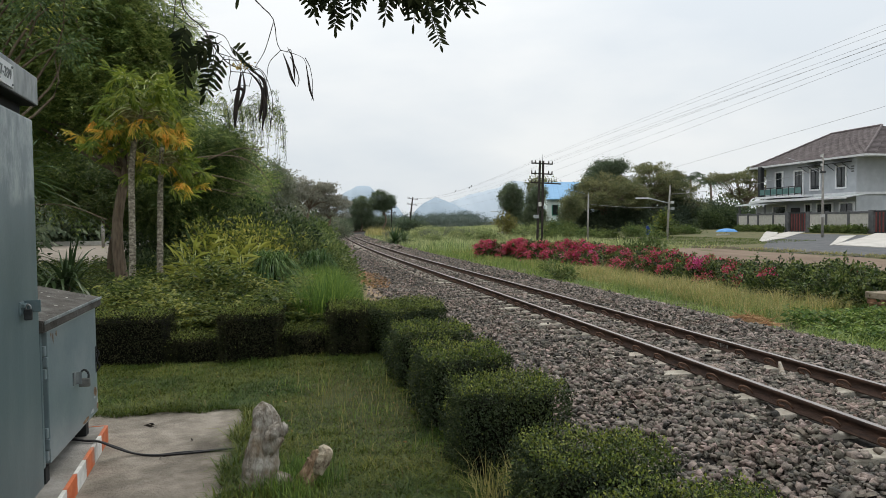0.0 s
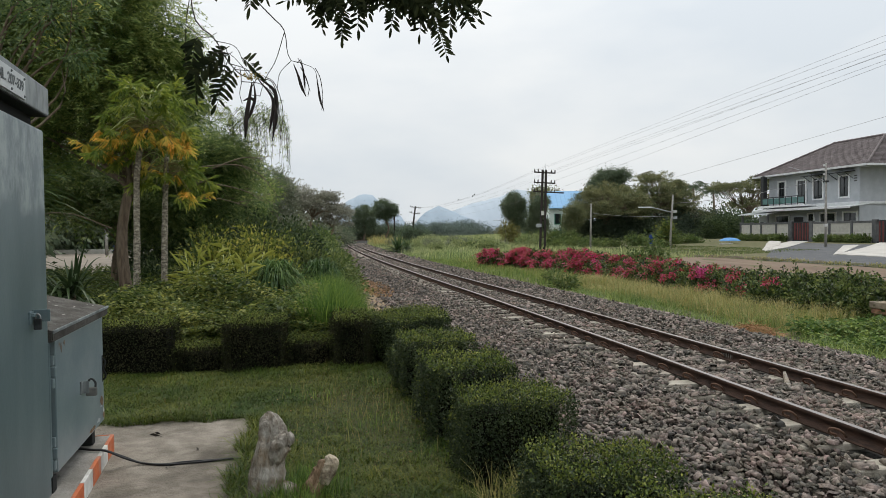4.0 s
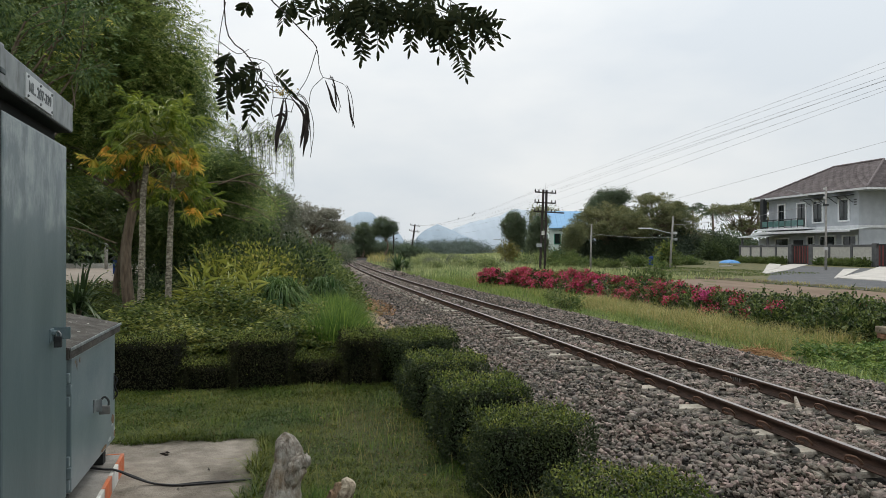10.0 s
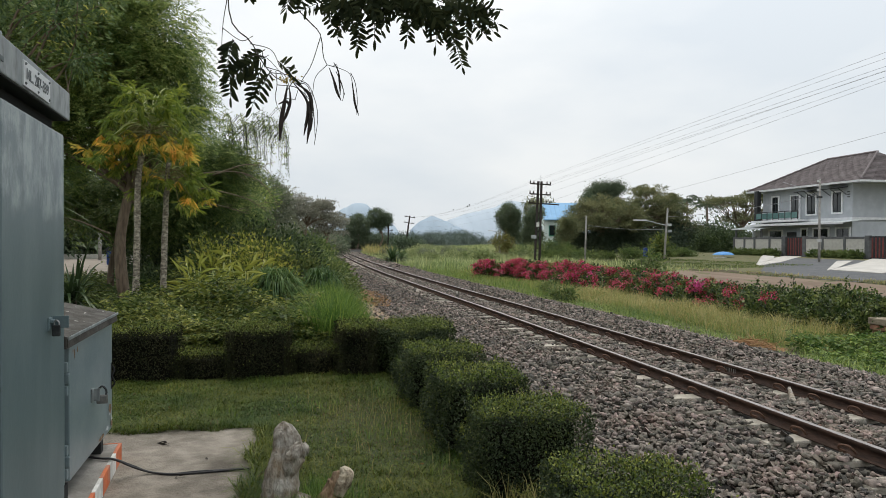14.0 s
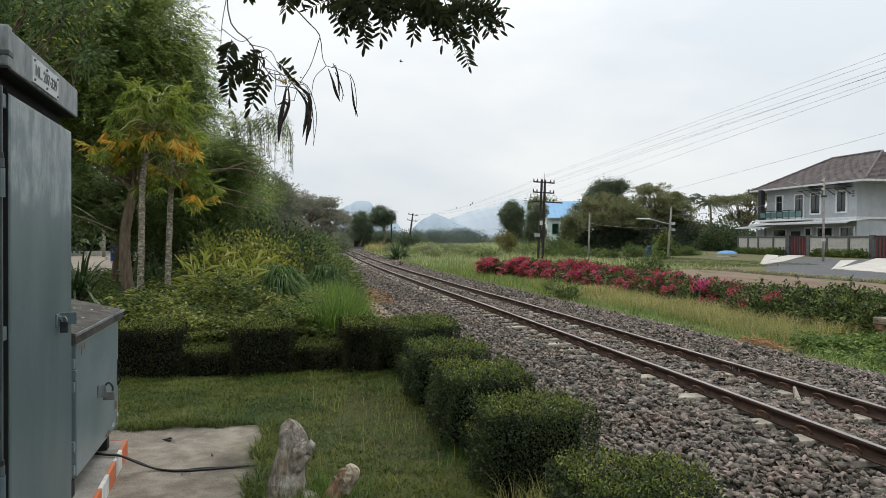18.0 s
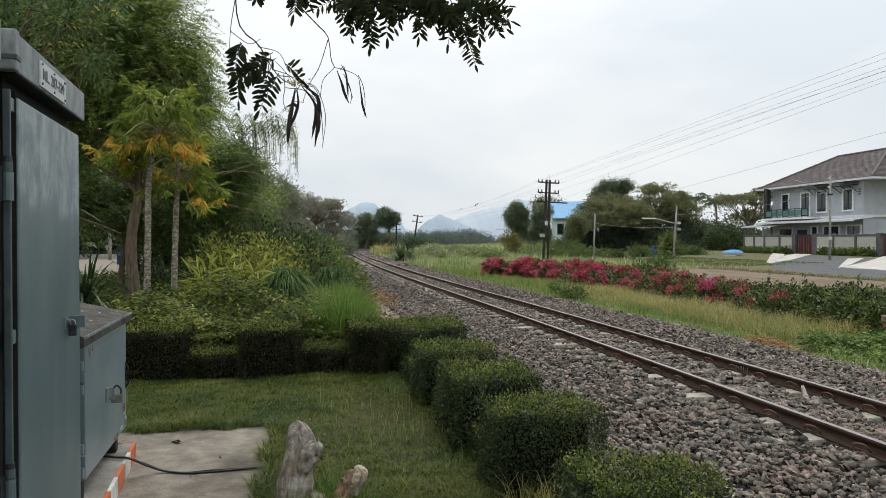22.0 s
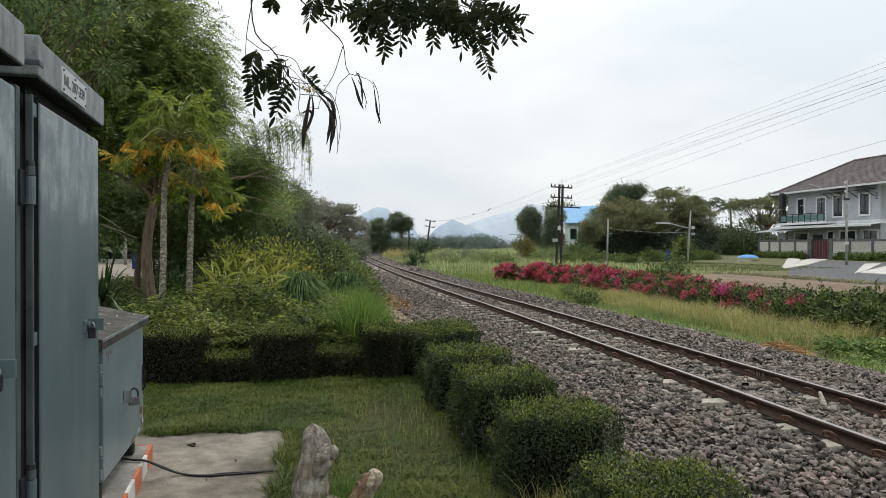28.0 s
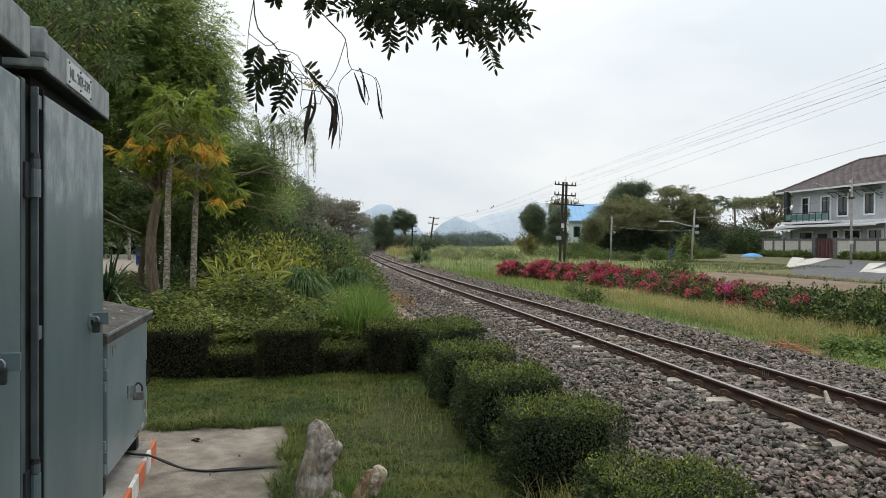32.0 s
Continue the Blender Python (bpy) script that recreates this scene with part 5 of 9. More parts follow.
for k, (x, z, w, h) in enumerate([(0.72, 0.955, 0.02, 0.07), (0.78, 0.97, 0.03, 0.035), (0.68, 0.975, 0.02, 0.03), (1.56, 0.33, 0.10, 0.03), (1.65, 0.44, 0.10, 0.07), (1.38, 0.315, 0.16, 0.03), (1.69, 0.36, 0.05, 0.05), (1.69, 0.335, 0.06, 0.05), (1.62, 0.41, 0.06, 0.02)]):
    bm = bmesh.new()
    r = random.Random(k)
    vs = [bm.verts.new((x + w * math.cos(a) * r.uniform(0.5, 1.0) * 0.6, -0.0132 - 0.0006 * k, z + h * math.sin(a) * r.uniform(0.5, 1.0) * 0.6)) for a in np.linspace(0, 5.7, 10)]
    bm.faces.new(vs)
    part("paint_chip", bm, M_plate if k in (3, 6, 8) else M_drift2, box, "pale flaked paint" if k in (3, 6, 8) else "rusty chip in the paint")
rg = np.random.default_rng(301)
for x, y, n in ((-1.0, 5.47, 4), (-0.62, 5.0, 1), (-0.8, 4.7, 2)):
    for k in range(n):
        V, F = leaf_np(np.array([[x, y, 0.096]]) + rg.normal(size=(1, 3)) * [0.02, 0.015, 0.001], np.column_stack([rg.normal(size=1), rg.normal(size=1), [0.15]]), rg.uniform(0.04, 0.07), 0.018, rg)
        put("dead_leaf", mesh_np("dead_leaf", V, F, M_twig), None, "dry curled leaf on the concrete pad", category="leaf", group="dead leaves")


# ---- trees and plants ----
def limb(rng, a, b, r0, r1, sag=0.15, n=7):
    a, b = np.asarray(a, float), np.asarray(b, float)
    mid = (a + b) / 2 + rng.normal(size=3) * np.linalg.norm(b - a) * 0.10 + [0, 0, np.linalg.norm(b - a) * sag]
    return tube_np(bend([a, mid, b], n), np.linspace(r0, r1, n), 6)


def tree(name, label, base, trunk_top, r, blobs, mt, clumps, per, spread, L, W, seed, bark=None, droop=0.3, shell=0.5, flat=1.0, limbs=None, outward=1.0, category="tree", group=""):
    """A tapered trunk, limbs that reach into the masses of the crown, and leaves in clumps."""
    rng = np.random.default_rng(seed)
    root = thing(name, pose(*base), label, category, group)
    base, top = np.zeros(3), np.asarray(trunk_top, float)
    mid = (base + top) / 2 + rng.normal(size=3) * r * 1.2 * [1, 1, 0]
    V, F = tube_np(bend([base - [0, 0, 0.2], base + [0, 0, 0.05 * top[2]], mid, top], 14), np.interp(np.linspace(0, 1, 14), [0, 0.12, 1], [r * 1.5, r, r * 0.55]), 10)
    put("trunk", mesh_np("trunk", V, F, bark or M_bark, True), root)
    pieces = []
    for b in blobs:
        c, rad = np.array(b[:3]), np.array(b[3:])
        for _ in range(limbs or 3):
            start = top * rng.uniform(0.72, 1.0)
            pieces.append(limb(rng, start, c + rng.normal(size=3) * rad * 0.5, r * 0.26, r * 0.04))
    if pieces:
        tagged(put("branchwork", mesh_np("branchwork", *gather(pieces), bark or M_bark, True), root), kind="stuff")
    tagged(put("crown", mesh_np("crown", *crown_np(rng, blobs, clumps, per, spread, L, W, droop, shell, flat, outward), mt), root), kind="stuff")
    return root


def bush(name, label, base, blobs, mt, clumps, per, spread, L, W, seed, category="bush", group="", shell=0.3, droop=0.1, extra=None):
    rng = np.random.default_rng(seed)
    root = thing(name, pose(*base), label, category, group)
    pieces = []
    for b in blobs:
        for _ in range(5):
            c = np.array(b[:3]) + rng.normal(size=3) * np.array(b[3:]) * 0.45
            pieces.append(limb(rng, [c[0] * 0.6, c[1] * 0.6, -0.1], c, 0.012, 0.004))
    tagged(put("branchwork", mesh_np("branchwork", *gather(pieces), M_twig, True), root), kind="stuff")
    tagged(put("foliage", mesh_np("foliage", *crown_np(rng, blobs, clumps, per, spread, L, W, droop, shell), mt), root), kind="stuff")
    if extra:
        emat, eclumps, eper, espread, eL, eW, top, elabel = extra
        V, F = crown_np(rng, blobs, eclumps, eper, espread, eL, eW, 0.0, 0.8)
        tagged(put("blossom", mesh_np("blossom", V, F, emat), root, elabel), kind="stuff")
    return root


# broad trees over the garden, with fine drooping leaves
def feather_tree(label, base, height, r, blobs, seed, fronds, mt, ln=0.42, L=0.085, W=0.022, group="garden trees", top=(0.2, 0.1), pairs=7, dense=160, pale=None):
    rng = np.random.default_rng(seed)
    inner = [(x, y + 0.25 * ry, z, rx * 0.72, ry * 0.6, rz * 0.72) for x, y, z, rx, ry, rz in blobs]
    root = tree("tree", label, base, (top[0], top[1], height), r, inner, M_shrub, dense, 18, 0.24, 0.15, 0.05, seed, droop=0.5, shell=0.1, limbs=5, group=group)
    tagged(put("feathery_foliage", mesh_np("feathery_foliage", *frond_np(rng, blobs, int(fronds * 0.62), ln, L, W, 0.35, pairs), mt), root), kind="stuff")
    tagged(put("pale_foliage", mesh_np("pale_foliage", *frond_np(rng, blobs, int(fronds * 0.38), ln * 1.15, L * 1.1, W * 1.2, 0.7, pairs), pale or M_feather2), root), kind="stuff")
    return root


feather_tree("broad garden tree with feathery green leaves", (-3.67, 15.4, 0.0), 3.2, 0.148,
             [(-0.6, 0.5, 4.5, 1.9, 1.8, 1.1), (-0.4, 0.3, 5.7, 1.6, 1.7, 1.1), (-2.3, 0.3, 5.4, 1.8, 1.7, 1.4), (-1.2, 0.6, 7.3, 1.8, 1.8, 1.2), (0.3, 0.2, 3.6, 1.1, 1.0, 0.5), (-1.8, 0.2, 3.4, 1.2, 1.0, 0.5), (0.0, 0.4, 6.9, 0.85, 1.0, 0.7), (-0.6, 0.1, 8.3, 1.4, 1.5, 0.7), (0.2, -0.3, 4.9, 1.1, 0.9, 0.9), (0.05, 0.0, 6.0, 0.85, 1.0, 0.7), (0.6, 0.1, 5.1, 0.75, 0.9, 0.6), (0.65, 0.2, 4.35, 0.75, 0.9, 0.55), (0.6, 0.1, 5.8, 0.6, 0.8, 0.6)], 41, 14500, M_feather, 0.46, 0.075, 0.021, pairs=9, dense=240)
feather_tree("tall garden tree with dense feathery leaves", (-8.0, 16.8, 0.0), 3.0, 0.20,
             [(0.0, 0, 4.4, 2.1, 1.8, 1.3), (1.6, -0.6, 5.9, 1.9, 1.8, 1.4), (-1.2, 0, 6.6, 2.2, 1.8, 1.6), (1.2, -0.5, 8.3, 2.0, 1.8, 1.3), (0.6, -1.0, 3.0, 1.6, 1.3, 0.7), (2.9, -0.8, 4.3, 1.2, 1.2, 0.8)], 42, 8000, M_feather, 0.5, 0.10, 0.028, dense=240)
feather_tree("arching garden tree with drooping pale green sprays", (-3.4, 21.0, 0.0), 2.6, 0.14,
             [(0.3, 0.0, 3.5, 1.4, 1.6, 0.9), (1.0, -0.4, 3.9, 0.7, 1.0, 0.4), (-0.6, 0.5, 4.6, 1.4, 1.5, 0.8), (0.6, 0.2, 2.7, 1.0, 1.2, 0.5)], 43, 5600, M_greenfeather, 0.44, 0.075, 0.020, pairs=8, pale=M_feather)
feather_tree("leafy tree behind the garden path", (-3.2, 27.5, 0.0), 2.2, 0.15,
             [(-1.2, 0, 3.0, 1.7, 1.7, 1.1), (0.3, 0, 2.3, 1.2, 1.5, 0.8), (-0.7, 0, 3.9, 1.2, 1.5, 0.7), (0.4, 0, 1.2, 1.6, 1.5, 0.8)], 44, 5000, M_greenfeather, 0.6, 0.12, 0.032, pale=M_shrub)
feather_tree("dark leafy tree beyond the garden", (-12.5, 27.0, 0.0), 3.2, 0.25,
             [(0, 0, 4.5, 3.2, 2.6, 1.6), (3.0, 0, 6.0, 2.6, 2.6, 1.9), (-1, 0, 8.0, 3.4, 2.6, 2.0), (3.0, 0, 9.0, 2.8, 2.6, 1.6), (5.0, 0, 3.4, 2.0, 1.8, 1.0)], 45, 4500, M_feather, 0.8, 0.16, 0.045)
feather_tree("low spreading tree behind the papayas", (-5.2, 20.2, 0.0), 1.8, 0.11,
             [(0, 0, 2.6, 1.7, 1.4, 0.8), (1.5, 0, 2.2, 1.2, 1.2, 0.7), (-1.4, 0, 3.1, 1.2, 1.2, 0.7)], 47, 4500, M_greenfeather, 0.45, 0.09, 0.025, pale=M_shrub)

# a broad-leaved tree whose crown reaches over the cabinets' far end
broad = tree("tree", "broad-leaved tree with grey-green and lime leaves", (-4.7, 11.3, 0.0), (0.2, 0.0, 3.6), 0.10, [(1.0, 0, 4.75, 0.75, 0.6, 0.32), (0.2, 0, 5.2, 0.8, 0.6, 0.35), (0.35, -0.2, 4.3, 0.6, 0.5, 0.28), (1.55, 0, 5.15, 0.5, 0.5, 0.24), (1.35, 0.1, 4.25, 0.4, 0.4, 0.22)], M_broad, 130, 26, 0.12, 0.085, 0.032, 48, droop=0.4, shell=0.3, group="garden trees")
rg = np.random.default_rng(49)
for c, m in (((1.32, -0.3, 4.66), 34), ((1.12, -0.3, 4.36), 26), ((1.62, -0.2, 4.9), 18)):
    q = np.array(c) + rg.normal(size=(m, 3)) * [0.13, 0.06, 0.06]
    tagged(put("lime_sprig", mesh_np("lime_sprig", *leaf_np(q, rg.normal(size=(m, 3)) * [1, 0.5, 0.4] + [0.6, -0.2, -0.3], rg.uniform(0.06, 0.12, m), 0.032, rg, 0.15, 0.2, up=np.array([0, -0.5, 1.0]) + rg.normal(size=(m, 3)) * 0.4), M_ginger), broad, "sprig of lime-green leaves"), kind="stuff")

# hanging sprays at the edge of the arching tree
rg = np.random.default_rng(46)
pieces, sprays = [], []
for i in range(85):
    x0, y0 = rg.uniform(-2.3, -0.62), 20.6 + rg.normal(0, 0.5)
    z0 = 4.85 - 0.10 * max(0, x0 + 1.0) ** 2 + rg.normal(0, 0.18)
    ln = rg.uniform(0.5, 1.35)
    pts = bend([(x0 - 0.25, y0, z0 - 0.25), (x0, y0, z0 + 0.02), (x0 + 0.10, y0, z0 - 0.25), (x0 + 0.14, y0, z0 - ln)], 9)
    pieces.append(tube_np(pts, np.linspace(0.006, 0.003, 9), 4))
    q = pts[rg.integers(2, 9, 40)] + rg.normal(size=(40, 3)) * 0.035
    sprays.append(leaf_np(q, rg.normal(size=(40, 3)) * 0.6 + [0, 0, -0.8], rg.uniform(0.04, 0.11, 40), 0.018, rg))
root = thing("drooping_branch", pose(0, 0, 0), "fine drooping sprays of the arching tree against the sky", "branch")
tagged(put("branchwork", mesh_np("branchwork", *gather(pieces), M_twig, True), root), kind="stuff")
tagged(put("foliage", mesh_np("foliage", *gather(sprays), M_feather), root), kind="stuff")
arch = thing("arching_branch", pose(0, 0, 0), "thin bare brown branches arching out of the garden trees", "branch")
rg = np.random.default_rng(58)
for pts in ([(-2.9, 15.0, 2.75), (-2.1, 15.0, 2.93), (-1.4, 15.0, 2.97), (-0.95, 15.0, 2.76), (-0.6, 15.0, 2.3)], [(-2.9, 15.1, 2.62), (-2.06, 15.1, 2.62), (-1.29, 15.1, 2.45), (-0.84, 15.1, 2.18)], [(-2.6, 14.9, 2.2), (-1.9, 15.0, 2.3), (-1.2, 15.0, 2.12)],
            [(-1.9, 15.0, 2.9), (-1.3, 15.0, 3.12), (-0.85, 15.0, 3.1)], [(-3.8, 14.8, 1.7), (-4.6, 14.7, 2.0), (-5.6, 14.6, 1.9)]):
    line = bend(pts, 20)
    br = tube("branch", line, np.linspace(0.019, 0.005, 20), M_palebark, arch, sides=6)
    for k in range(7):
        a = line[rg.integers(6, 19)]
        d = np.array([rg.uniform(0.1, 0.4), rg.normal(0, 0.1), rg.uniform(-0.4, 0.16)])
        tube("twig", bend([a, a + d * 0.5 + [0, 0, 0.03], a + d], 6), np.linspace(0.006, 0.002, 6), M_palebark, br, sides=4)


def papaya(base, height, seed, label, lean, rings):
    """A scarred trunk and rings of long-stalked lobed leaves: (leaves, azimuth, spread, elevations, stalk lengths, share of golden ones)."""
    rng = np.random.default_rng(seed)
    root = thing("papaya_tree", pose(*base), label, "papaya tree", "papaya trees")
    V, F = tube_np(bend([(0, 0, -0.1), (0.03, 0, height * 0.4), (0.06, 0.02, height * 0.75), (lean, 0.02, height)], 20), np.linspace(0.060, 0.042, 20) * (1 + 0.06 * np.sin(np.arange(20) * 2.3)), 12)
    put("trunk", mesh_np("trunk", V, F, M_papbark, True), root)
    top = np.array([lean, 0.02, height])
    for count, mid, fan, (e0, e1), (l0, l1), golden in rings:
        for i in range(count):
            a, el, ln = mid + fan * rng.uniform(-1, 1), rng.uniform(e0, e1), rng.uniform(l0, l1)
            wilt = e1 < 0.4
            d = np.array([math.cos(a) * math.cos(el), math.sin(a) * math.cos(el), math.sin(el)])
            s = top + [0, 0, rng.uniform(-0.2, 0.1) if not wilt else rng.uniform(-0.32, -0.05)]
            e = s + d * ln - [0, 0, (0.22 if not wilt else 0.12) * ln]
            gold = rng.random() < golden
            lobes = 7
            la = np.linspace(-2.1, 2.1, lobes) + rng.normal(0, 0.2, lobes)
            hd = unit(np.array([d[0], d[1], 0.2]) + rng.normal(size=3) * 0.45)
            sd = unit(np.cross(hd, [0, 0, 1.0]) + rng.normal(size=3) * 0.35)
            drop = rng.uniform(0.0, 0.9) if not wilt else rng.uniform(0.3, 1.3)
            P = e + np.zeros((lobes, 3))
            D = unit(np.cos(la)[:, None] * hd + np.sin(la)[:, None] * sd - [0, 0, drop] + rng.normal(size=(lobes, 3)) * 0.25)
            R = (0.24 if gold else 0.27) * (1 - 0.3 * np.abs(la) / 2.1) * rng.uniform(0.6, 1.25, lobes)
            ups = unit(rng.normal(size=P.shape) * 0.5 + [0, -0.25, 1.0])
            pieces = [leaf_np(P, D, R, 0.04, rng, 0.2, 0.2, up=ups)]
            for q in (0.3, 0.5, 0.7):
                for sg in (-1, 1):
                    pieces.append(leaf_np(P + D * R[:, None] * q, unit(D + sg * rng.uniform(0.5, 1.1) * np.cross(D, ups)), R * rng.uniform(0.3, 0.6, lobes), 0.026, rng, 0.2, 0.25, up=ups))
            leaf = put("leaf", mesh_np("leaf", *gather(pieces), M_papyel if gold else M_papleaf), root, "withered golden leaf" if gold else "")
            tube("stalk", bend([s, s + d * ln * 0.5 + [0, 0, 0.08 if wilt else 0.10], e], 7), np.linspace(0.009, 0.005, 7) if wilt else np.linspace(0.010, 0.006, 7), M_stalk2 if wilt else M_stalk, leaf, sides=5)
    return root


papaya((-2.89, 12.8, 0.0), 3.62, 51, "papaya tree with a pale scarred trunk and yellowing lower leaves", 0.25,
       [(46, 0.0, 3.14, (-0.15, 1.1), (0.5, 0.88), 0.0), (5, 4.7, 1.4, (0.0, 0.5), (0.4, 0.7), 0.0), (26, 3.3, 0.7, (-0.40, -0.12), (0.3, 1.0), 0.72), (9, 3.2, 1.0, (-0.7, -0.4), (0.5, 1.1), 0.1), (17, -0.35, 0.6, (-0.45, -0.05), (0.25, 0.75), 0.85), (6, 4.6, 0.7, (-0.6, -0.3), (0.2, 0.5), 0.4)])
papaya((-2.54, 13.25, 0.0), 2.95, 52, "papaya tree with a slender scarred trunk and withered leaves", 0.10,
       [(12, 0.0, 3.14, (0.05, 0.5), (0.25, 0.6), 0.25), (26, -0.2, 1.5, (-0.65, 0.0), (0.3, 0.85), 0.1), (8, 3.0, 0.8, (-0.5, -0.2), (0.3, 0.6), 0.15)])


def spiky(base, height, n, ln, seed, label, mt=None, width=0.045, name="spiky_plant", spread=1.0, up=0.3, category="plant", droop=0.45):
    """Long arching blades from one crown."""
    rng = np.random.default_rng(seed)
    root = thing(name, pose(*base), label, category)
    if height > 0.3:
        tube("stem", bend([(0, 0, -0.1), (0.05, 0.03, height / 2), (0, 0, height)], 8), 0.05, M_bark, root)
    many = []
    for i in range(n):
        a, el = rng.uniform(0, 6.283), rng.uniform(-0.35, 1.35)
        l = ln * rng.uniform(0.6, 1.1)
        d = np.array([math.cos(a) * math.cos(el) * spread, math.sin(a) * math.cos(el) * spread, math.sin(el) + up])
        d /= np.linalg.norm(d)
        t = np.linspace(0, 1, 7)[:, None]
        c = np.array([0, 0, height]) + rng.normal(size=3) * [0.05, 0.05, 0.12 * min(1, height)] + d * l * t - np.array([0, 0, 1.0]) * l * droop * t**2.2 * math.cos(el)
        s = np.array([-math.sin(a), math.cos(a), 0]) * width * np.array([0.5, 0.9, 1, 0.95, 0.75, 0.45, 0.03])[:, None] / 2
        V = np.stack([c - s, c + [0, 0, -width * 0.15], c + s], 1).reshape(-1, 3)
        k = np.arange(6)[:, None] * 3
        many.append((V, np.concatenate([k + [0, 1, 4, 3], k + [1, 2, 5, 4]])))
    if n <= 120 and width < 0.09 and base[1] < 20:
        for V, F in many:
            put("leaf", mesh_np("leaf", V, F, mt or M_spike), root)
    else:
        tagged(put("foliage", mesh_np("foliage", *gather(many), mt or M_spike), root), kind="stuff")
    return root


spiky((-3.6, 9.9, 0.0), 2.1, 90, 1.0, 61, "spiky dracaena with long dark green blades")
spiky((-2.9, 9.6, 0.0), 0.82, 118, 0.78, 62, "low spiky plant with long arching dark blades", width=0.040, droop=0.7, up=-0.12, mt=M_darkspike)
spiky((-4.5, 11.5, 0.0), 1.2, 80, 1.1, 63, "spiky dracaena with long dark green blades")
spiky((-2.2, 15.0, 0.0), 0.7, 60, 0.9, 64, "spiky bromeliad with broad dark blades", width=0.08)


def fountain(base, n, radius, top, seed, label, width=0.023, mt=None):
    """A dome of thin blades that rise from one foot and fall over at the rim."""
    rng = np.random.default_rng(seed)
    root = thing("lemongrass", pose(*base), label, "grass clump", "lemongrass clumps")
    many, t = [], np.linspace(0, 1, 9)
    for i in range(n):
        a, f = rng.uniform(0, 6.283), rng.uniform(0.12, 1.0) ** 0.6
        R, Z = radius * f * rng.uniform(0.85, 1.12), top * (1.12 - 0.35 * f * f) * rng.uniform(0.8, 1.05)
        out = R * (0.15 * t + 0.85 * t**1.5)
        up = Z * np.sin(np.pi * (0.5 + 0.38 * f) * t)
        c = np.stack([math.cos(a) * out, math.sin(a) * out, up], -1) + rng.normal(size=3) * [0.07, 0.07, 0]
        b = a + rng.normal(0, 0.5)
        s = np.array([-math.sin(b), math.cos(b), 0]) * width * rng.uniform(0.7, 1.3) * np.array([0.7, 0.9, 1, 1, 0.95, 0.8, 0.6, 0.35, 0.03])[:, None] / 2
        k = np.arange(8)[:, None] * 2
        many.append((np.stack([c - s, c + s], 1).reshape(-1, 3), k + [0, 1, 3, 2]))
    tagged(put("foliage", mesh_np("foliage", *gather(many), mt or M_lemon), root), kind="stuff")


fountain((-0.56, 12.4, 0.18), 1000, 0.64, 0.86, 65, "round clump of lemongrass with blue-green blades")
fountain((0.22, 12.9, 0.25), 700, 0.5, 0.78, 66, "pale green clump of lemongrass beside the ballast")



def ginger(base, n, ln, seed):
    rng = np.random.default_rng(seed)
    root = thing("ginger_plant", pose(*base), "ginger clump with broad lime-green leaves", "plant", "ginger clumps")
    for i in range(n):
        a = rng.uniform(0, 6.283)
        lean = rng.uniform(0.05, 0.5)
        e = np.array([math.cos(a) * lean, math.sin(a) * lean, 1.0]) * ln * rng.uniform(0.7, 1.05)
        pts = bend([(0.1 * math.cos(a), 0.1 * math.sin(a), 0), e * 0.55, e], 8)
        tube("stem", pts, np.linspace(0.012, 0.005, 8), M_stalk, root, sides=5)
        for k in range(8):
            p = pts[2 + k % 6] + rng.normal(size=3) * 0.02
            b = a + (1 if k % 2 else -1) * 0.9 + rng.normal(0, 0.7)
            h = np.array([math.cos(b), math.sin(b), rng.uniform(0.1, 1.9)])
            put("leaf", mesh_np("leaf", *leaf_np(p[None], h[None], rng.uniform(0.3, 0.5), rng.uniform(0.036, 0.056), rng, 0.2, rng.uniform(0.05, 0.4), up=rng.normal(size=(1, 3)) * 0.6 + [0.1, -0.4, 1.0]), M_ginger), root)


ginger((-1.7, 11.7, 0.25), 9, 1.0, 71)
ginger((-1.05, 12.3, 0.25), 8, 1.05, 72)
ginger((-1.4, 12.0, 0.25), 5, 1.0, 73)

# tall grass between the garden and the ballast
rg = np.random.default_rng(75)
n = 7000
X, Y = rg.normal(0.25, 0.28, n), rg.uniform(8.75, 12.6, n)
X = X + (Y - 9) * 0.06
V, F = blade_np(np.stack([X, Y, land(X, Y)], -1), rg.uniform(0.5, 1.0, n) * np.exp(-((X - 0.3) / 0.7) ** 2), 0.014, rg.uniform(0.1, 0.7, n), rg)
stuff("tall_grass", V, F, M_gardengrass, "tall soft green grass behind the hedge", "grass")


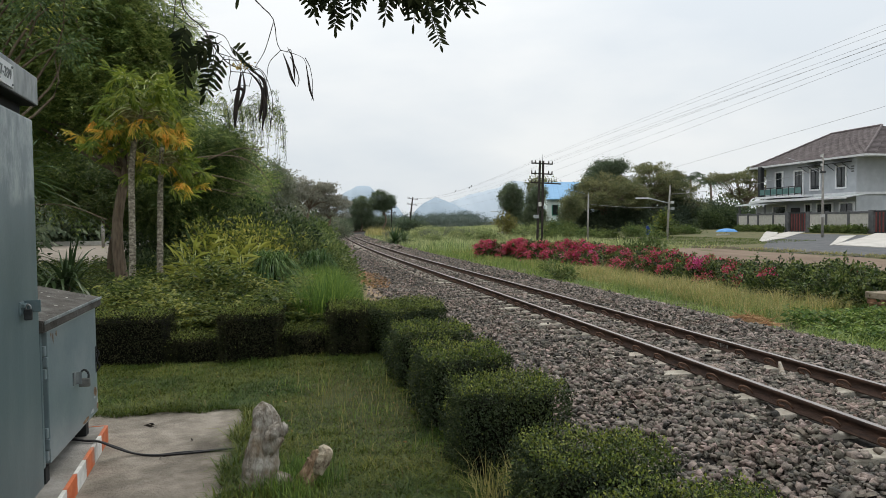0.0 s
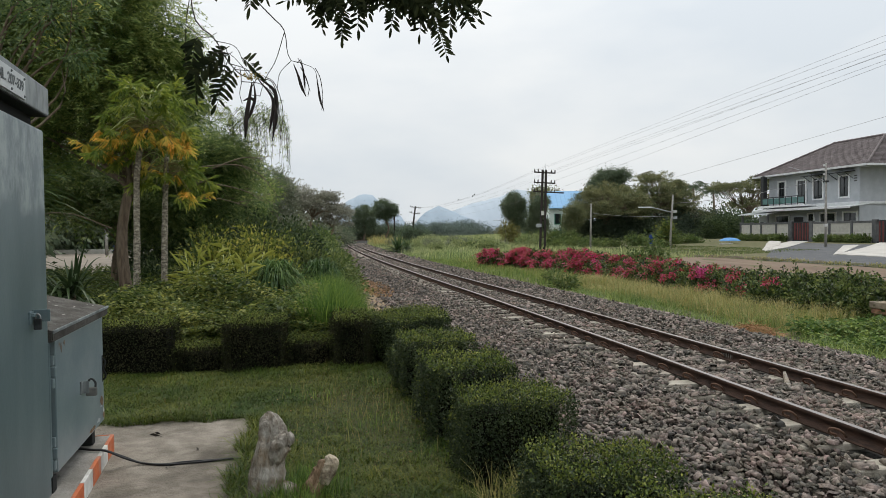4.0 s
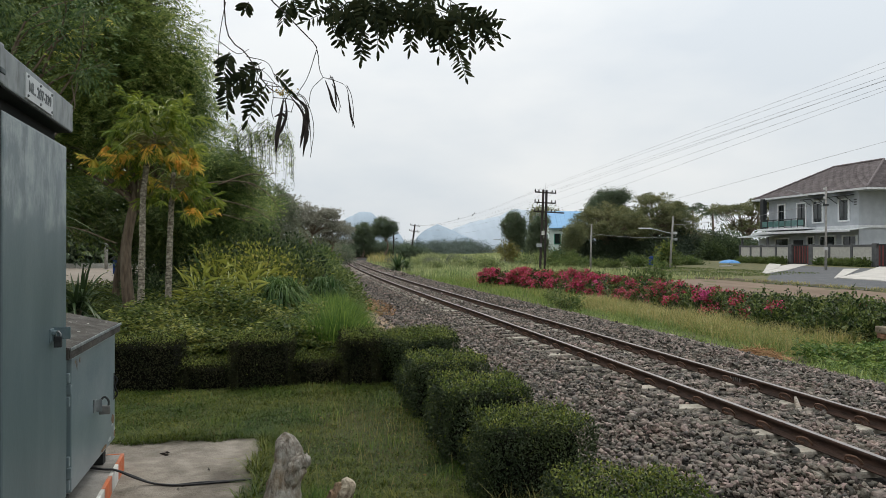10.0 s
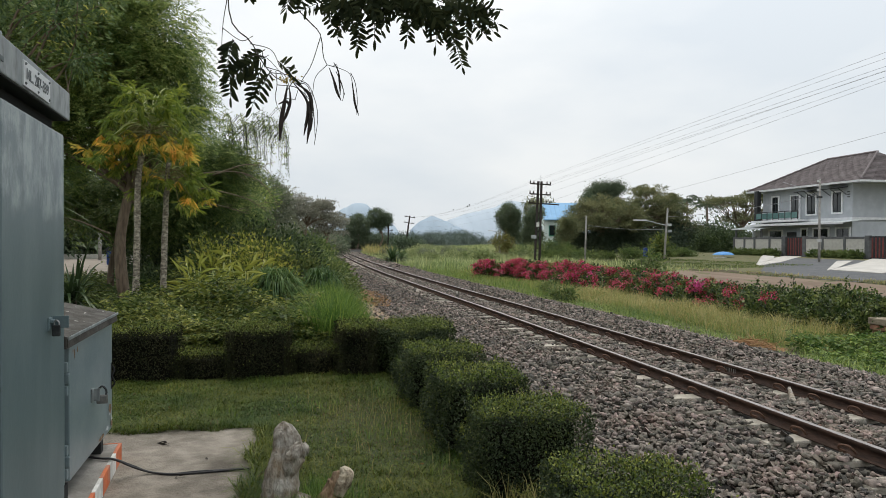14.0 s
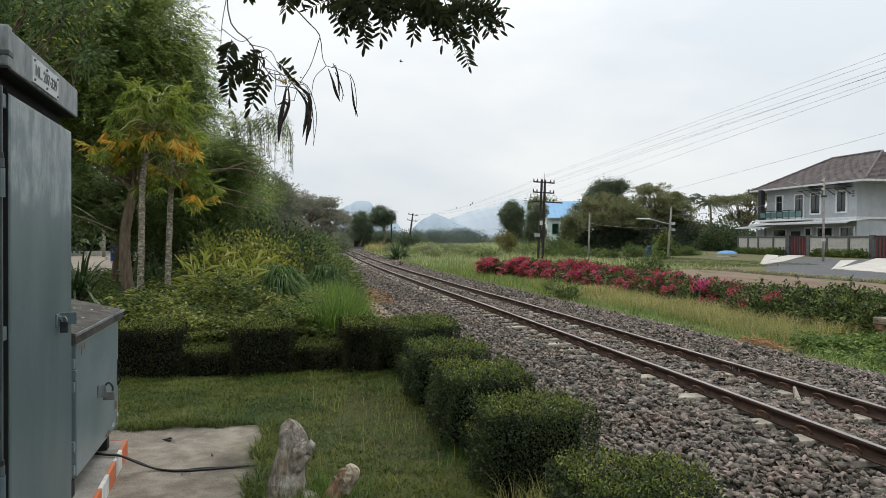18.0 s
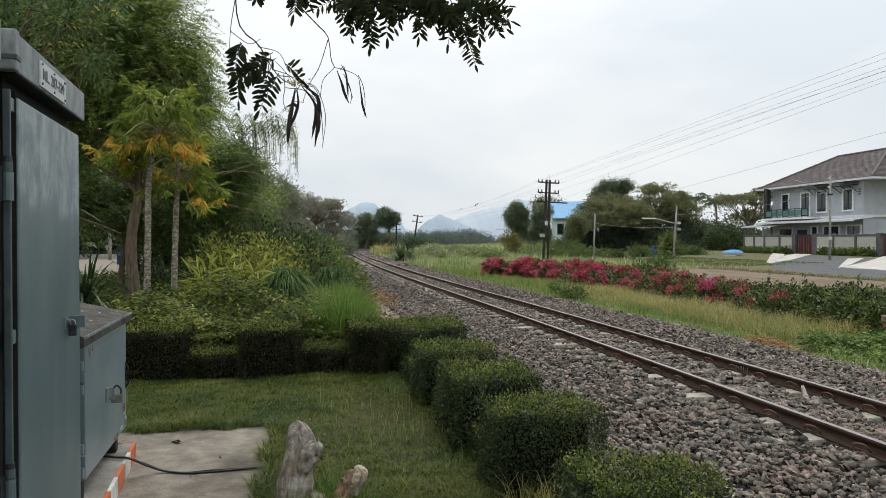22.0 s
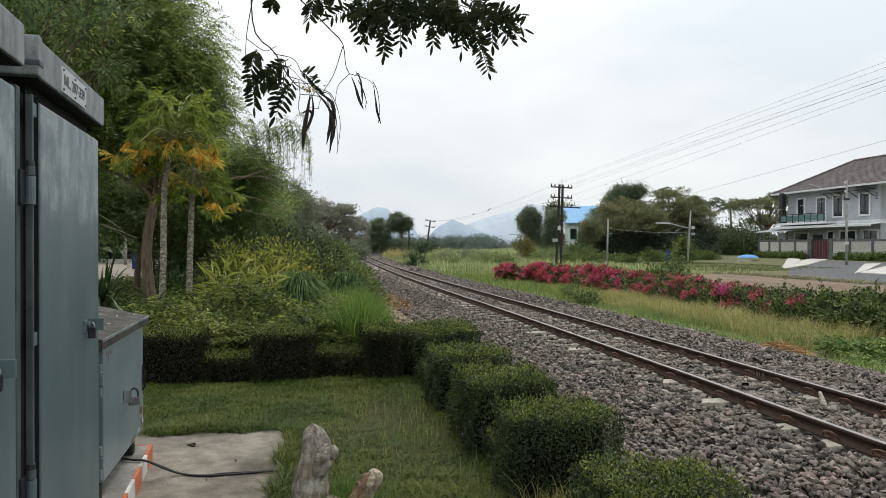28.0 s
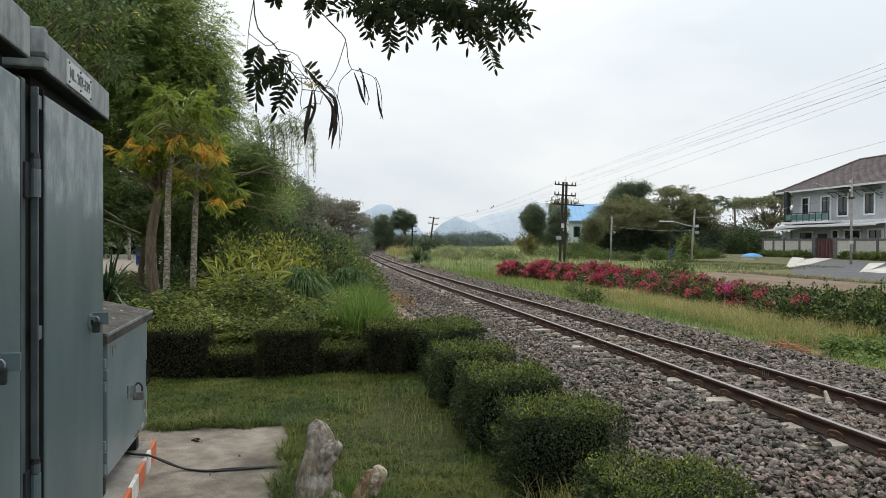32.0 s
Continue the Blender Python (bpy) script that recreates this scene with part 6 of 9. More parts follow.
def weeds(rng, n, x0, x1, y0, y1, h0, h1, L, W, edge=None):
    """Leafy stems of knee-high weeds."""
    X, Y = rng.uniform(x0, x1, n), rng.uniform(y0, y1, n)
    top = h0 + (h1 - h0) * (0.5 + 0.5 * np.sin(X * 2.3 + Y * 0.7) * np.cos(Y * 1.9 - X * 0.4)) * rng.uniform(0.75, 1.1, n)
    j = np.repeat(np.arange(n), 9)
    f = np.tile(np.linspace(0.25, 1.0, 9), n)
    off = rng.normal(size=(len(j), 2)) * 0.035
    P = np.stack([X[j] + off[:, 0] + 0.1 * f * np.sin(j), Y[j] + off[:, 1], land(X, Y)[j] + top[j] * f], -1)
    a = rng.uniform(0, 6.283, len(j))
    D = np.stack([np.cos(a), np.sin(a), rng.uniform(-0.35, 0.6, len(j))], -1)
    Ls = L * rng.uniform(0.6, 1.3, len(j))
    return leaf_np(P, D, Ls, Ls * W / L, rng, 0.2, 0.2, up=np.array([0.05, 0.0, 1.0]) + rng.normal(size=(len(j), 3)) * 0.42)


stuff("weeds", *gather([weeds(rg, 800, -2.0, 0.3, 8.66, 9.2, 0.3, 0.5, 0.08, 0.036), weeds(rg, 5200, -2.35, 0.1, 8.75, 10.6, 0.26, 0.84, 0.068, 0.029), weeds(rg, 500, -3.4, -2.35, 9.3, 10.6, 0.2, 0.4, 0.07, 0.03), weeds(rg, 3000, -2.7, 0.2, 10.6, 14.5, 0.35, 1.05, 0.09, 0.038), weeds(rg, 2000, -1.5, -0.75, 8.6, 9.0, 0.3, 0.5, 0.055, 0.032), weeds(rg, 1700, -0.25, 0.4, 8.6, 9.0, 0.3, 0.5, 0.055, 0.032)]), M_weed, "knee-high yellow-green weeds behind the hedge", "weeds")
stuff("undergrowth", *gather([weeds(rg, 2800, -7.5, -0.3, 9.0, 18, 0.3, 0.6, 0.09, 0.045), weeds(rg, 4200, -2.2, 1.0, 13.5, 30, 0.4, 1.0, 0.09, 0.04), weeds(rg, 2000, -2.0, 0.9, 28, 55, 0.5, 1.3, 0.15, 0.065)]),
      M_weed2, "dull green undergrowth along the garden edge", "undergrowth")
for i, (x, y, rx, rz, s, mt) in enumerate([(-1.0, 14.4, 0.8, 0.9, 81, M_weed3), (-0.2, 14.9, 0.55, 0.8, 82, M_ivy), (-1.9, 15.0, 0.9, 0.92, 83, M_weed3), (-0.8, 15.6, 0.8, 0.88, 98, M_weed3), (0.35, 16.5, 0.7, 0.5, 84, M_weed2), (-0.4, 18.5, 0.9, 0.55, 85, M_weed),
                                           (0.5, 20.0, 0.7, 0.5, 86, M_shrub), (-0.9, 22.5, 1.2, 0.75, 87, M_shrub), (0.4, 25.0, 0.8, 0.55, 88, M_shrub), (-0.4, 29.0, 1.2, 0.7, 89, M_shrub), (0.5, 33.0, 0.9, 0.6, 90, M_shrub),
                                           (-3.6, 17.8, 0.75, 0.52, 94, M_understorey), (-2.3, 18.4, 0.8, 0.9, 95, M_understorey), (-1.5, 20.5, 1.1, 1.15, 97, M_understorey), (-2.9, 21.5, 1.2, 1.25, 131, M_understorey), (-4.6, 22.0, 1.1, 1.1, 132, M_understorey), (-4.9, 13.2, 0.4, 0.8, 134, M_understorey), (-0.6, 23.5, 1.0, 1.0, 135, M_understorey), (-0.3, 38.0, 1.3, 0.8, 91, M_shrub), (0.3, 45.0, 1.1, 0.75, 92, M_shrub)]):
    bush("bush", "leafy green bush along the railway edge", (x, y, 0.0), [(0, 0, rz * 0.9, rx, rx, rz), (rx * 0.5, -0.2, rz * 0.6, rx * 0.7, rx * 0.7, rz * 0.6)], mt, 240, 20, 0.11, 0.085 if y < 19 else 0.12, 0.042 if y < 19 else 0.06, s, group="edge bushes")

# ---- overhanging branch with leaflets and pods, near the camera ----
def pinnate(rng, a, b, pairs, L, W, sag=0.05):
    """A compound leaf: a stalk from a to b with pairs of leaflets."""
    a, b = np.asarray(a, float), np.asarray(b, float)
    ln = np.linalg.norm(b - a)
    pts = bend([a, (a + b) / 2 + [0, 0, sag * ln], b], pairs + 2)
    d = unit(b - a)
    side = unit(np.cross(d, [0.1, 0.95, 0.25]) + rng.normal(size=3) * 0.25)
    P = np.repeat(pts[1:-1], 2, axis=0)
    sg = np.tile([1.0, -1.0], pairs)[:, None]
    D = unit(d * 0.55 + side * sg + rng.normal(size=P.shape) * 0.12 - [0, 0, 0.25])
    P, D = np.vstack([P, pts[-1:]]), np.vstack([D, d[None]])
    ls = L * rng.uniform(0.8, 1.15, len(P)) * np.concatenate([np.repeat(np.interp(np.linspace(0, 1, pairs), [0, 0.3, 1], [0.7, 1, 0.85]), 2), [0.9]])
    up = np.cross(d, side) + rng.normal(size=P.shape) * 0.35
    lo, hi = leaf_np(P, D, ls, ls * W / L, rng, 0.08, 0.1, up=up)
    # rounder leaflets: a second pair of points for each
    n = len(P)
    sv = unit(np.cross(D, up))
    nv = np.cross(sv, D)
    q = np.array([0.0, 0.25, 0.6, 0.88, 1.0])
    w = np.array([0.0, 0.85, 1.0, 0.6, 0.0])
    C = P[:, None] + D[:, None] * (ls[:, None] * q[None])[..., None]
    Lf = C + sv[:, None] * (ls[:, None] * W / L * w[None] / 2)[..., None] + nv[:, None] * 0.004
    Rt = C - sv[:, None] * (ls[:, None] * W / L * w[None] / 2)[..., None] + nv[:, None] * 0.004
    V = np.concatenate([C[:, :1], Lf[:, 1:4], C[:, 4:], Rt[:, 3:0:-1]], 1)
    V = V.reshape(-1, 3)
    k = np.arange(n)[:, None] * 8
    F = np.concatenate([k + [0, 1, 7], k + [3, 4, 5]], 0), np.concatenate([k + [1, 2, 6, 7], k + [2, 3, 5, 6]], 0)
    return (V, [F[1], F[0]]), tube_np(pts, np.linspace(0.0035, 0.0015, len(pts)), 4)


def spray(name, label, pivot, twigs, leaf_spots, seed, L=0.08, W=0.024):
    rng = np.random.default_rng(seed)
    root = thing(name, pose(*pivot), label, "branch", "overhanging branches")
    pv = np.array(pivot)
    pieces = [tube_np(bend(np.array(t[0]) - pv, 16), np.linspace(t[1] * 0.6, t[2] * 0.6, 16), 6) for t in twigs]
    for V, F in pieces:
        put("twig", mesh_np("twig", V, F, M_twig, True), root, "thin dark twig")
    for p, ang, ln in leaf_spots:
        a = np.array(p) - pv
        ang += rng.normal(0, 0.08)
        b = a + np.array([math.cos(ang), rng.normal(0, 0.35), math.sin(ang)]) * ln
        (v, s) = pinnate(rng, a, b, int(6 + 4 * rng.random()), L * rng.uniform(0.85, 1.15), W * rng.uniform(0.85, 1.1))
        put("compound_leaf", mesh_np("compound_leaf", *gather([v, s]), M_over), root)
    return root


rg = np.random.default_rng(95)
spots = []
for x in np.linspace(0.12, 1.12, 44):
    zt = 3.22 + rg.normal(0, 0.05) - 0.06 * (x > 1.0)
    spots.append(((x, 4.85 + rg.normal(0, 0.12), zt), -1.35 + rg.normal(0, 0.45) - 0.25 * (x < 0.5) + 0.35 * (x > 1.0), rg.uniform(0.16, 0.235)))
for x in np.linspace(0.18, 0.86, 20):
    spots.append(((x, 4.8 + rg.normal(0, 0.15), 3.33 + rg.normal(0, 0.06)), rg.uniform(-2.6, -0.5), rg.uniform(0.25, 0.36)))
for x in (0.92, 0.98, 1.03, 1.06):
    spots.append(((x, 4.76, 3.20 + 0.02 * rg.normal()), rg.uniform(-0.75, 0.35), rg.uniform(0.2, 0.3)))
branch_leafy = spray("leafy_branch", "overhanging branch with dark compound leaves against the sky", (0.5, 4.9, 3.9),
                     [([(0.5, 4.95, 3.9), (0.55, 4.9, 3.5), (0.8, 4.82, 3.26), (1.1, 4.77, 3.16)], 0.012, 0.004), ([(0.5, 4.95, 3.9), (0.4, 4.9, 3.5), (0.2, 4.9, 3.32), (0.0, 4.92, 3.28)], 0.012, 0.004),
                      ([(0.55, 4.9, 3.5), (0.75, 4.82, 3.33), (0.85, 4.8, 3.2)], 0.007, 0.003)], spots, 96)

spots = [((-0.317, 5.02, 2.803), -2.54, 0.26), ((-0.341, 5.05, 2.848), -2.61, 0.20), ((-0.297, 5.0, 2.699), -2.09, 0.28), ((-0.352, 5.04, 2.745), -2.09, 0.24), ((-0.556, 5.06, 2.91), -1.94, 0.18), ((-0.549, 5.07, 2.906), -1.83, 0.09),
         ((-0.578, 5.06, 2.748), -1.46, 0.21), ((-0.256, 5.0, 2.763), -0.87, 0.15), ((-0.381, 5.03, 2.78), -2.45, 0.25), ((-0.423, 5.0, 3.239), -2.18, 0.05), ((-0.161, 5.0, 3.282), -1.84, 0.17), ((-0.134, 5.0, 3.291), -1.23, 0.11)]
branch_pods = spray("pod_branch", "thin overhanging branch with compound leaves and hanging seed pods", (-0.5, 5.0, 3.9),
                    [([(-0.58, 5.06, 3.9), (-0.59, 5.06, 3.3), (-0.56, 5.06, 3.02), (-0.44, 5.04, 2.90), (-0.36, 5.02, 2.76), (-0.28, 5.01, 2.66), (-0.19, 5.0, 2.62)], 0.009, 0.005),
                     ([(-0.58, 5.06, 3.25), (-0.62, 5.06, 3.0), (-0.63, 5.06, 2.75)], 0.006, 0.003), ([(-0.44, 5.04, 2.80), (-0.34, 5.02, 2.79), (-0.25, 5.0, 2.70), (-0.2, 5.0, 2.62)], 0.004, 0.003),
                     ([(-0.4, 5.0, 3.9), (-0.35, 5.0, 3.38), (-0.18, 5.0, 3.18), (-0.05, 4.98, 3.04), (0.03, 4.97, 2.95), (0.05, 4.96, 2.8), (0.075, 4.95, 2.74)], 0.009, 0.004),
                     ([(0.075, 4.95, 2.74), (0.0, 4.96, 2.66), (-0.02, 4.96, 2.56), (-0.03, 4.96, 2.48)], 0.004, 0.003), ([(0.075, 4.95, 2.74), (0.16, 4.95, 2.72), (0.23, 4.94, 2.68), (0.25, 4.94, 2.58)], 0.004, 0.002)],
                    spots, 97, 0.088, 0.028)
for pts in ([(-0.30, 5.0, 2.68), (-0.15, 5.0, 2.66), (-0.07, 5.0, 2.55), (-0.06, 5.0, 2.40)], [(-0.26, 5.0, 2.60), (-0.12, 4.99, 2.58), (-0.02, 4.98, 2.46), (-0.03, 4.98, 2.30)], [(-0.33, 5.01, 2.72), (-0.22, 5.0, 2.68), (-0.18, 5.0, 2.60)],
            [(0.03, 4.97, 2.93), (-0.03, 4.97, 2.74), (-0.10, 4.98, 2.62), (-0.14, 4.99, 2.50)], [(-0.62, 5.06, 2.98), (-0.5, 5.05, 2.9), (-0.42, 5.03, 2.93)], [(-0.44, 5.04, 2.88), (-0.30, 5.02, 2.84), (-0.24, 5.0, 2.72)],
            [(-0.124, 4.99, 2.619), (-0.056, 4.99, 2.599), (-0.018, 4.99, 2.469), (-0.003, 4.99, 2.229)], [(-0.109, 4.99, 2.635), (-0.04, 4.99, 2.592), (0.013, 4.99, 2.412), (-0.01, 4.99, 2.198)], [(-0.154, 4.99, 2.626), (-0.207, 4.99, 2.532), (-0.192, 4.99, 2.509), (-0.132, 4.99, 2.504)], [(-0.097, 4.99, 2.601), (-0.041, 4.99, 2.507), (-0.056, 4.99, 2.39), (-0.079, 4.99, 2.328)], [(-0.267, 4.99, 2.691), (-0.259, 4.99, 2.595), (-0.271, 4.99, 2.518), (-0.256, 4.99, 2.45)], [(0.113, 4.99, 2.737), (0.14, 4.99, 2.754), (0.159, 4.99, 2.669), (0.198, 4.99, 2.546)], [(0.136, 4.99, 2.707), (0.174, 4.99, 2.631), (0.19, 4.99, 2.561), (0.182, 4.99, 2.506)], [(0.236, 4.99, 2.703), (0.268, 4.99, 2.634), (0.283, 4.99, 2.518), (0.275, 4.99, 2.416)]):
    tube("stem", bend(np.array(pts) - [-0.5, 5.0, 3.9], 12), np.linspace(0.003, 0.002, 12), M_twig, branch_pods, sides=5)
pods = [([(-0.19, 5.0, 2.60), (-0.21, 5.0, 2.48), (-0.23, 5.0, 2.36), (-0.24, 5.0, 2.22)], 0.016), ([(-0.18, 5.0, 2.60), (-0.17, 5.0, 2.5), (-0.19, 5.0, 2.42), (-0.22, 5.0, 2.34)], 0.011), ([(-0.15, 5.0, 2.62), (-0.06, 4.99, 2.5), (-0.055, 4.99, 2.4), (-0.08, 4.99, 2.26)], 0.012),
        ([(-0.14, 5.0, 2.62), (-0.04, 4.98, 2.54), (-0.035, 4.98, 2.4), (-0.06, 4.98, 2.2)], 0.014), ([(-0.03, 4.96, 2.55), (-0.045, 4.96, 2.45), (-0.03, 4.96, 2.36), (-0.045, 4.96, 2.26)], 0.011), ([(0.09, 4.95, 2.72), (0.12, 4.95, 2.64), (0.14, 4.95, 2.57), (0.17, 4.95, 2.5)], 0.010),
        ([(0.12, 4.95, 2.76), (0.15, 4.95, 2.7), (0.16, 4.95, 2.62), (0.165, 4.95, 2.54)], 0.007), ([(0.24, 4.94, 2.66), (0.255, 4.94, 2.55), (0.265, 4.94, 2.48), (0.29, 4.94, 2.40)], 0.008), ([(-0.25, 5.0, 2.47), (-0.2, 5.0, 2.49), (-0.17, 5.0, 2.46)], 0.011)]
for pts, r in pods:
    P = np.array(pts) - [-0.5, 5.0, 3.9]
    tube("seed_pod", bend(P, 14), r * np.interp(np.linspace(0, 1, 14), [0, 0.3, 0.5, 0.8, 1], [0.25, 0.7, 1.0, 0.95, 0.2]), M_pod, branch_pods, "dry brown seed pod darkened as a silhouette", 7)
rg = np.random.default_rng(98)
P = np.array([-0.19, 4.98, 2.63]) - [-0.5, 5.0, 3.9] + rg.normal(size=(60, 3)) * [0.035, 0.02, 0.015]
put("flower_cluster", mesh_np("flower_cluster", *leaf_np(P, rg.normal(size=(60, 3)), 0.02, 0.012, rg), M_bloom), branch_pods, "small yellowish flower remains")

# the tree that carries them, with its crown above the cabinets
shade = thing("tree", pose(-3.3, 3.6, 0.05), "broad tree whose limb hangs over the cabinets and lawn", "tree", "garden trees")
tube("trunk", bend([(0, 0, -0.2), (0.05, 0, 1.5), (-0.05, 0.1, 3.2), (0.3, 0.2, 4.6)], 16), np.linspace(0.24, 0.13, 16), M_bark, shade, sides=12)
tube("limb", bend([(0.0, 0.1, 3.4), (1.2, 0.9, 4.05), (2.75, 1.4, 3.92), (3.8, 1.32, 3.93), (4.6, 1.2, 4.2)], 20), np.linspace(0.09, 0.03, 20), M_bark, shade)
tube("limb", bend([(0.1, 0.1, 4.0), (-0.6, -1.0, 4.8), (-1.0, -2.0, 5.3)], 12), np.linspace(0.08, 0.03, 12), M_bark, shade)
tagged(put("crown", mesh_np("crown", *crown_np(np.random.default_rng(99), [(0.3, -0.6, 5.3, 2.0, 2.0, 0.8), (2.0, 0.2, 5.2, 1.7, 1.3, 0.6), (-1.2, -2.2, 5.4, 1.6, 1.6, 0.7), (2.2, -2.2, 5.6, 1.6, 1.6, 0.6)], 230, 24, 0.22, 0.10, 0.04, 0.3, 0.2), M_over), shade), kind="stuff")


# ---- verge and meadow grass beyond the track ----
rg = np.random.default_rng(101)


def field(n, x0, x1, y0, y1, h0, h1, w, power=1.0, lean=0.6):
    Y = y0 + (y1 - y0) * rg.random(n) ** power
    X = track_x(Y) + x0 + (x1 - x0) * rg.random(n)
    patch = 0.5 + 0.3 * np.sin(X * 1.1 + Y * 0.6) * np.cos(Y * 0.45 - X * 0.8) + 0.2 * np.sin(X * 5.3 + 2 * np.sin(Y * 2.1)) * np.sin(Y * 3.1 + X)
    k = (rg.random(n) < 0.35 + 0.65 * patch) & (((X - 7.82) / 0.55) ** 2 + ((Y - 11.2) / 0.95) ** 2 > 1)
    X, Y, patch = X[k], Y[k], patch[k]
    H = rg.uniform(h0, h1, len(X)) * (0.45 + 0.8 * patch) * np.where((Y < 11.9) & (X > 8.3), 0.4, 1.0)
    return blade_np(np.stack([X, Y, land(X, Y) - 0.01], -1), H, w * rg.uniform(0.7, 1.3, len(X)), rg.uniform(0.1, lean, len(X)), rg)


stuff("verge_grass", *gather([field(38000, 2.75, 6.6, 6.5, 22, 0.1, 0.36, 0.010, lean=1.7), field(20000, 2.7, 7.0, 22, 55, 0.15, 0.4, 0.016), field(5000, 2.7, 3.4, 5, 20, 0.05, 0.16, 0.009)]), M_tall, "green grass along the ballast", "grass")
stuff("ripe_grass", *gather([field(20000, 3.9, 6.5, 10.5, 24, 0.2, 0.6, 0.008, lean=1.7), field(2500, 4.6, 6.5, 8.0, 11, 0.2, 0.45, 0.008, lean=1.2), field(3500, 4.4, 6.6, 24, 45, 0.2, 0.42, 0.013)]), M_straw, "ripening yellow grass before the flowering hedge", "grass")
stuff("roadside_grass", *gather([field(13000, 19.2, 27.0, 39, 57, 0.04, 0.13, 0.03), field(2500, 18.2, 18.9, 12, 36, 0.05, 0.18, 0.02)]), M_weed2, "short dull grass beside the road and the driveways", "grass")
stuff("meadow_grass", *gather([field(26000, 2.7, 17, 42, 110, 0.25, 0.75, 0.05), field(9000, 3.0, 40, 100, 190, 0.4, 0.9, 0.12), field(5000, 8.2, 12.0, 10, 36, 0.10, 0.26, 0.02), field(6000, 8.2, 20.0, 36, 60, 0.15, 0.4, 0.025), field(5000, -8, -2.9, 50, 130, 0.3, 0.8, 0.06), field(9000, 11, 18, 38, 62, 0.12, 0.35, 0.02)]),
      M_meadow, "rough meadow grass reaching to the far trees", "grass")
Y = rg.uniform(8, 41, 2600)
X = 23.0 + rg.normal(0, 0.25, 2600) - np.clip(Y - 35, 0, 9) * 0.2
k = np.sin(Y * 2.1) + np.sin(Y * 5.3 + X) > 0.1
V, F = blade_np(np.stack([X[k], Y[k], land(X[k], Y[k]) + 0.05], -1), rg.uniform(0.05, 0.2, k.sum()), 0.02, rg.uniform(0.2, 1.2, k.sum()), rg)
stuff("bank_grass", V, F, M_straw, "dry grass tufts along the earth bank", "grass")
V, F = field(1500, 2.8, 6.2, 84, 108, 0.5, 1.9, 0.06, lean=0.8)
stuff("dry_reeds", V, F, M_straw, "tall dry tan reeds by the bend of the track", "reeds")
stuff("broadleaf_weeds", *gather([weeds(rg, 900, 8.35, 10.4, 7.6, 11.3, 0.12, 0.42, 0.085, 0.05), weeds(rg, 120, 7.9, 8.5, 7.6, 10.4, 0.04, 0.14, 0.07, 0.045)]), M_broadweed, "low broad-leaved green weeds by the ballast", "weeds")
V, F = field(5000, 3.3, 5.2, 6.0, 10.8, 0.08, 0.24, 0.008, lean=1.3)
stuff("creeping_weeds", V, F, M_tall, "low creeping green weeds by the ballast", "weeds")

for i, (x, y, h, r, s) in enumerate([(7.8, 21.0, 0.4, 0.42, 111)] + [(8.6, 24.5, 0.35, 0.4, 113)]):
    bush("bush", "small green shrub in the verge grass", (x, y, float(land(x, y))), [(0, 0, h * 0.7, r, r, h * 0.6)], M_shrub, 60, 14, 0.10, 0.10, 0.045, s, group="verge shrubs")
spiky((6.9, 59.0, -0.3), 0.25, 220, 2.0, 121, "spiky dark shrub beside the track", width=0.07, category="shrub", spread=1.3, up=0.1, droop=0.5)
spiky((8.0, 62.0, -0.3), 0.25, 140, 1.6, 122, "spiky dark shrub beside the track", width=0.07, category="shrub", spread=1.3, up=0.1, droop=0.5)
bush("bush", "low round dark bush in the meadow", (14.9, 108, 0.0), [(0, 0, 1.0, 2.6, 2.0, 1.0)], M_darktree, 200, 18, 0.3, 0.28, 0.14, 123)
bush("bush", "yellowing bush beside the pale house", (20.6, 74, 0.0), [(0, 0, 1.4, 1.1, 1.0, 1.0), (0.8, 0, 0.8, 0.9, 0.9, 0.8)], M_yshrub, 170, 16, 0.22, 0.17, 0.09, 124)

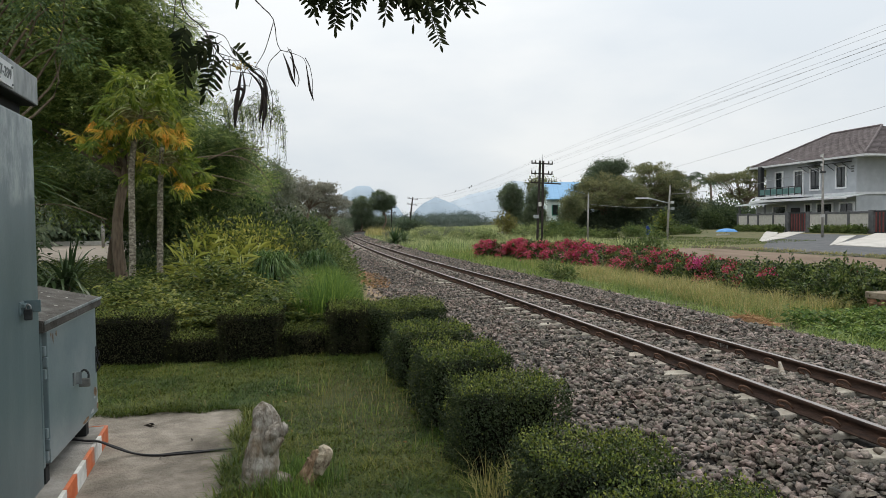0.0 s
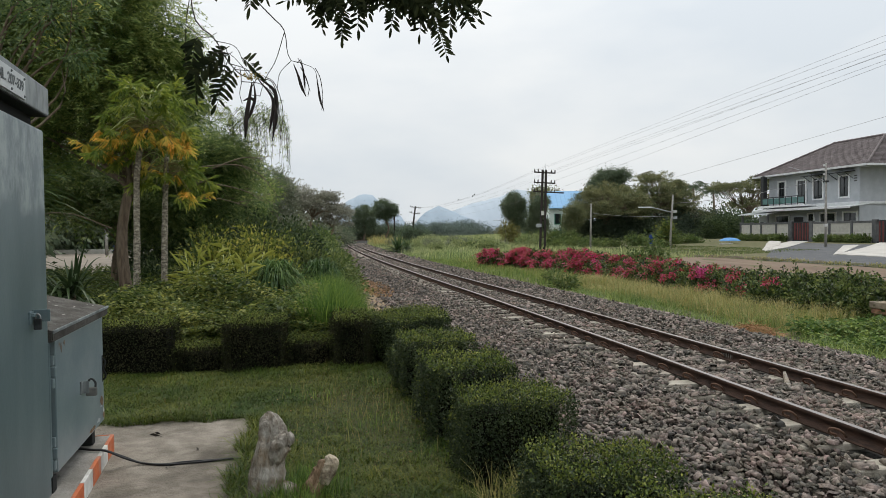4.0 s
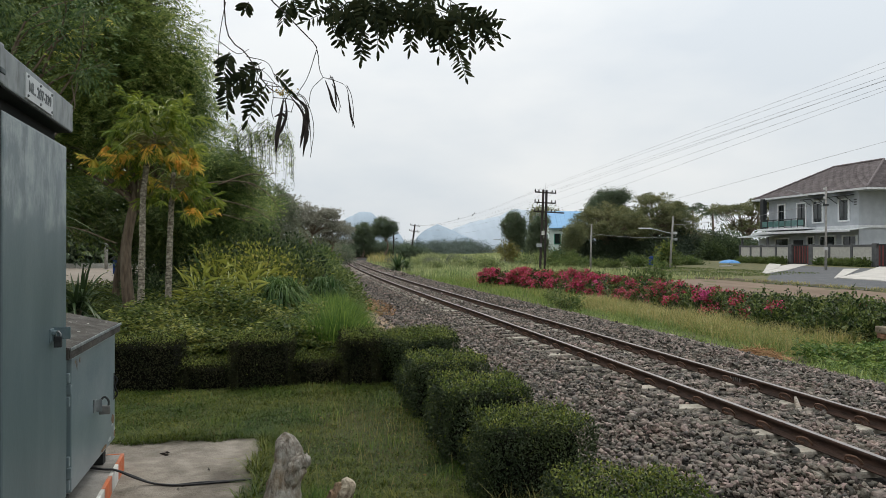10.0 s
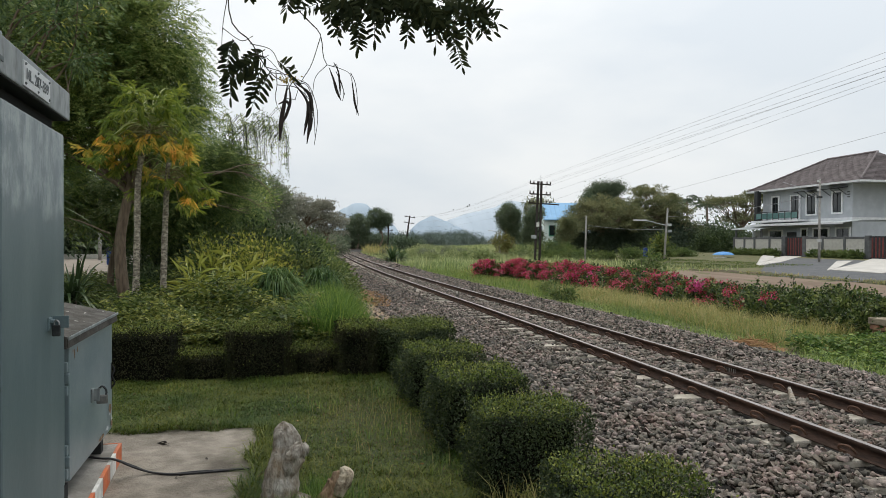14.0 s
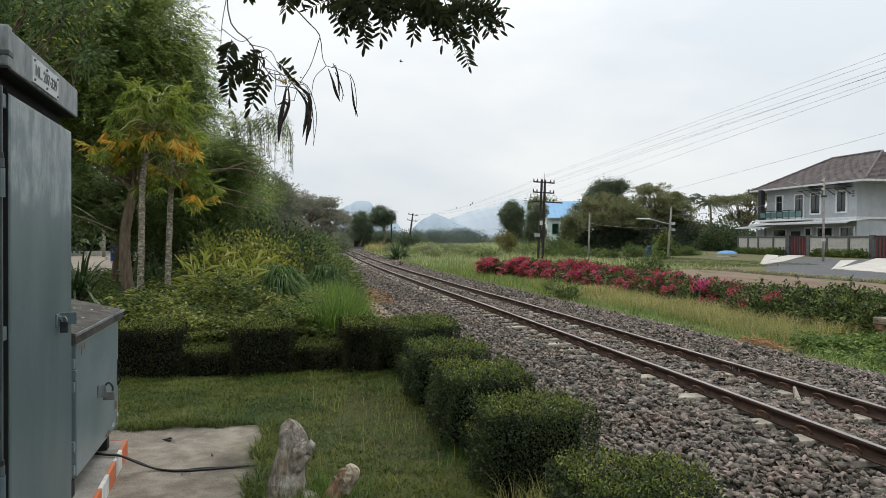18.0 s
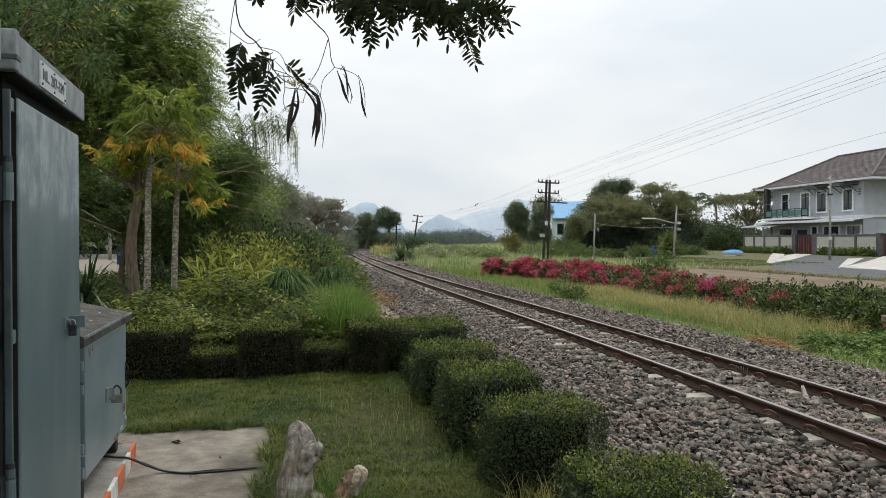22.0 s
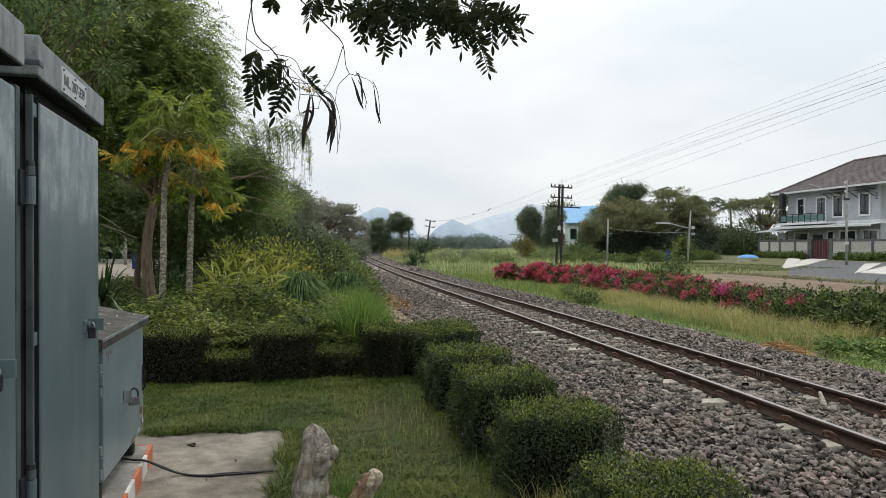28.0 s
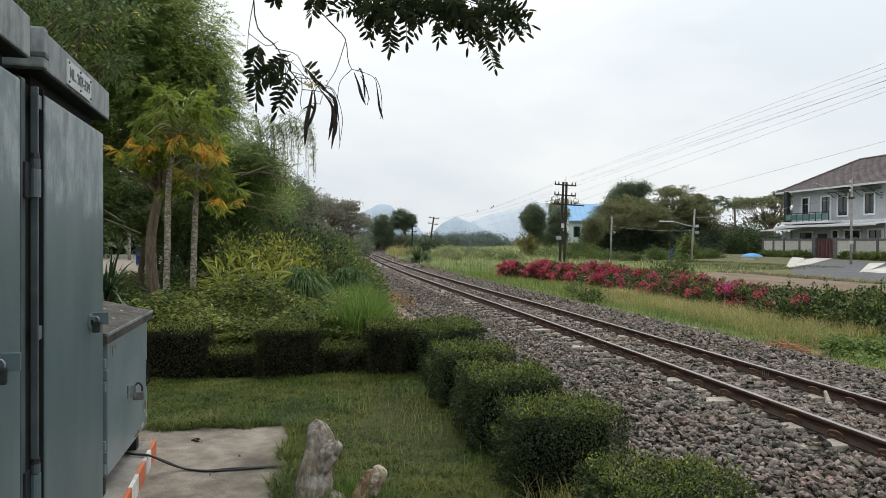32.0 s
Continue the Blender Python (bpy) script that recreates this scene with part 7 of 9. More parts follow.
# ---- flowering hedge along the road ----
def bougainvillea(base, top, red, magenta, far, seed):
    """Leafy mounds with arching canes; crimson bracts crowd along the outer canes."""
    rng = np.random.default_rng(seed)
    label = "bougainvillea bush covered in crimson bracts" if red > 0.6 else ("bougainvillea bush with scattered red bracts" if red > 0.08 else "dense green bougainvillea bush with few flowers")
    root = thing("bougainvillea", pose(*base), label, "bougainvillea", "bougainvillea hedge")
    blobs = [(0, 0, top * 0.45, 0.72, 0.8, top * 0.45)]
    for k in range(5):
        rz = top * rng.uniform(0.2, 0.32)
        blobs.append((rng.uniform(-0.5, 0.5), (k - 2) * 0.36 + rng.normal(0, 0.12), top * rng.uniform(0.86, 1.06) - rz, rng.uniform(0.32, 0.5), rng.uniform(0.3, 0.48), rz))
    for k in range(3):
        blobs.append((rng.uniform(-0.85, -0.55), (k - 1) * 0.5 + rng.normal(0, 0.1), top * rng.uniform(0.2, 0.4), 0.34, 0.38, top * 0.26))
    B = np.array(blobs)
    canes, leaves, bracts, pale, pinks = [], [], [], [], []
    for b in B:
        for _ in range(3):
            c = b[:3] + rng.normal(size=3) * b[3:] * 0.4
            canes.append(limb(rng, [c[0] * 0.4, c[1] * 0.4, -0.1], c, 0.014, 0.005))
    ls = 0.095 if far else 0.082
    leaves.append(crown_np(rng, blobs, 200 if far else 380, 18 if far else 20, 0.07, ls, ls * 0.66, 0.15, 0.62))
    # arching canes
    for k in range(16 if far else 26):
        b = B[1 + k % 8]
        u = unit(rng.normal(size=3) + [-0.5, -0.2, 0.7])
        s0 = b[:3] + u * b[3:] * 0.6
        ln = rng.uniform(0.3, 0.62)
        e = s0 + unit(u * [1, 1, 0.6] + [0, 0, 0.35]) * ln
        e[2] = min(e[2], top * 1.12)
        pts = bend([s0, (s0 + e) / 2 + [0, 0, 0.11], e - [0, 0, rng.uniform(0.02, 0.16)]], 8)
        canes.append(tube_np(pts, np.linspace(0.007, 0.003, 8), 4))
        q = pts[rng.integers(1, 8, 34)] + rng.normal(size=(34, 3)) * 0.035
        leaves.append(leaf_np(q, rng.normal(size=(34, 3)) + u * 0.6, rng.uniform(0.05, 0.1, 34), 0.048, rng, 0.2, 0.15, up=rng.normal(size=(34, 3)) * 0.5 + [0, 0, 1.0]))
        if rng.random() < red * 0.95:
            m = int(70 + 60 * min(1, red))
            q = pts[rng.integers(3, 8, m)] + rng.normal(size=(m, 3)) * [0.065, 0.065, 0.05]
            Lb = rng.uniform(0.04, 0.068, m) * (1.2 if far else 1.0)
            bracts.append(leaf_np(q, rng.normal(size=(m, 3)) + u * 0.5, Lb, Lb * 0.85, rng, 0.25, up=u + rng.normal(size=(m, 3)) * 0.7))
    # clusters over the mounds
    nc = int(46 * red)
    for k in range(nc):
        b = B[rng.integers(0, len(B))]
        u = unit(rng.normal(size=3) + [-0.35, -0.15, 0.45])
        c = b[:3] + u * b[3:] * rng.uniform(1.0, 1.22)
        if c[2] < top * 0.22:
            continue
        m = int(rng.uniform(26, 60))
        size = rng.uniform(0.5, 1.35)
        q = c + rng.normal(size=(m, 3)) * [0.085, 0.085, 0.045] * size
        Lb = rng.uniform(0.04, 0.07, m) * (1.2 if far else 1.0)
        (pale if rng.random() < 0.10 else bracts).append(leaf_np(q, u + rng.normal(size=(m, 3)) * 0.8, Lb, Lb * 0.85, rng, 0.25, up=u + rng.normal(size=(m, 3)) * 0.6))
    for cx, cy, cz, m in magenta:
        q = np.array([cx, cy, cz]) + rng.normal(size=(m, 3)) * [0.07, 0.10, 0.08]
        pinks.append(leaf_np(q, rng.normal(size=(m, 3)) + [-0.4, -0.3, 0.3], rng.uniform(0.04, 0.075, m), 0.055, rng, 0.25))
    tagged(put("branchwork", mesh_np("branchwork", *gather(canes), M_twig, True), root), kind="stuff")
    tagged(put("foliage", mesh_np("foliage", *gather(leaves), M_bougleaf), root), kind="stuff")
    for name, lot, mt, text in (("blossom", bracts, M_bract, "clusters of crimson papery bracts"), ("pale_blossom", pale, M_bractpale, "clusters of paler rose bracts with highlights in the colour"), ("magenta_blossom", pinks, M_pink, "cluster of magenta bracts")):
        if lot:
            tagged(put(name, mesh_np(name, *gather(lot), mt), root, text), kind="stuff")
    return root


rg = np.random.default_rng(131)
row = bend([(11.7, 7.6), (11.6, 14.0), (11.65, 22.0), (11.75, 29.0), (11.4, 32.4), (10.4, 34.8), (9.0, 36.6)], 400)
along = np.concatenate([[0], np.cumsum(np.linalg.norm(np.diff(row, axis=0), axis=1))])
for i, a in enumerate(np.arange(0.2, along[-1], 1.3)):
    x, y = (float(np.interp(a, along, row[:, q])) for q in (0, 1))
    x += rg.normal(0, 0.1)
    top = float(np.interp(y, [8, 12, 16, 20, 26, 30, 38], [0.80, 0.75, 0.69, 0.67, 0.74, 0.82, 0.84])) * rg.uniform(0.92, 1.08)
    red = float(np.interp(y, [13.5, 15, 17, 19, 22, 26, 31, 36], [0.0, 0.05, 0.14, 0.26, 0.34, 0.45, 0.68, 0.9]))
    magenta = [(-0.75, 0.0, 0.7, 150)] if 17.6 < y < 19.0 else ([(-0.8, 0.2, 0.62, 150), (-0.7, -0.3, 0.3, 170)] if 25.4 < y < 26.8 else [])
    root = bougainvillea((x, y, float(land(x, y))), top, red, magenta, y > 27, 140 + i)
    if y < 22:
        r2 = np.random.default_rng(190 + i)
        for k in range(1 + i % 2):
            px_, py_ = r2.normal(0, 0.35), r2.uniform(-0.6, 0.6)
            tip = top + r2.uniform(0.15, 0.42)
            sh = put("shoot", mesh_np("shoot", *tube_np([(px_, py_, top * 0.5), (px_ + 0.02, py_, (top * 0.5 + tip) / 2), (px_ + r2.normal(0, 0.05), py_, tip)], [0.008, 0.006, 0.003], 4), M_twig, True), root)
            q = np.stack([np.full(40, px_), np.full(40, py_), r2.uniform(top * 0.8, tip, 40)], -1) + r2.normal(size=(40, 3)) * 0.035
            tagged(put("shoot_foliage", mesh_np("shoot_foliage", *leaf_np(q, r2.normal(size=(40, 3)) + [0, 0, 0.3], r2.uniform(0.06, 0.1, 40), 0.05, r2), M_bougleaf), sh), kind="stuff")

# ---- the grey house ----
house = thing("house", pose(43, 49.6, 0.3), "two-storey grey rendered house with a brown tiled hip roof", "house")


def wall_part(name, x0, x1, y0, y1, z0, z1, mt=None, label="", bevel=0.0):
    return part(name, rbox(x0 - 43, x1 - 43, y0 - 49.6, y1 - 49.6, z0 - 0.3, z1 - 0.3, bevel), mt or M_wall, house, label)


def h_window(y0, y1, z0, z1, x=43.0, parent=None, bars=1, category=""):
    """A window in the front: trim standing proud, panes set back."""
    w = part("window", rbox(x - 0.03 - 43, x + 0.05 - 43, y0 + 0.1 - 49.6, y1 - 0.1 - 49.6, z0 + 0.1 - 0.3, z1 - 0.1 - 0.3), M_glass, parent or house, "dark glass in white trim")
    for a0, a1, c0, c1 in ((y0, y0 + 0.13, z0, z1), (y1 - 0.13, y1, z0, z1), (y0 + 0.131, y1 - 0.131, z0, z0 + 0.13), (y0 + 0.131, y1 - 0.131, z1 - 0.13, z1)):
        part("frame", rbox(x - 0.10 - 43, x + 0.03 - 43, a0 - 49.6, a1 - 49.6, c0 - 0.3, c1 - 0.3, 0.01), M_frame, w)
    for k in range(bars):
        yy = y0 + (y1 - y0) * (k + 1) / (bars + 1)
        part("mullion", rbox(x - 0.06 - 43, x + 0.02 - 43, yy - 0.03 - 49.6, yy + 0.03 - 49.6, z0 + 0.12 - 0.3, z1 - 0.12 - 0.3), M_black, w)
    return w


wall_part("lower_wall", 43.0, 51.8, 49.6, 61.0, 0.2, 3.45)
wall_part("upper_wall", 43.003, 51.8, 49.603, 61.0, 3.45, 6.5)
wall_part("plinth_band", 42.95, 43.1, 49.6, 61.0, 0.2, 0.7, M_post)
for y0, y1, z0, z1 in ((58.5, 59.65, 3.62, 5.92), (55.7, 57.0, 3.62, 5.87), (53.6, 54.95, 3.92, 5.92), (50.6, 51.85, 3.95, 5.86)):
    h_window(y0, y1, z0, z1)
for y0, y1, z0, z1 in ((58.0, 60.0, 1.3, 2.75), (54.7, 55.6, 0.9, 2.85), (52.1, 54.1, 1.3, 2.85), (49.75, 51.4, 1.3, 2.85)):
    h_window(y0, y1, z0, z1)
wall_part("corner_column", 41.9, 42.3, 60.3, 60.75, 3.5, 6.45, M_black, "black corner column", 0.02)
wall_part("balcony_slab", 41.7, 43.0, 54.3, 60.9, 3.42, 3.6, M_eave, "", 0.02)
bal = wall_part("balcony_rail", 41.72, 41.78, 54.4, 60.3, 4.32, 4.39, M_black, "black balcony rail with green tinted glass")
for k in range(8):
    yy = 54.45 + k * 0.83
    part("baluster", rbox(-1.28, -1.22, yy - 49.63, yy - 49.57, 3.3, 4.05), M_black, bal)
    if k < 7:
        part("glass_panel", rbox(-1.26, -1.24, yy + 0.06 - 49.6, yy + 0.77 - 49.6, 3.45, 3.95), M_tglass, bal, "green tinted glass panel")
for k, (y0, y1) in enumerate(((53.2, 55.3), (50.1, 52.2))):
    bm = rbox(-1.0, 0.0, y0 - 49.6, y1 - 49.6, 5.78, 5.84)
    bmesh.ops.rotate(bm, verts=bm.verts, cent=(0, 0, 5.84), matrix=Matrix.Rotation(radians(-7), 3, "Y"))
    aw = part("awning", bm, M_black, house, "thin dark awning over a window")
    for yy in (y0 + 0.15, (y0 + y1) / 2, y1 - 0.15):
        V, F = tube_np([(-0.02, yy - 49.6, 5.2), (-0.85, yy - 49.6, 5.72)], 0.03, 5)
        put("bracket", mesh_np("bracket", V, F, M_black), aw)


def h_canopy(name, x0, x1, y0, y1, z0, z1, label):
    """A sloping sheet canopy with a fascia."""
    bm = bmesh.new()
    n = 14
    for i in range(n):
        a, b = y0 + (y1 - y0) * i / n, y0 + (y1 - y0) * (i + 1) / n
        vs = [bm.verts.new((x - 43, y - 49.6, z - 0.3 + dz)) for x, y, z, dz in ((x0, a, z0, 0.03), (x0, b - 0.03, z0, 0), (x1, b - 0.03, z1, 0), (x1, a, z1, 0.03))]
        vt = [bm.verts.new(v.co + Vector((0, 0, -0.08))) for v in vs]
        bm.faces.new(vs)
        bm.faces.new(vt[::-1])
        for k in range(4):
            bm.faces.new((vs[k], vt[k], vt[(k + 1) % 4], vs[(k + 1) % 4]))
    bmesh.ops.recalc_face_normals(bm, faces=bm.faces)
    return part(name, bm, M_canopy, house, label)


h_canopy("canopy", 41.2, 43.0, 48.6, 60.9, 3.2, 3.42, "pale sheet canopy over the ground floor")
h_canopy("porch_canopy", 40.9, 43.2, 58.2, 62.9, 2.85, 3.17, "pale porch canopy")
wall_part("canopy_fascia", 41.14, 41.22, 48.5, 60.95, 3.06, 3.21, M_eave)
for yy in (58.6, 62.5):
    wall_part("porch_post", 41.1, 41.25, yy - 0.08, yy + 0.08, 0.2, 2.8, M_post)
wall_part("porch_wall", 43.0, 50, 61.0, 62.6, 0.2, 2.7)
wall_part("door", 42.94, 43.02, 56.2, 57.4, 0.4, 2.5, M_black, "dark entrance door")


def slope(a, b, c, d, n=24):
    """A roof slope of stepped tile courses; a, b on the eave, c, d above them."""
    a, b, c, d = (np.array(p, float) - [43, 49.6, 0.3] for p in (a, b, c, d))
    nor = unit(np.cross(b - a, d - a))
    nor = nor if nor[2] > 0 else -nor
    V, F = [], []
    for i in range(n):
        f0, f1 = i / n, (i + 1.0) / n
        l0, r0, l1, r1 = a + (d - a) * f0, b + (c - b) * f0, a + (d - a) * f1, b + (c - b) * f1
        k = max(1, int(np.linalg.norm(r0 - l0) / 0.9))
        for j in range(k):
            g0, g1 = j / k, (j + 0.985) / k
            q = [l0 + (r0 - l0) * g0, l0 + (r0 - l0) * g1, l1 + (r1 - l1) * g1, l1 + (r1 - l1) * g0]
            at = len(V)
            V += [q[0] + nor * 0.035, q[1] + nor * 0.035, q[2] + nor * 0.01, q[3] + nor * 0.01, q[0] - nor * 0.02, q[1] - nor * 0.02]
            F += [(at, at + 1, at + 2, at + 3), (at + 4, at + 5, at + 1, at)]
    return np.array(V), np.array(F)


E1, E2, E3, E4 = (42.2, 47.9, 6.45), (42.2, 62.3, 6.45), (52.4, 62.3, 6.45), (52.4, 47.9, 6.45)
R1, R2 = (47.3, 51.8, 9.25), (47.3, 57.6, 9.25)
roof = [slope(E2, E1, R1, R2), slope(E3, E2, R2, R2), slope(E1, E4, R1, R1), slope(E4, E3, R2, R1)]
put("roof", mesh_np("roof", *gather(roof), M_rooft), house, "brown-grey tiled hip roof in courses")
for a, b in ((E1, R1), (E2, R2), (R1, R2)):
    pts = np.linspace(np.array(a) - [43, 49.6, 0.24], np.array(b) - [43, 49.6, 0.24], 22)
    tube("ridge_cap", pts, 0.09 + 0.02 * (np.arange(22) % 2), M_rooft, house, sides=6)
for x0, x1, y0, y1 in ((42.1, 42.2, 47.8, 62.4), (42.2, 52.5, 47.8, 47.9), (42.2, 52.5, 62.3, 62.4)):
    wall_part("fascia", x0, x1, y0, y1, 6.35, 6.5, M_eave)
wall_part("soffit", 42.2, 52.4, 47.9, 62.3, 6.38, 6.42, M_wall)
wall_part("string_course", 42.8, 51.9, 49.45, 49.598, 3.42, 3.62, M_eave)
wall_part("string_course", 42.8, 42.998, 49.6, 54.3, 3.42, 3.62, M_eave)
for k in range(3):
    part("vent_slot", rbox(-0.02, -0.003, 0.25, 0.55, 5.35 - k * 0.2, 5.45 - k * 0.2), M_post, house)

# fence: posts, panels, capping, gates
fence = thing("fence", pose(40, 44, 0.36), "low boundary wall of beige panels between dark grey posts", "fence")
posts = [36.0, 38.6, 41.2, 44.6, 46.8, 49.15, 51.25, 53.8, 55.66, 57.79, 59.3, 60.9]
for k, y in enumerate(posts):
    wide = 0.22 if y in (51.25, 53.8, 44.6, 41.2) else 0.11
    part("post", rbox(-0.12, 0.12, y - 44 - wide, y - 44 + wide, -0.3, 1.74, 0.015), M_post, fence)
for a, b in zip(posts, posts[1:]):
    if (a, b) in ((51.25, 53.8), (41.2, 44.6)):
        continue
    part("panel", rbox(-0.06, 0.06, a + 0.1 - 44, b - 0.1 - 44, -0.2, 0.78, 0.01), M_panel, fence)
    part("panel", rbox(-0.06, 0.06, a + 0.1 - 44, b - 0.1 - 44, 0.80, 1.50, 0.01), M_panel, fence)
    part("pale_strip", rbox(-0.072, -0.061, a + 0.1 - 44, b - 0.1 - 44, 0.76, 0.82), M_ramp, fence, "pale cement strip")
    part("capping", rbox(-0.10, 0.10, a + 0.08 - 44, b - 0.08 - 44, 1.50, 1.66, 0.015), M_post, fence)
for a, b in ((51.45, 53.6), (41.4, 44.4)):
    gate = thing("gate", pose(40, a, 0.4), "sliding gate of dark red and black upright slats", "gate", "gates")
    part("gate_frame", rbox(-0.04, 0.04, 0, b - a, 0.0, 0.1), M_black, gate)
    part("gate_frame", rbox(-0.04, 0.04, 0, b - a, 1.55, 1.65), M_black, gate)
    n = int((b - a) / 0.16)
    for k in range(n):
        part("slat", rbox(-0.03, 0.03, k * 0.16 + 0.02, k * 0.16 + 0.13, 0.1, 1.55), M_gatered if k % 2 else M_black, gate)
rg = np.random.default_rng(201)
for y0, y1 in ((54.0, 60.8), (44.8, 51.0)):
    n = int((y1 - y0) / 1.1)
    for k in range(n):
        bush("box_hedge", "low clipped green hedge before the boundary wall", (39.6, y0 + 0.55 + 1.1 * k, 0.3), [(0, 0, 0.28, 0.3, 0.7, 0.36)], M_shrub, 90, 12, 0.08, 0.14, 0.09, 210 + k, "hedge", "hedge before the wall")


def ramp(corners, label):
    """A thin cement apron that follows the slope."""
    bm = bmesh.new()
    top = [bm.verts.new((x, y, float(land(x, y)) + 0.06)) for x, y in corners]
    low = [bm.verts.new((x, y, float(land(x, y)) - 0.1)) for x, y in corners]
    n = len(corners)
    bm.faces.new(top)
    for k in range(n):
        bm.faces.new((low[k], low[(k + 1) % n], top[(k + 1) % n], top[k]))
    bmesh.ops.recalc_face_normals(bm, faces=bm.faces)
    bmesh.ops.triangulate(bm, faces=bm.faces)
    tagged(part("driveway", bm, M_ramp, None, label), category="driveway", kind="structure")


ramp([(28.7, 41.0), (29.4, 42.4), (33.2, 46.6), (36.0, 49.6), (39.8, 53.5), (39.8, 51.4), (32.4, 43.9)], "pale cement driveway up to the red gate")
ramp([(27.8, 33.9), (35.3, 42.1), (36.1, 41.6), (29.5, 35.2)], "pale cement strip beside the driveway")
ramp([(28.4, 34.3), (28.0, 30.4), (31.0, 31.5), (39.8, 41.5), (39.8, 44.0), (34.2, 38.9)], "broad pale cement driveway before the second gate")
wedge = bmesh.new()
low = [wedge.verts.new((x, y, float(land(x, y)) - 0.05)) for x, y in ((29.8, 42.9), (33.9, 46.9), (37.6, 51.8), (36.6, 52.3))]
top = [wedge.verts.new((x, y, float(land(x, y)) + h)) for x, y, h in ((29.8, 42.9, 0.07), (33.9, 46.9, 0.08), (37.6, 51.8, 0.1), (36.4, 51.6, 0.2))]
wedge.faces.new(top)
for k in range(4):
    wedge.faces.new((low[k], low[(k + 1) % 4], top[(k + 1) % 4], top[k]))
bmesh.ops.recalc_face_normals(wedge, faces=wedge.faces)
bmesh.ops.triangulate(wedge, faces=wedge.faces)
tagged(part("driveway_edge", wedge, M_ramp, None, "raised pale cement edge of the driveway"), category="driveway", kind="structure")


# ---- poles, lamps, wires ----
def old_pole(base, height, lean, label, group="telegraph poles", arms=(0.0, 0.62, 1.18), apart=1.0):
    """Two upright old rails bolted together, with cross-arms and insulators."""
    p = thing("telegraph_pole", pose(*base, lean[0], lean[1], lean[2]), label, "telegraph pole", group)
    for x0, x1 in ((-0.22 * apart, -0.14 * apart), (0.22 * apart, 0.14 * apart)):
        bm = bmesh.new()
        vs = []
        for z, x in ((-0.5, x0), (height, x1)):
            for dx, dy in ((-0.075, -0.07), (0.075, -0.07), (0.075, 0.07), (-0.075, 0.07)):
                vs.append(bm.verts.new((x + dx, dy, z)))
        bm.faces.new(vs[:4][::-1])
        bm.faces.new(vs[4:])
        for k in range(4):
            bm.faces.new((vs[k], vs[(k + 1) % 4], vs[4 + (k + 1) % 4], vs[4 + k]))
        part("upright", bm, M_oldsteel, p)
    for z in (1.2, 2.6, 4.2):
        part("brace", rbox(-0.2, 0.2, -0.05, 0.05, z, z + 0.08), M_oldsteel, p)
    for k, dz in enumerate(arms):
        z = height - 0.25 - dz * 1.35
        w = 0.95 if k < 2 else 1.0
        arm = part("cross_arm", rbox(-w, w if k < 2 else 1.75, -0.16, -0.06, z - 0.05, z + 0.05), M_oldsteel, p)
        for x in (-0.92, -0.6, 0.6, 0.92):
            bm = bmesh.new()
            bmesh.ops.create_cone(bm, cap_ends=True, segments=8, radius1=0.06, radius2=0.035, depth=0.2, matrix=Matrix.Translation((x, -0.11, z + 0.16)))
            part("insulator", bm, M_oldsteel, arm)
    return p


POLE = (18.48, 55.6, -0.25)
old_pole(POLE, 6.8, (0, 2.0, 8), "double telegraph pole of rusted old rails with three cross-arms")
V, F = tube_np([(POLE[0] + 0.3, POLE[1], 6.4), (POLE[0] + 0.3, POLE[1], 7.05)], 0.018, 5)
put("lightning_rod", mesh_np("lightning_rod", V, F, M_steel), None, "thin steel rod on top of the telegraph pole", category="rod")
part("meter_box", rbox(17.95, 18.3, 55.2, 55.56, 1.82, 2.1, 0.02), M_fgrey, None)
tagged(bpy.data.objects["meter_box"], "small grey box on the telegraph pole", "junction box")
part("notice_plate", rbox(18.38, 18.62, 55.45, 55.52, 2.8, 3.15, 0.01), M_white, None)
tagged(bpy.data.objects["notice_plate"], "small white plate on the telegraph pole", "plate")
old_pole((17.3, 128.0, 0), 6.3, (0, 8.0, 5), "leaning telegraph pole far down the line", arms=(0.0, 0.8), apart=0.3)
old_pole((16.6, 150.0, 0), 5.2, (0, 1.0, 5), "distant telegraph pole beside the line", arms=(0.0, 0.8), apart=0.3)


def wire(a, b, sag, r, label, group="overhead wires"):
    t = np.linspace(0, 1, 26)[:, None]
    P = np.array(a) * (1 - t) + np.array(b) * t - np.array([0, 0, 1.0]) * 4 * sag * t * (1 - t)
    V, F = tube_np(P, r, 4)
    return put("overhead_wire", mesh_np("overhead_wire", V, F, M_wire), None, label, category="wire", group=group)


WL = "thin grey overhead wire along the railway"
for dx, z, zn in ((-0.85, 6.47, 7.59), (-0.55, 6.47, 7.41), (0.55, 6.47, 7.19), (0.85, 6.47, 7.05), (-0.85, 5.63, 7.01), (0.85, 5.63, 6.86), (0.85, 4.88, 6.72)):
    k = 59.5 / 35.5
    wire((18.7 + dx, 55.5, z), (18.75 + dx - (0.7 + dx * 0.9) * k, -4.0, z + (zn - z) * k), 0.0, 0.0058, WL)
    wire((18.7 + dx, 55.5, z), (18.2 + dx, 128, z - 0.45), 0.9, 0.007 if dx < 0 else 0.005, WL)
wire((28.57, 58.0, 5.33), (25.8, 2.0, 8.33), 0.0, 0.009, "single grey service wire over the road")

lamp = thing("street_lamp", pose(27.9, 52.0, 0.0), "concrete street lamp post with a long white lamp arm", "street lamp")
V, F = tube_np([(0, 0, -0.2), (0.12, 0, 2), (0.28, 0, 4.3)], [0.09, 0.08, 0.06], 8)
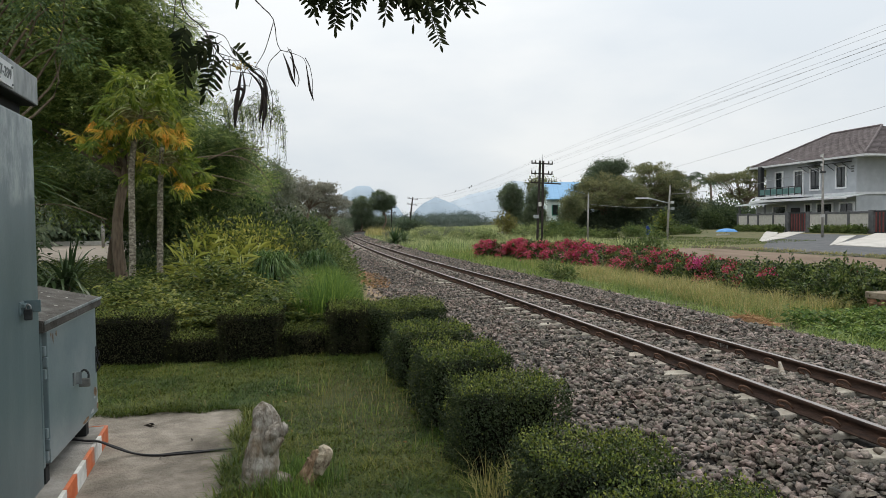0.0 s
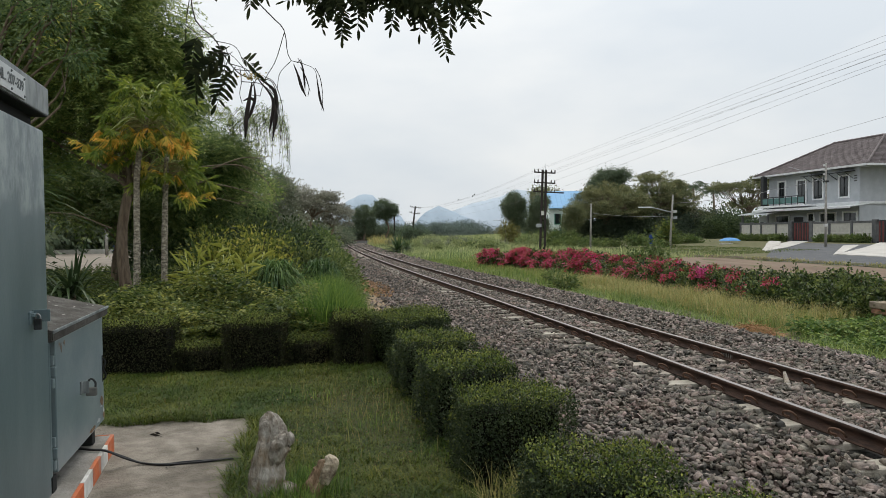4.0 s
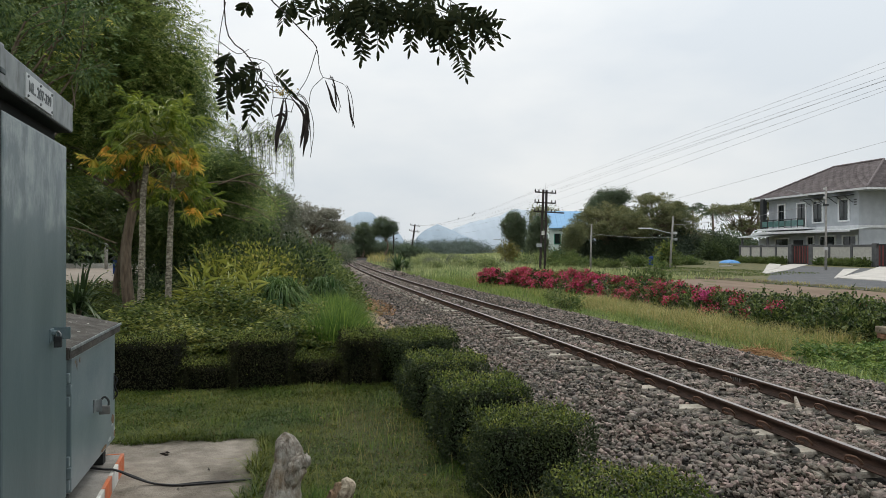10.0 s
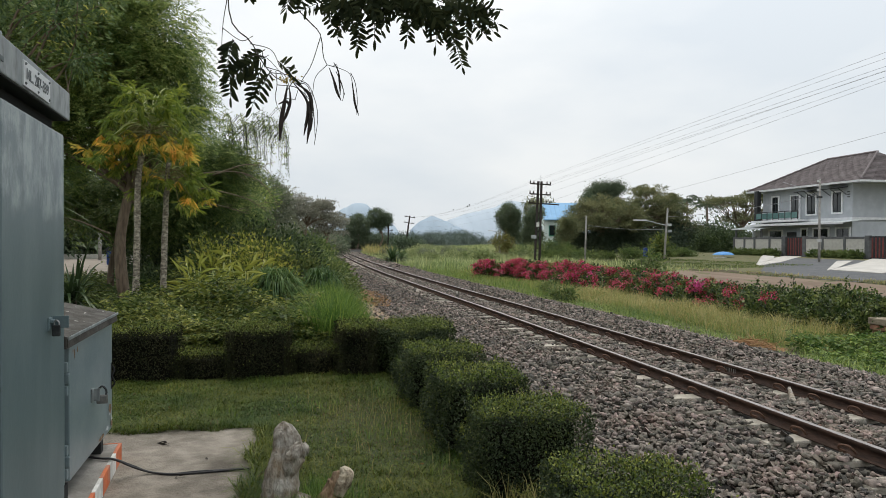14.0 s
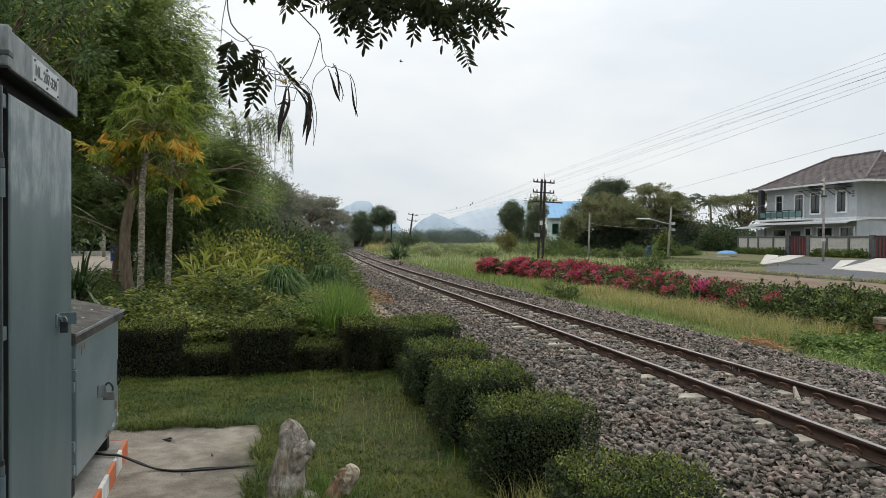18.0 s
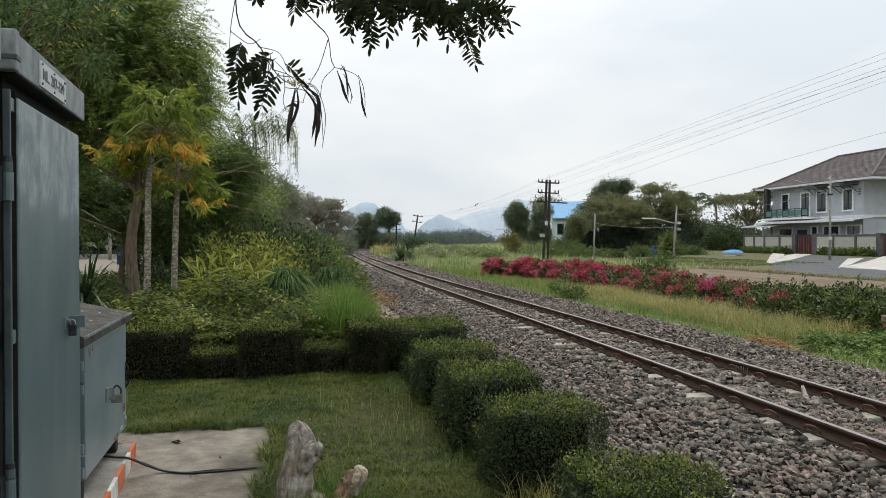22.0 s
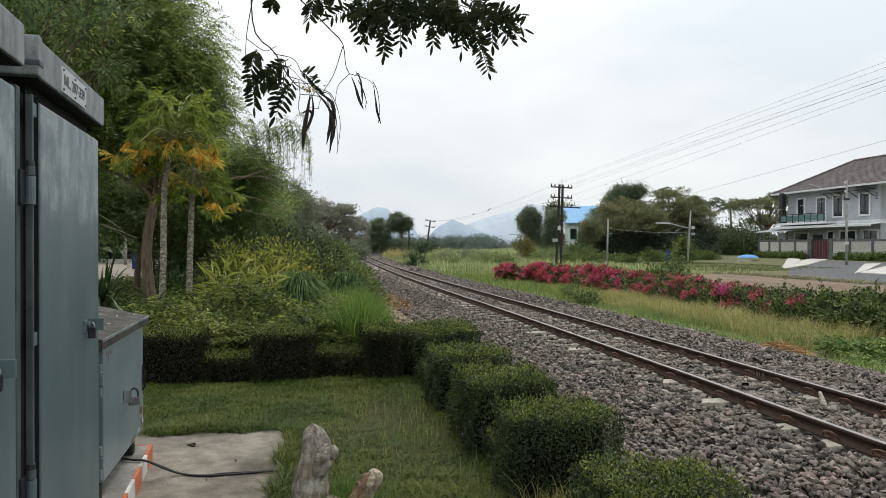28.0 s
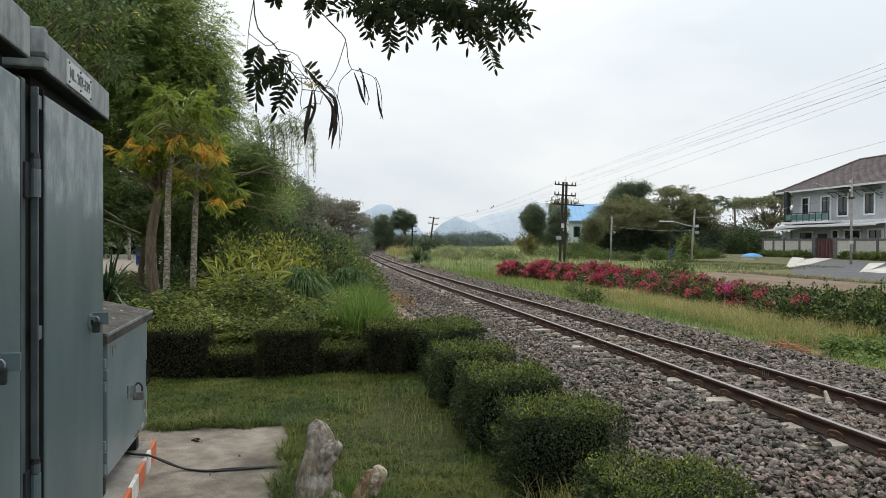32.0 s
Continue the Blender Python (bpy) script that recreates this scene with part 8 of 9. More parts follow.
put("post", mesh_np("post", V, F, M_cpost, True), lamp)
tube("arm", bend([(0.2, 0, 2.9), (-0.5, 0.1, 3.05), (-1.1, 0.2, 3.22), (-1.7, 0.3, 3.3)], 12), 0.04, M_fgrey, lamp)
part("lamp_head", rbox(-2.5, -1.4, 0.2, 0.42, 3.27, 3.35, 0.02), M_frame, lamp, "long white lamp head")
part("fuse_box", rbox(0.32, 0.58, -0.1, 0.1, 2.85, 3.05, 0.02), M_insul, lamp)
part("fuse_box", rbox(0.34, 0.6, -0.1, 0.1, 2.35, 2.55, 0.02), M_fgrey, lamp)
V, F = tube_np([(21.6, 53.0, -0.3), (21.7, 53.0, 3.65)], [0.085, 0.06], 8)
put("concrete_post", mesh_np("concrete_post", V, F, M_cpost, True), None, "plain grey concrete post in the meadow", category="post")
wire((21.7, 53, 2.9), (28.1, 52, 2.6), 0.15, 0.012, "grey cable between the posts")
wire((28.1, 52, 3.6), (34.2, 42.3, 4.9), 0.3, 0.015, "grey cable to the concrete pole")
lamp2 = thing("street_lamp", pose(22.03, 80.0, -0.2), "distant grey street lamp with a short arm", "street lamp")
V, F = tube_np([(0, 0, -0.2), (0, 0, 3.6)], [0.08, 0.055], 8)
put("post", mesh_np("post", V, F, M_cpost, True), lamp2)
tube("arm", bend([(0, 0, 2.75), (-0.5, 0, 2.95), (-0.8, 0, 3.0)], 8), 0.035, M_fgrey, lamp2)
part("lamp_head", rbox(-1.45, -0.75, -0.1, 0.1, 2.98, 3.06, 0.02), M_frame, lamp2, "white lamp head")
cp = thing("concrete_pole", pose(34.1, 42.3, 0.1), "square concrete utility pole before the grey house", "utility pole")
V, F = tube_np([(0, 0, -0.3), (0, 0, 5.8)], [0.12, 0.08], 4)
put("pole", mesh_np("pole", V, F, M_cpost), cp)
part("step_band", rbox(-0.10, 0.10, -0.10, 0.10, 1.5, 1.7, 0.02), M_insul, cp)
part("clamp", rbox(-0.13, 0.13, -0.13, 0.13, 4.5, 4.62, 0.02), M_black, cp)
for z in (5.65, 5.35, 5.05):
    bm = bmesh.new()
    bmesh.ops.create_cone(bm, cap_ends=True, segments=8, radius1=0.07, radius2=0.05, depth=0.14, matrix=Matrix.Translation((-0.2, -0.1, z)))
    part("insulator", bm, M_insul, cp)
V, F = tube_np([(0, 0, 4.4), (-0.7, 1.4, 5.4), (-1.0, 2.4, 5.75)], 0.014, 5)
put("stay_arm", mesh_np("stay_arm", V, F, M_fgrey), cp)

par = thing("parasol", pose(34.9, 54.8, float(land(34.9, 54.8))), "open blue cloth parasol set low on the ground", "parasol")
bm = bmesh.new()
bmesh.ops.create_uvsphere(bm, u_segments=16, v_segments=12, radius=0.92)
bmesh.ops.delete(bm, geom=[v for v in bm.verts if v.co.z < 0.12], context="VERTS")
bmesh.ops.transform(bm, matrix=Matrix.Translation((0, 0, 0.12)) @ Matrix.Diagonal((1, 1, 0.42, 1)), verts=bm.verts)
part("canopy", bm, M_bluecloth, par)
V, F = tube_np([(0, 0, 0), (0, 0, 0.53)], 0.03, 6)
put("pole", mesh_np("pole", V, F, M_steel, True), par)
part("low_table", rbox(-0.5, 0.5, -0.2, 0.2, -0.05, 0.08, 0.02), M_ramp, None)
bpy.data.objects["low_table"].matrix_basis = pose(34.0, 53.9, 0.25)
tagged(bpy.data.objects["low_table"], "pale cement edging block beside the parasol", "block")
part("tarpaulin_bundle", rbox(-0.17, 0.15, -0.15, 0.15, 0.0, 0.9, 0.1), M_bluebin, None)
bpy.data.objects["tarpaulin_bundle"].matrix_basis = pose(27.6, 54.6, 0.2)
tagged(bpy.data.objects["tarpaulin_bundle"], "bundle of blue tarpaulin under the trees", "tarpaulin")

blk = thing("brick_stack", pose(10.83, 11.15, -0.42), "stack of old bricks under a weathered slab beside the bougainvillea", "brick stack")
part("top_slab", rbox(-0.42, 0.6, -0.45, 0.5, 0.46, 0.585, 0.02), M_beige, blk, "weathered beige slab")
for k, z in enumerate((0.36, 0.255, 0.15, 0.045, -0.06)):
    for j in range(3):
        for side in (0, 1):
            x0, y0 = -0.40 + 0.33 * j + (0.05 if k % 2 else 0.0), -0.42 + 0.46 * side
            part("brick", rbox(x0, x0 + 0.31, y0, y0 + 0.43, z, z + 0.093, 0.012), M_brick, blk)


# ---- the pale house with the blue roof ----
mh = thing("house", pose(30.15, 88, -0.35, 0, 0, -12), "pale mint house with a blue metal roof behind the trees", "house")
part("wall", rbox(0, 4.2, 0, 6, -0.2, 5.2), M_mint, mh)
bm = bmesh.new()
for x in (-0.02, 0.1):
    vs = [bm.verts.new(v) for v in ((x, 0, 5.2), (x, 6, 5.2), (x, 3, 7.0))]
    bm.faces.new(vs)
part("gable", bm, M_mint, mh)
for y0 in (-0.7, 6.7):
    for k in range(9):
        bm = bmesh.new()
        x0, x1, y1 = -0.12 + k * 0.6, -0.12 + k * 0.6 + 0.585, 3.0
        q = [bm.verts.new(v) for v in ((x0, y0, 4.8), (x1, y0, 4.8), (x1, y1, 7.15), (x0, y1, 7.15), (x0, y0, 4.72), (x1, y0, 4.72), (x1, y1, 7.07), (x0, y1, 7.07))]
        for f in ((0, 1, 2, 3), (7, 6, 5, 4), (0, 4, 5, 1), (3, 2, 6, 7), (0, 3, 7, 4), (1, 5, 6, 2)):
            bm.faces.new([q[i] for i in f])
        bmesh.ops.recalc_face_normals(bm, faces=bm.faces)
        part("roof_sheet", bm, M_blueroof, mh)
for x, z in ((0.75, 2.75), (2.6, 2.75), (0.75, 0.6)):
    w = part("window", rbox(x, x + 0.7, -0.06, 0.02, z, z + 1.3), M_glass, mh)
    part("frame", rbox(x - 0.1, x + 0.8, -0.1, -0.02, z - 0.1, z), M_greenframe, w)
    part("frame", rbox(x - 0.1, x, -0.1, -0.02, z, z + 1.3), M_greenframe, w)
    part("frame", rbox(x + 0.7, x + 0.8, -0.1, -0.02, z, z + 1.3), M_greenframe, w)
for y, z in ((1.5, 2.6), (3.8, 2.6)):
    part("window", rbox(-0.06, 0.02, y, y + 0.7, z, z + 1.4), M_glass, mh)

# ---- trees beyond the meadow ----
def umbrella(label, base, height, r, domes, seed, mt, fronds=9000, group="rain trees", pads=(16,), thick=0.5):
    """A wide rain tree: flat leafy pads over domed masses on spreading limbs."""
    rng = np.random.default_rng(seed)
    root = thing("tree", pose(*base), label, "tree", group)
    tube("trunk", bend([(0, 0, -0.2), (0.1, 0, height * 0.5), (0.3, 0.1, height)], 10), np.linspace(r * 1.3, r * 0.7, 10), M_bark, root, sides=10)
    blobs, arms = [], []
    for (x, y, z, rx, ry, rz), count in zip(domes, pads):
        fork = np.array([x * 0.45, y * 0.45, height + (z - height) * 0.35])
        arms.append(limb(rng, (0.2, 0, height * 0.9), fork, r * 0.5, r * 0.3))
        for _ in range(count):
            u = unit(rng.normal(size=3))
            u[2] = abs(u[2]) - 0.12
            c = np.array([x, y, z]) + u * [rx, ry, rz] * rng.uniform(0.72, 1.0)
            s = rng.uniform(0.7, 1.3)
            blobs.append((*c, 1.05 * s, 1.0 * s, thick * s))
            arms.append(limb(rng, fork, c - [0, 0, thick * 0.6], r * 0.16, r * 0.05))
    tagged(put("branchwork", mesh_np("branchwork", *gather(arms), M_bark, True), root), kind="stuff")
    tagged(put("crown", mesh_np("crown", *crown_np(rng, blobs, fronds // 24, 24, 0.2, 0.17, 0.085, 0.1, 0.2, 0.4), mt), root), kind="stuff")
    return root


umbrella("spreading rain tree with a broad olive-green crown", (34.2, 79.5, 0), 2.7, 0.45, [(0.3, 0, 3.7, 4.5, 4.3, 3.9), (-2.5, -0.6, 3.5, 1.7, 2.6, 1.6), (2.2, -0.8, 3.9, 2.6, 3.0, 3.3)], 301, M_rain, 52000, pads=(64, 18, 26))
umbrella("spreading rain tree with a rounded olive crown", (42.2, 82.0, 0), 3.0, 0.48, [(-0.9, 0, 4.2, 4.4, 4.2, 5.1), (2.7, -0.4, 4.1, 2.4, 3.0, 4.0), (4.2, -1.2, 2.4, 2.4, 2.6, 2.2)], 302, M_rain, 52000, pads=(60, 28, 20))
umbrella("open rain tree with layered sparse crown", (55.2, 83, 0), 3.6, 0.35, [(-3.3, 0, 6.6, 1.5, 1.8, 1.0), (-1.2, 0, 6.2, 2.0, 2.0, 1.6), (1.6, 0, 7.0, 2.4, 2.0, 1.5), (3.6, 0, 7.4, 2.4, 2.0, 1.3), (0.6, 0, 4.4, 2.8, 1.8, 1.3), (5.6, 0, 5.6, 1.8, 1.8, 1.0)], 304, M_rain, 22000, pads=(9, 12, 12, 9, 14, 9), thick=0.35)
tree("tree", "dense dark green tree behind the rain trees", (41.8, 95.0, 0), (0, 0, 5), 0.4, [(-1.0, 0, 9.1, 1.2, 2, 0.9), (1.5, 0, 9.2, 1.3, 2, 0.75), (0.4, 0, 8.8, 1.2, 2, 0.8), (-2.1, 0, 8.2, 1.1, 2, 0.8), (0, 0, 6.5, 2.6, 2, 2.0)], M_darktree, 480, 80, 0.32, 0.16, 0.09, 303, group="far trees")
tree("tree", "leafy tree behind the blue roof", (33.0, 99.0, 0), (0, 0, 4), 0.3, [(-0.6, 0, 6.6, 1.5, 1.6, 1.3), (1.4, 0, 6.2, 1.8, 1.6, 1.3), (0.4, 0, 4.6, 2.4, 1.6, 1.6)], M_rain, 200, 34, 0.3, 0.24, 0.13, 308, group="far trees")
tree("tree", "tall oval dark green tree beside the pale house", (22.3, 77.5, 0), (0, 0, 2.2), 0.25, [(0.0, 0, 5.2, 0.75, 0.9, 0.7), (-0.75, 0, 4.5, 0.6, 0.9, 0.55), (0.75, 0, 4.6, 0.6, 0.9, 0.6), (-0.3, 0, 3.6, 0.8, 1.0, 0.55), (0.85, 0, 3.5, 0.6, 1.0, 0.6), (0.5, 0, 2.4, 0.8, 1.0, 0.8)], M_darktree, 320, 80, 0.2, 0.12, 0.07, 305, group="far trees")
tree("tree", "small olive tree before the pale house", (28.0, 74.5, 0), (0, 0, 1.6), 0.14, [(0, 0, 2.4, 0.9, 1.0, 1.1), (0.3, 0, 3.9, 0.75, 0.9, 0.7), (0.9, 0, 3.0, 0.8, 1.0, 1.0)], M_rain, 160, 50, 0.22, 0.15, 0.08, 311, group="far trees")
for i, (x, y, h) in enumerate([(23.9, 71.5, 0.75), (25.3, 72.0, 0.85), (26.7, 71.5, 0.9)]):
    bush("bush", "green bush at the foot of the pale house", (x, y, 0.0), [(0, 0, h * 0.8, 0.9, 0.8, h), (0.5, -0.3, h * 0.5, 0.7, 0.7, h * 0.6)], M_shrub, 110, 24, 0.2, 0.15, 0.075, 315 + i, group="bushes at the pale house")
tree("tree", "dark tree behind the telegraph pole", (26.4, 80, 0), (0, 0, 2.2), 0.25, [(0.1, 0, 4.7, 0.8, 1.2, 1.2), (-0.6, 0, 3.7, 0.9, 1.2, 1.2), (-1.0, 0, 2.2, 1.1, 1.3, 1.2), (0.2, 0, 2.0, 0.8, 1.2, 1.2)], M_darktree, 320, 76, 0.22, 0.13, 0.075, 306, group="far trees")
tree("tree", "small leafy tree beside the pale house", (31.2, 82.5, 0), (0, 0, 1.3), 0.15, [(0.3, 0, 2.3, 0.9, 1.2, 1.3), (1.2, 0, 2.9, 1.0, 1.2, 1.2), (-0.6, 0, 0.9, 0.9, 1.2, 0.8)], M_greentree, 220, 36, 0.26, 0.22, 0.11, 307, group="far trees")


def palm(base, height, seed):
    rng = np.random.default_rng(seed)
    p = thing("palm_tree", pose(*base), "coconut palm with drooping fronds beyond the road", "palm tree", "palm trees")
    tube("trunk", bend([(0, 0, -0.2), (0.3, 0, height / 2), (0.2, 0, height)], 10), np.linspace(0.22, 0.13, 10), M_bark, p)
    V, F, at = [], [], 0
    for i in range(16):
        a, el = i * 2.4, rng.uniform(-0.2, 1.0)
        t = np.linspace(0, 1, 8)[:, None]
        d = np.array([math.cos(a) * math.cos(el), math.sin(a) * math.cos(el), math.sin(el)])
        c = np.array([0.2, 0, height]) + d * 2.6 * t - np.array([0, 0, 1.5]) * t**2
        for s in (-1, 1):
            q = c[1:] + rng.normal(size=(7, 3)) * 0.03
            V.append(leaf_np(np.repeat(q, 3, 0), unit(d[None] * 0.5 + s * np.cross(d, [0, 0, 1.0])[None] - [0, 0, 0.7]) + rng.normal(size=(21, 3)) * 0.1, 0.9, 0.09, rng))
    tagged(put("foliage", mesh_np("foliage", *gather(V), M_darktree), p), kind="stuff")


palm((60.0, 99.0, 0), 7.3, 311)
palm((57.2, 100.0, 0), 8.2, 312)

rg = np.random.default_rng(320)
for i in range(34):
    x = 30.5 + (i % 17) * 1.6 + (0.8 if i > 16 else 0) + rg.normal(0, 0.3)
    y = 79.0 + rg.normal(0, 0.8) + (3.5 if i > 16 else 0) - 0.12 * max(0, x - 44)
    h = rg.uniform(1.2, 1.9) + (0.7 if 34 < x < 49 else 0)
    bush("bush", "dense dark green thicket under the far trees", (x, y, 0.0), [(0, 0, h * 0.8, 1.7, 1.5, h), (0.8, -0.4, h * 0.5, 1.4, 1.2, h * 0.6)], M_thicket, 120, 24, 0.36, 0.26, 0.13, 330 + i, "thicket", "thicket under the trees")
for i, (x, y, h) in enumerate([(47.5, 76, 1.9), (49.6, 76.5, 1.6), (51.5, 77, 1.3), (53.5, 77, 1.3), (45.5, 75, 1.5), (55.6, 77.5, 1.4)]):
    bush("bush", "dark green trees beside the house wall", (x, y, 0.0), [(0, 0, h * 0.9, 1.5, 1.4, h), (0.7, -0.3, h * 0.6, 1.3, 1.2, h * 0.7)], M_understorey, 150, 28, 0.3, 0.22, 0.11, 620 + i, "thicket", "thicket under the trees")
for i, (x, y, h, r, mt) in enumerate([(32.5, 61, 0.8, 1.2, M_weed2), (15.5, 62, 0.5, 1.5, M_haybush), (20.5, 66, 0.7, 1.8, M_haybush), (12.6, 80, 0.7, 2.0, M_meadow), (24, 62, 0.4, 1.2, M_weed2), (28.6, 54.0, 1.25, 0.42, M_weed)]):
    bush("bush", "rounded green bush at the meadow's edge", (x, y, float(land(x, y))), [(0, 0, h * 0.9, r, r * 0.8, h)], mt, 90, 16, 0.22, 0.2, 0.11, 360 + i, group="meadow bushes")

rg = np.random.default_rng(470)
for i in range(8):
    x = 20.5 + 1.9 * i + rg.normal(0, 0.2)
    y = 60.5 - 0.12 * i + rg.normal(0, 0.5)
    h = rg.uniform(0.25, 0.7)
    bush("bush", "dark green scrub at the foot of the far trees", (x, y, float(land(x, y))), [(0, 0, h * 0.7, 1.0, 0.9, h * 0.8), (0.5, -0.3, h * 0.4, 0.9, 0.8, h * 0.5)], M_shrub if i % 3 else M_weed2, 110, 22, 0.2, 0.15, 0.07, 480 + i, "scrub", "scrub under the far trees")
bush("bush", "loose green shrub growing through the bougainvillea", (12.7, 24.6, -0.2), [(0, 0, 0.7, 0.5, 0.6, 0.45), (0.1, 0.2, 1.2, 0.3, 0.3, 0.35), (-0.5, 0.5, 0.5, 0.5, 0.6, 0.4)], M_shrub, 90, 16, 0.14, 0.13, 0.06, 499, group="verge shrubs")

rg = np.random.default_rng(560)
for i in range(14):
    y = rg.uniform(58, 120)
    x = float(track_x(y)) + rg.uniform(5, 15)
    h, r = rg.uniform(0.3, 0.6), rg.uniform(0.8, 1.8)
    bush("bush", "low grey-green bush in the meadow", (x, y, float(land(x, y))), [(0, 0, h * 0.9, r, r * 0.7, h)], M_haybush if i % 3 else M_hazegreen, 110, 22, 0.2, 0.13, 0.06, 570 + i, group="meadow bushes")

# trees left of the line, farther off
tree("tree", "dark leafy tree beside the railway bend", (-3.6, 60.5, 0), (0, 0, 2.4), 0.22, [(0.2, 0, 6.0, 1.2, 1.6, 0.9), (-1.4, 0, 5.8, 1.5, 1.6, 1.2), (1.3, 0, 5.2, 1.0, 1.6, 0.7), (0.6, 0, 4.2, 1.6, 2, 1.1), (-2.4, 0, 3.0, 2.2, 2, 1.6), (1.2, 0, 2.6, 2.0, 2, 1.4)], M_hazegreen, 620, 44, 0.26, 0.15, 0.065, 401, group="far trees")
umbrella("half-bare tree with a brownish twiggy crown", (-0.6, 66, 0), 2.6, 0.22, [(-0.9, 0, 4.2, 2.0, 1.8, 2.3), (1.0, 0, 3.6, 1.9, 1.8, 2.4), (-2.4, 0, 5.0, 1.3, 1.6, 1.9)], 402, M_farbrown, 15000, "far trees", pads=(24, 22, 10), thick=0.22)
umbrella("half-bare tree with a brownish twiggy crown", (1.6, 74, 0), 2.2, 0.2, [(-0.6, 0, 3.4, 1.7, 1.6, 2.5), (0.8, 0, 2.6, 1.5, 1.6, 2.2)], 404, M_farbrown, 10000, "far trees", pads=(20, 18), thick=0.26)
for i, (x, y, h) in enumerate([(-2.6, 70, 1.9), (-0.6, 76, 1.8), (1.0, 79, 1.6), (-4.6, 68, 2.1), (2.3, 82, 1.3)]):
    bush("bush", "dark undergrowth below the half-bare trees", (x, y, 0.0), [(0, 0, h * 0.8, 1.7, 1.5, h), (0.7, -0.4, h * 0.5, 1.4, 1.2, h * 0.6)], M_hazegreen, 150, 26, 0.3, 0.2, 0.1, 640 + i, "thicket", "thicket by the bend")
tree("tree", "leafy tree beyond the garden", (-5.5, 42, 0), (0, 0, 2.4), 0.3, [(0, 0, 3.2, 2.6, 2, 2.0), (2.0, 0, 4.0, 1.8, 2, 1.5), (-2.4, 0, 4.6, 2.4, 2, 2.0)], M_feather, 520, 40, 0.36, 0.15, 0.055, 403, group="far trees")
for i, (x, y, h, r) in enumerate([(2.6, 92, 1.4, 2.2), (0.5, 86, 1.7, 2.4), (-2.5, 80, 2.0, 2.6), (-6, 66, 2.0, 2.6), (3.2, 112, 1.6, 2.6), (0.0, 118, 2.2, 3.0), (-0.2, 66, 1.0, 1.3), (0.3, 56, 0.8, 1.2)]):
    bush("bush", "dense bushes along the bend of the track", (x, y, 0.0), [(0, 0, h * 0.8, r, r * 0.8, h)], M_shrub if i % 2 else M_darktree, 110, 20, 0.35, 0.28, 0.15, 410 + i, group="bend bushes")
tree("tree", "round dark tree far down the line", (10.0, 149, 0), (0, 0, 2.4), 0.25, [(0, 0, 6.0, 1.5, 2, 1.3), (-1.1, 0, 4.6, 1.5, 2, 1.2), (1.2, 0, 4.4, 1.5, 2, 1.3), (0, 0, 2.8, 2.6, 2, 1.2)], M_darktree, 330, 60, 0.3, 0.2, 0.11, 421, group="far trees")
tree("tree", "tall forked tree far down the line", (14.6, 150, 0), (0.5, 0, 4.0), 0.25, [(-0.4, 0, 7.2, 1.8, 2, 1.2), (1.6, 0, 6.2, 1.3, 2, 1.2), (-1.5, 0, 5.8, 1.3, 2, 1.2), (0.2, 0, 5.0, 1.6, 2, 0.9)], M_darktree, 300, 60, 0.3, 0.2, 0.11, 422, group="far trees")

rg = np.random.default_rng(455)
for i in range(9):
    x, y, h = 5.5 + 1.7 * i + rg.normal(0, 0.4), 153 + rg.normal(0, 2.5), rg.uniform(1.1, 2.3) * (1.0 if i < 6 else 0.7)
    bush("bush", "hazy dark bushes round the feet of the far trees", (x, y, 0.0), [(0, 0, h * 0.8, 1.7, 1.4, h), (0.9, 0.3, h * 0.5, 1.4, 1.2, h * 0.7)], M_darktree, 110, 40, 0.34, 0.2, 0.11, 660 + i, group="bend bushes")

# far woods across the plain
rg = np.random.default_rng(430)
blobs = []
for i in range(95):
    D = rg.uniform(190, 330)
    u = rg.uniform(-0.26, 0.30)
    x, y = D * (0.174 + 0.985 * u), D * (0.985 - 0.174 * u)
    h = rg.uniform(1.1, 2.6) * D / 240
    blobs.append((x, y, h * 0.9, h * rg.uniform(1.2, 2.4), h * 1.2, h))
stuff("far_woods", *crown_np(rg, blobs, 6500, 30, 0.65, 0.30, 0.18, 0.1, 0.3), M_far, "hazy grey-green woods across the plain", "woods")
blobs = []
for i in range(40):
    x, y = rg.uniform(-60, -14), rg.uniform(34, 80)
    h = rg.uniform(2.5, 5.5)
    blobs.append((x, y, h * 0.9, h * 1.1, h, h))
for i in range(12):
    h = rg.uniform(2.4, 3.4)
    blobs.append((-36 + 2.2 * i, 66 + rg.normal(0, 1.0), h * 0.9, h * 0.9, h * 0.8, h))
for i in range(26):
    x, y = rg.uniform(55, 120), rg.uniform(70, 140)
    h = rg.uniform(2.0, 3.6)
    blobs.append((x, y, h * 0.9, h * 1.3, h, h))
stuff("side_woods", *crown_np(rg, blobs, 1900, 24, 0.7, 0.5, 0.26, 0.1, 0.5), M_darktree, "dark green woods behind the garden and the house", "woods")


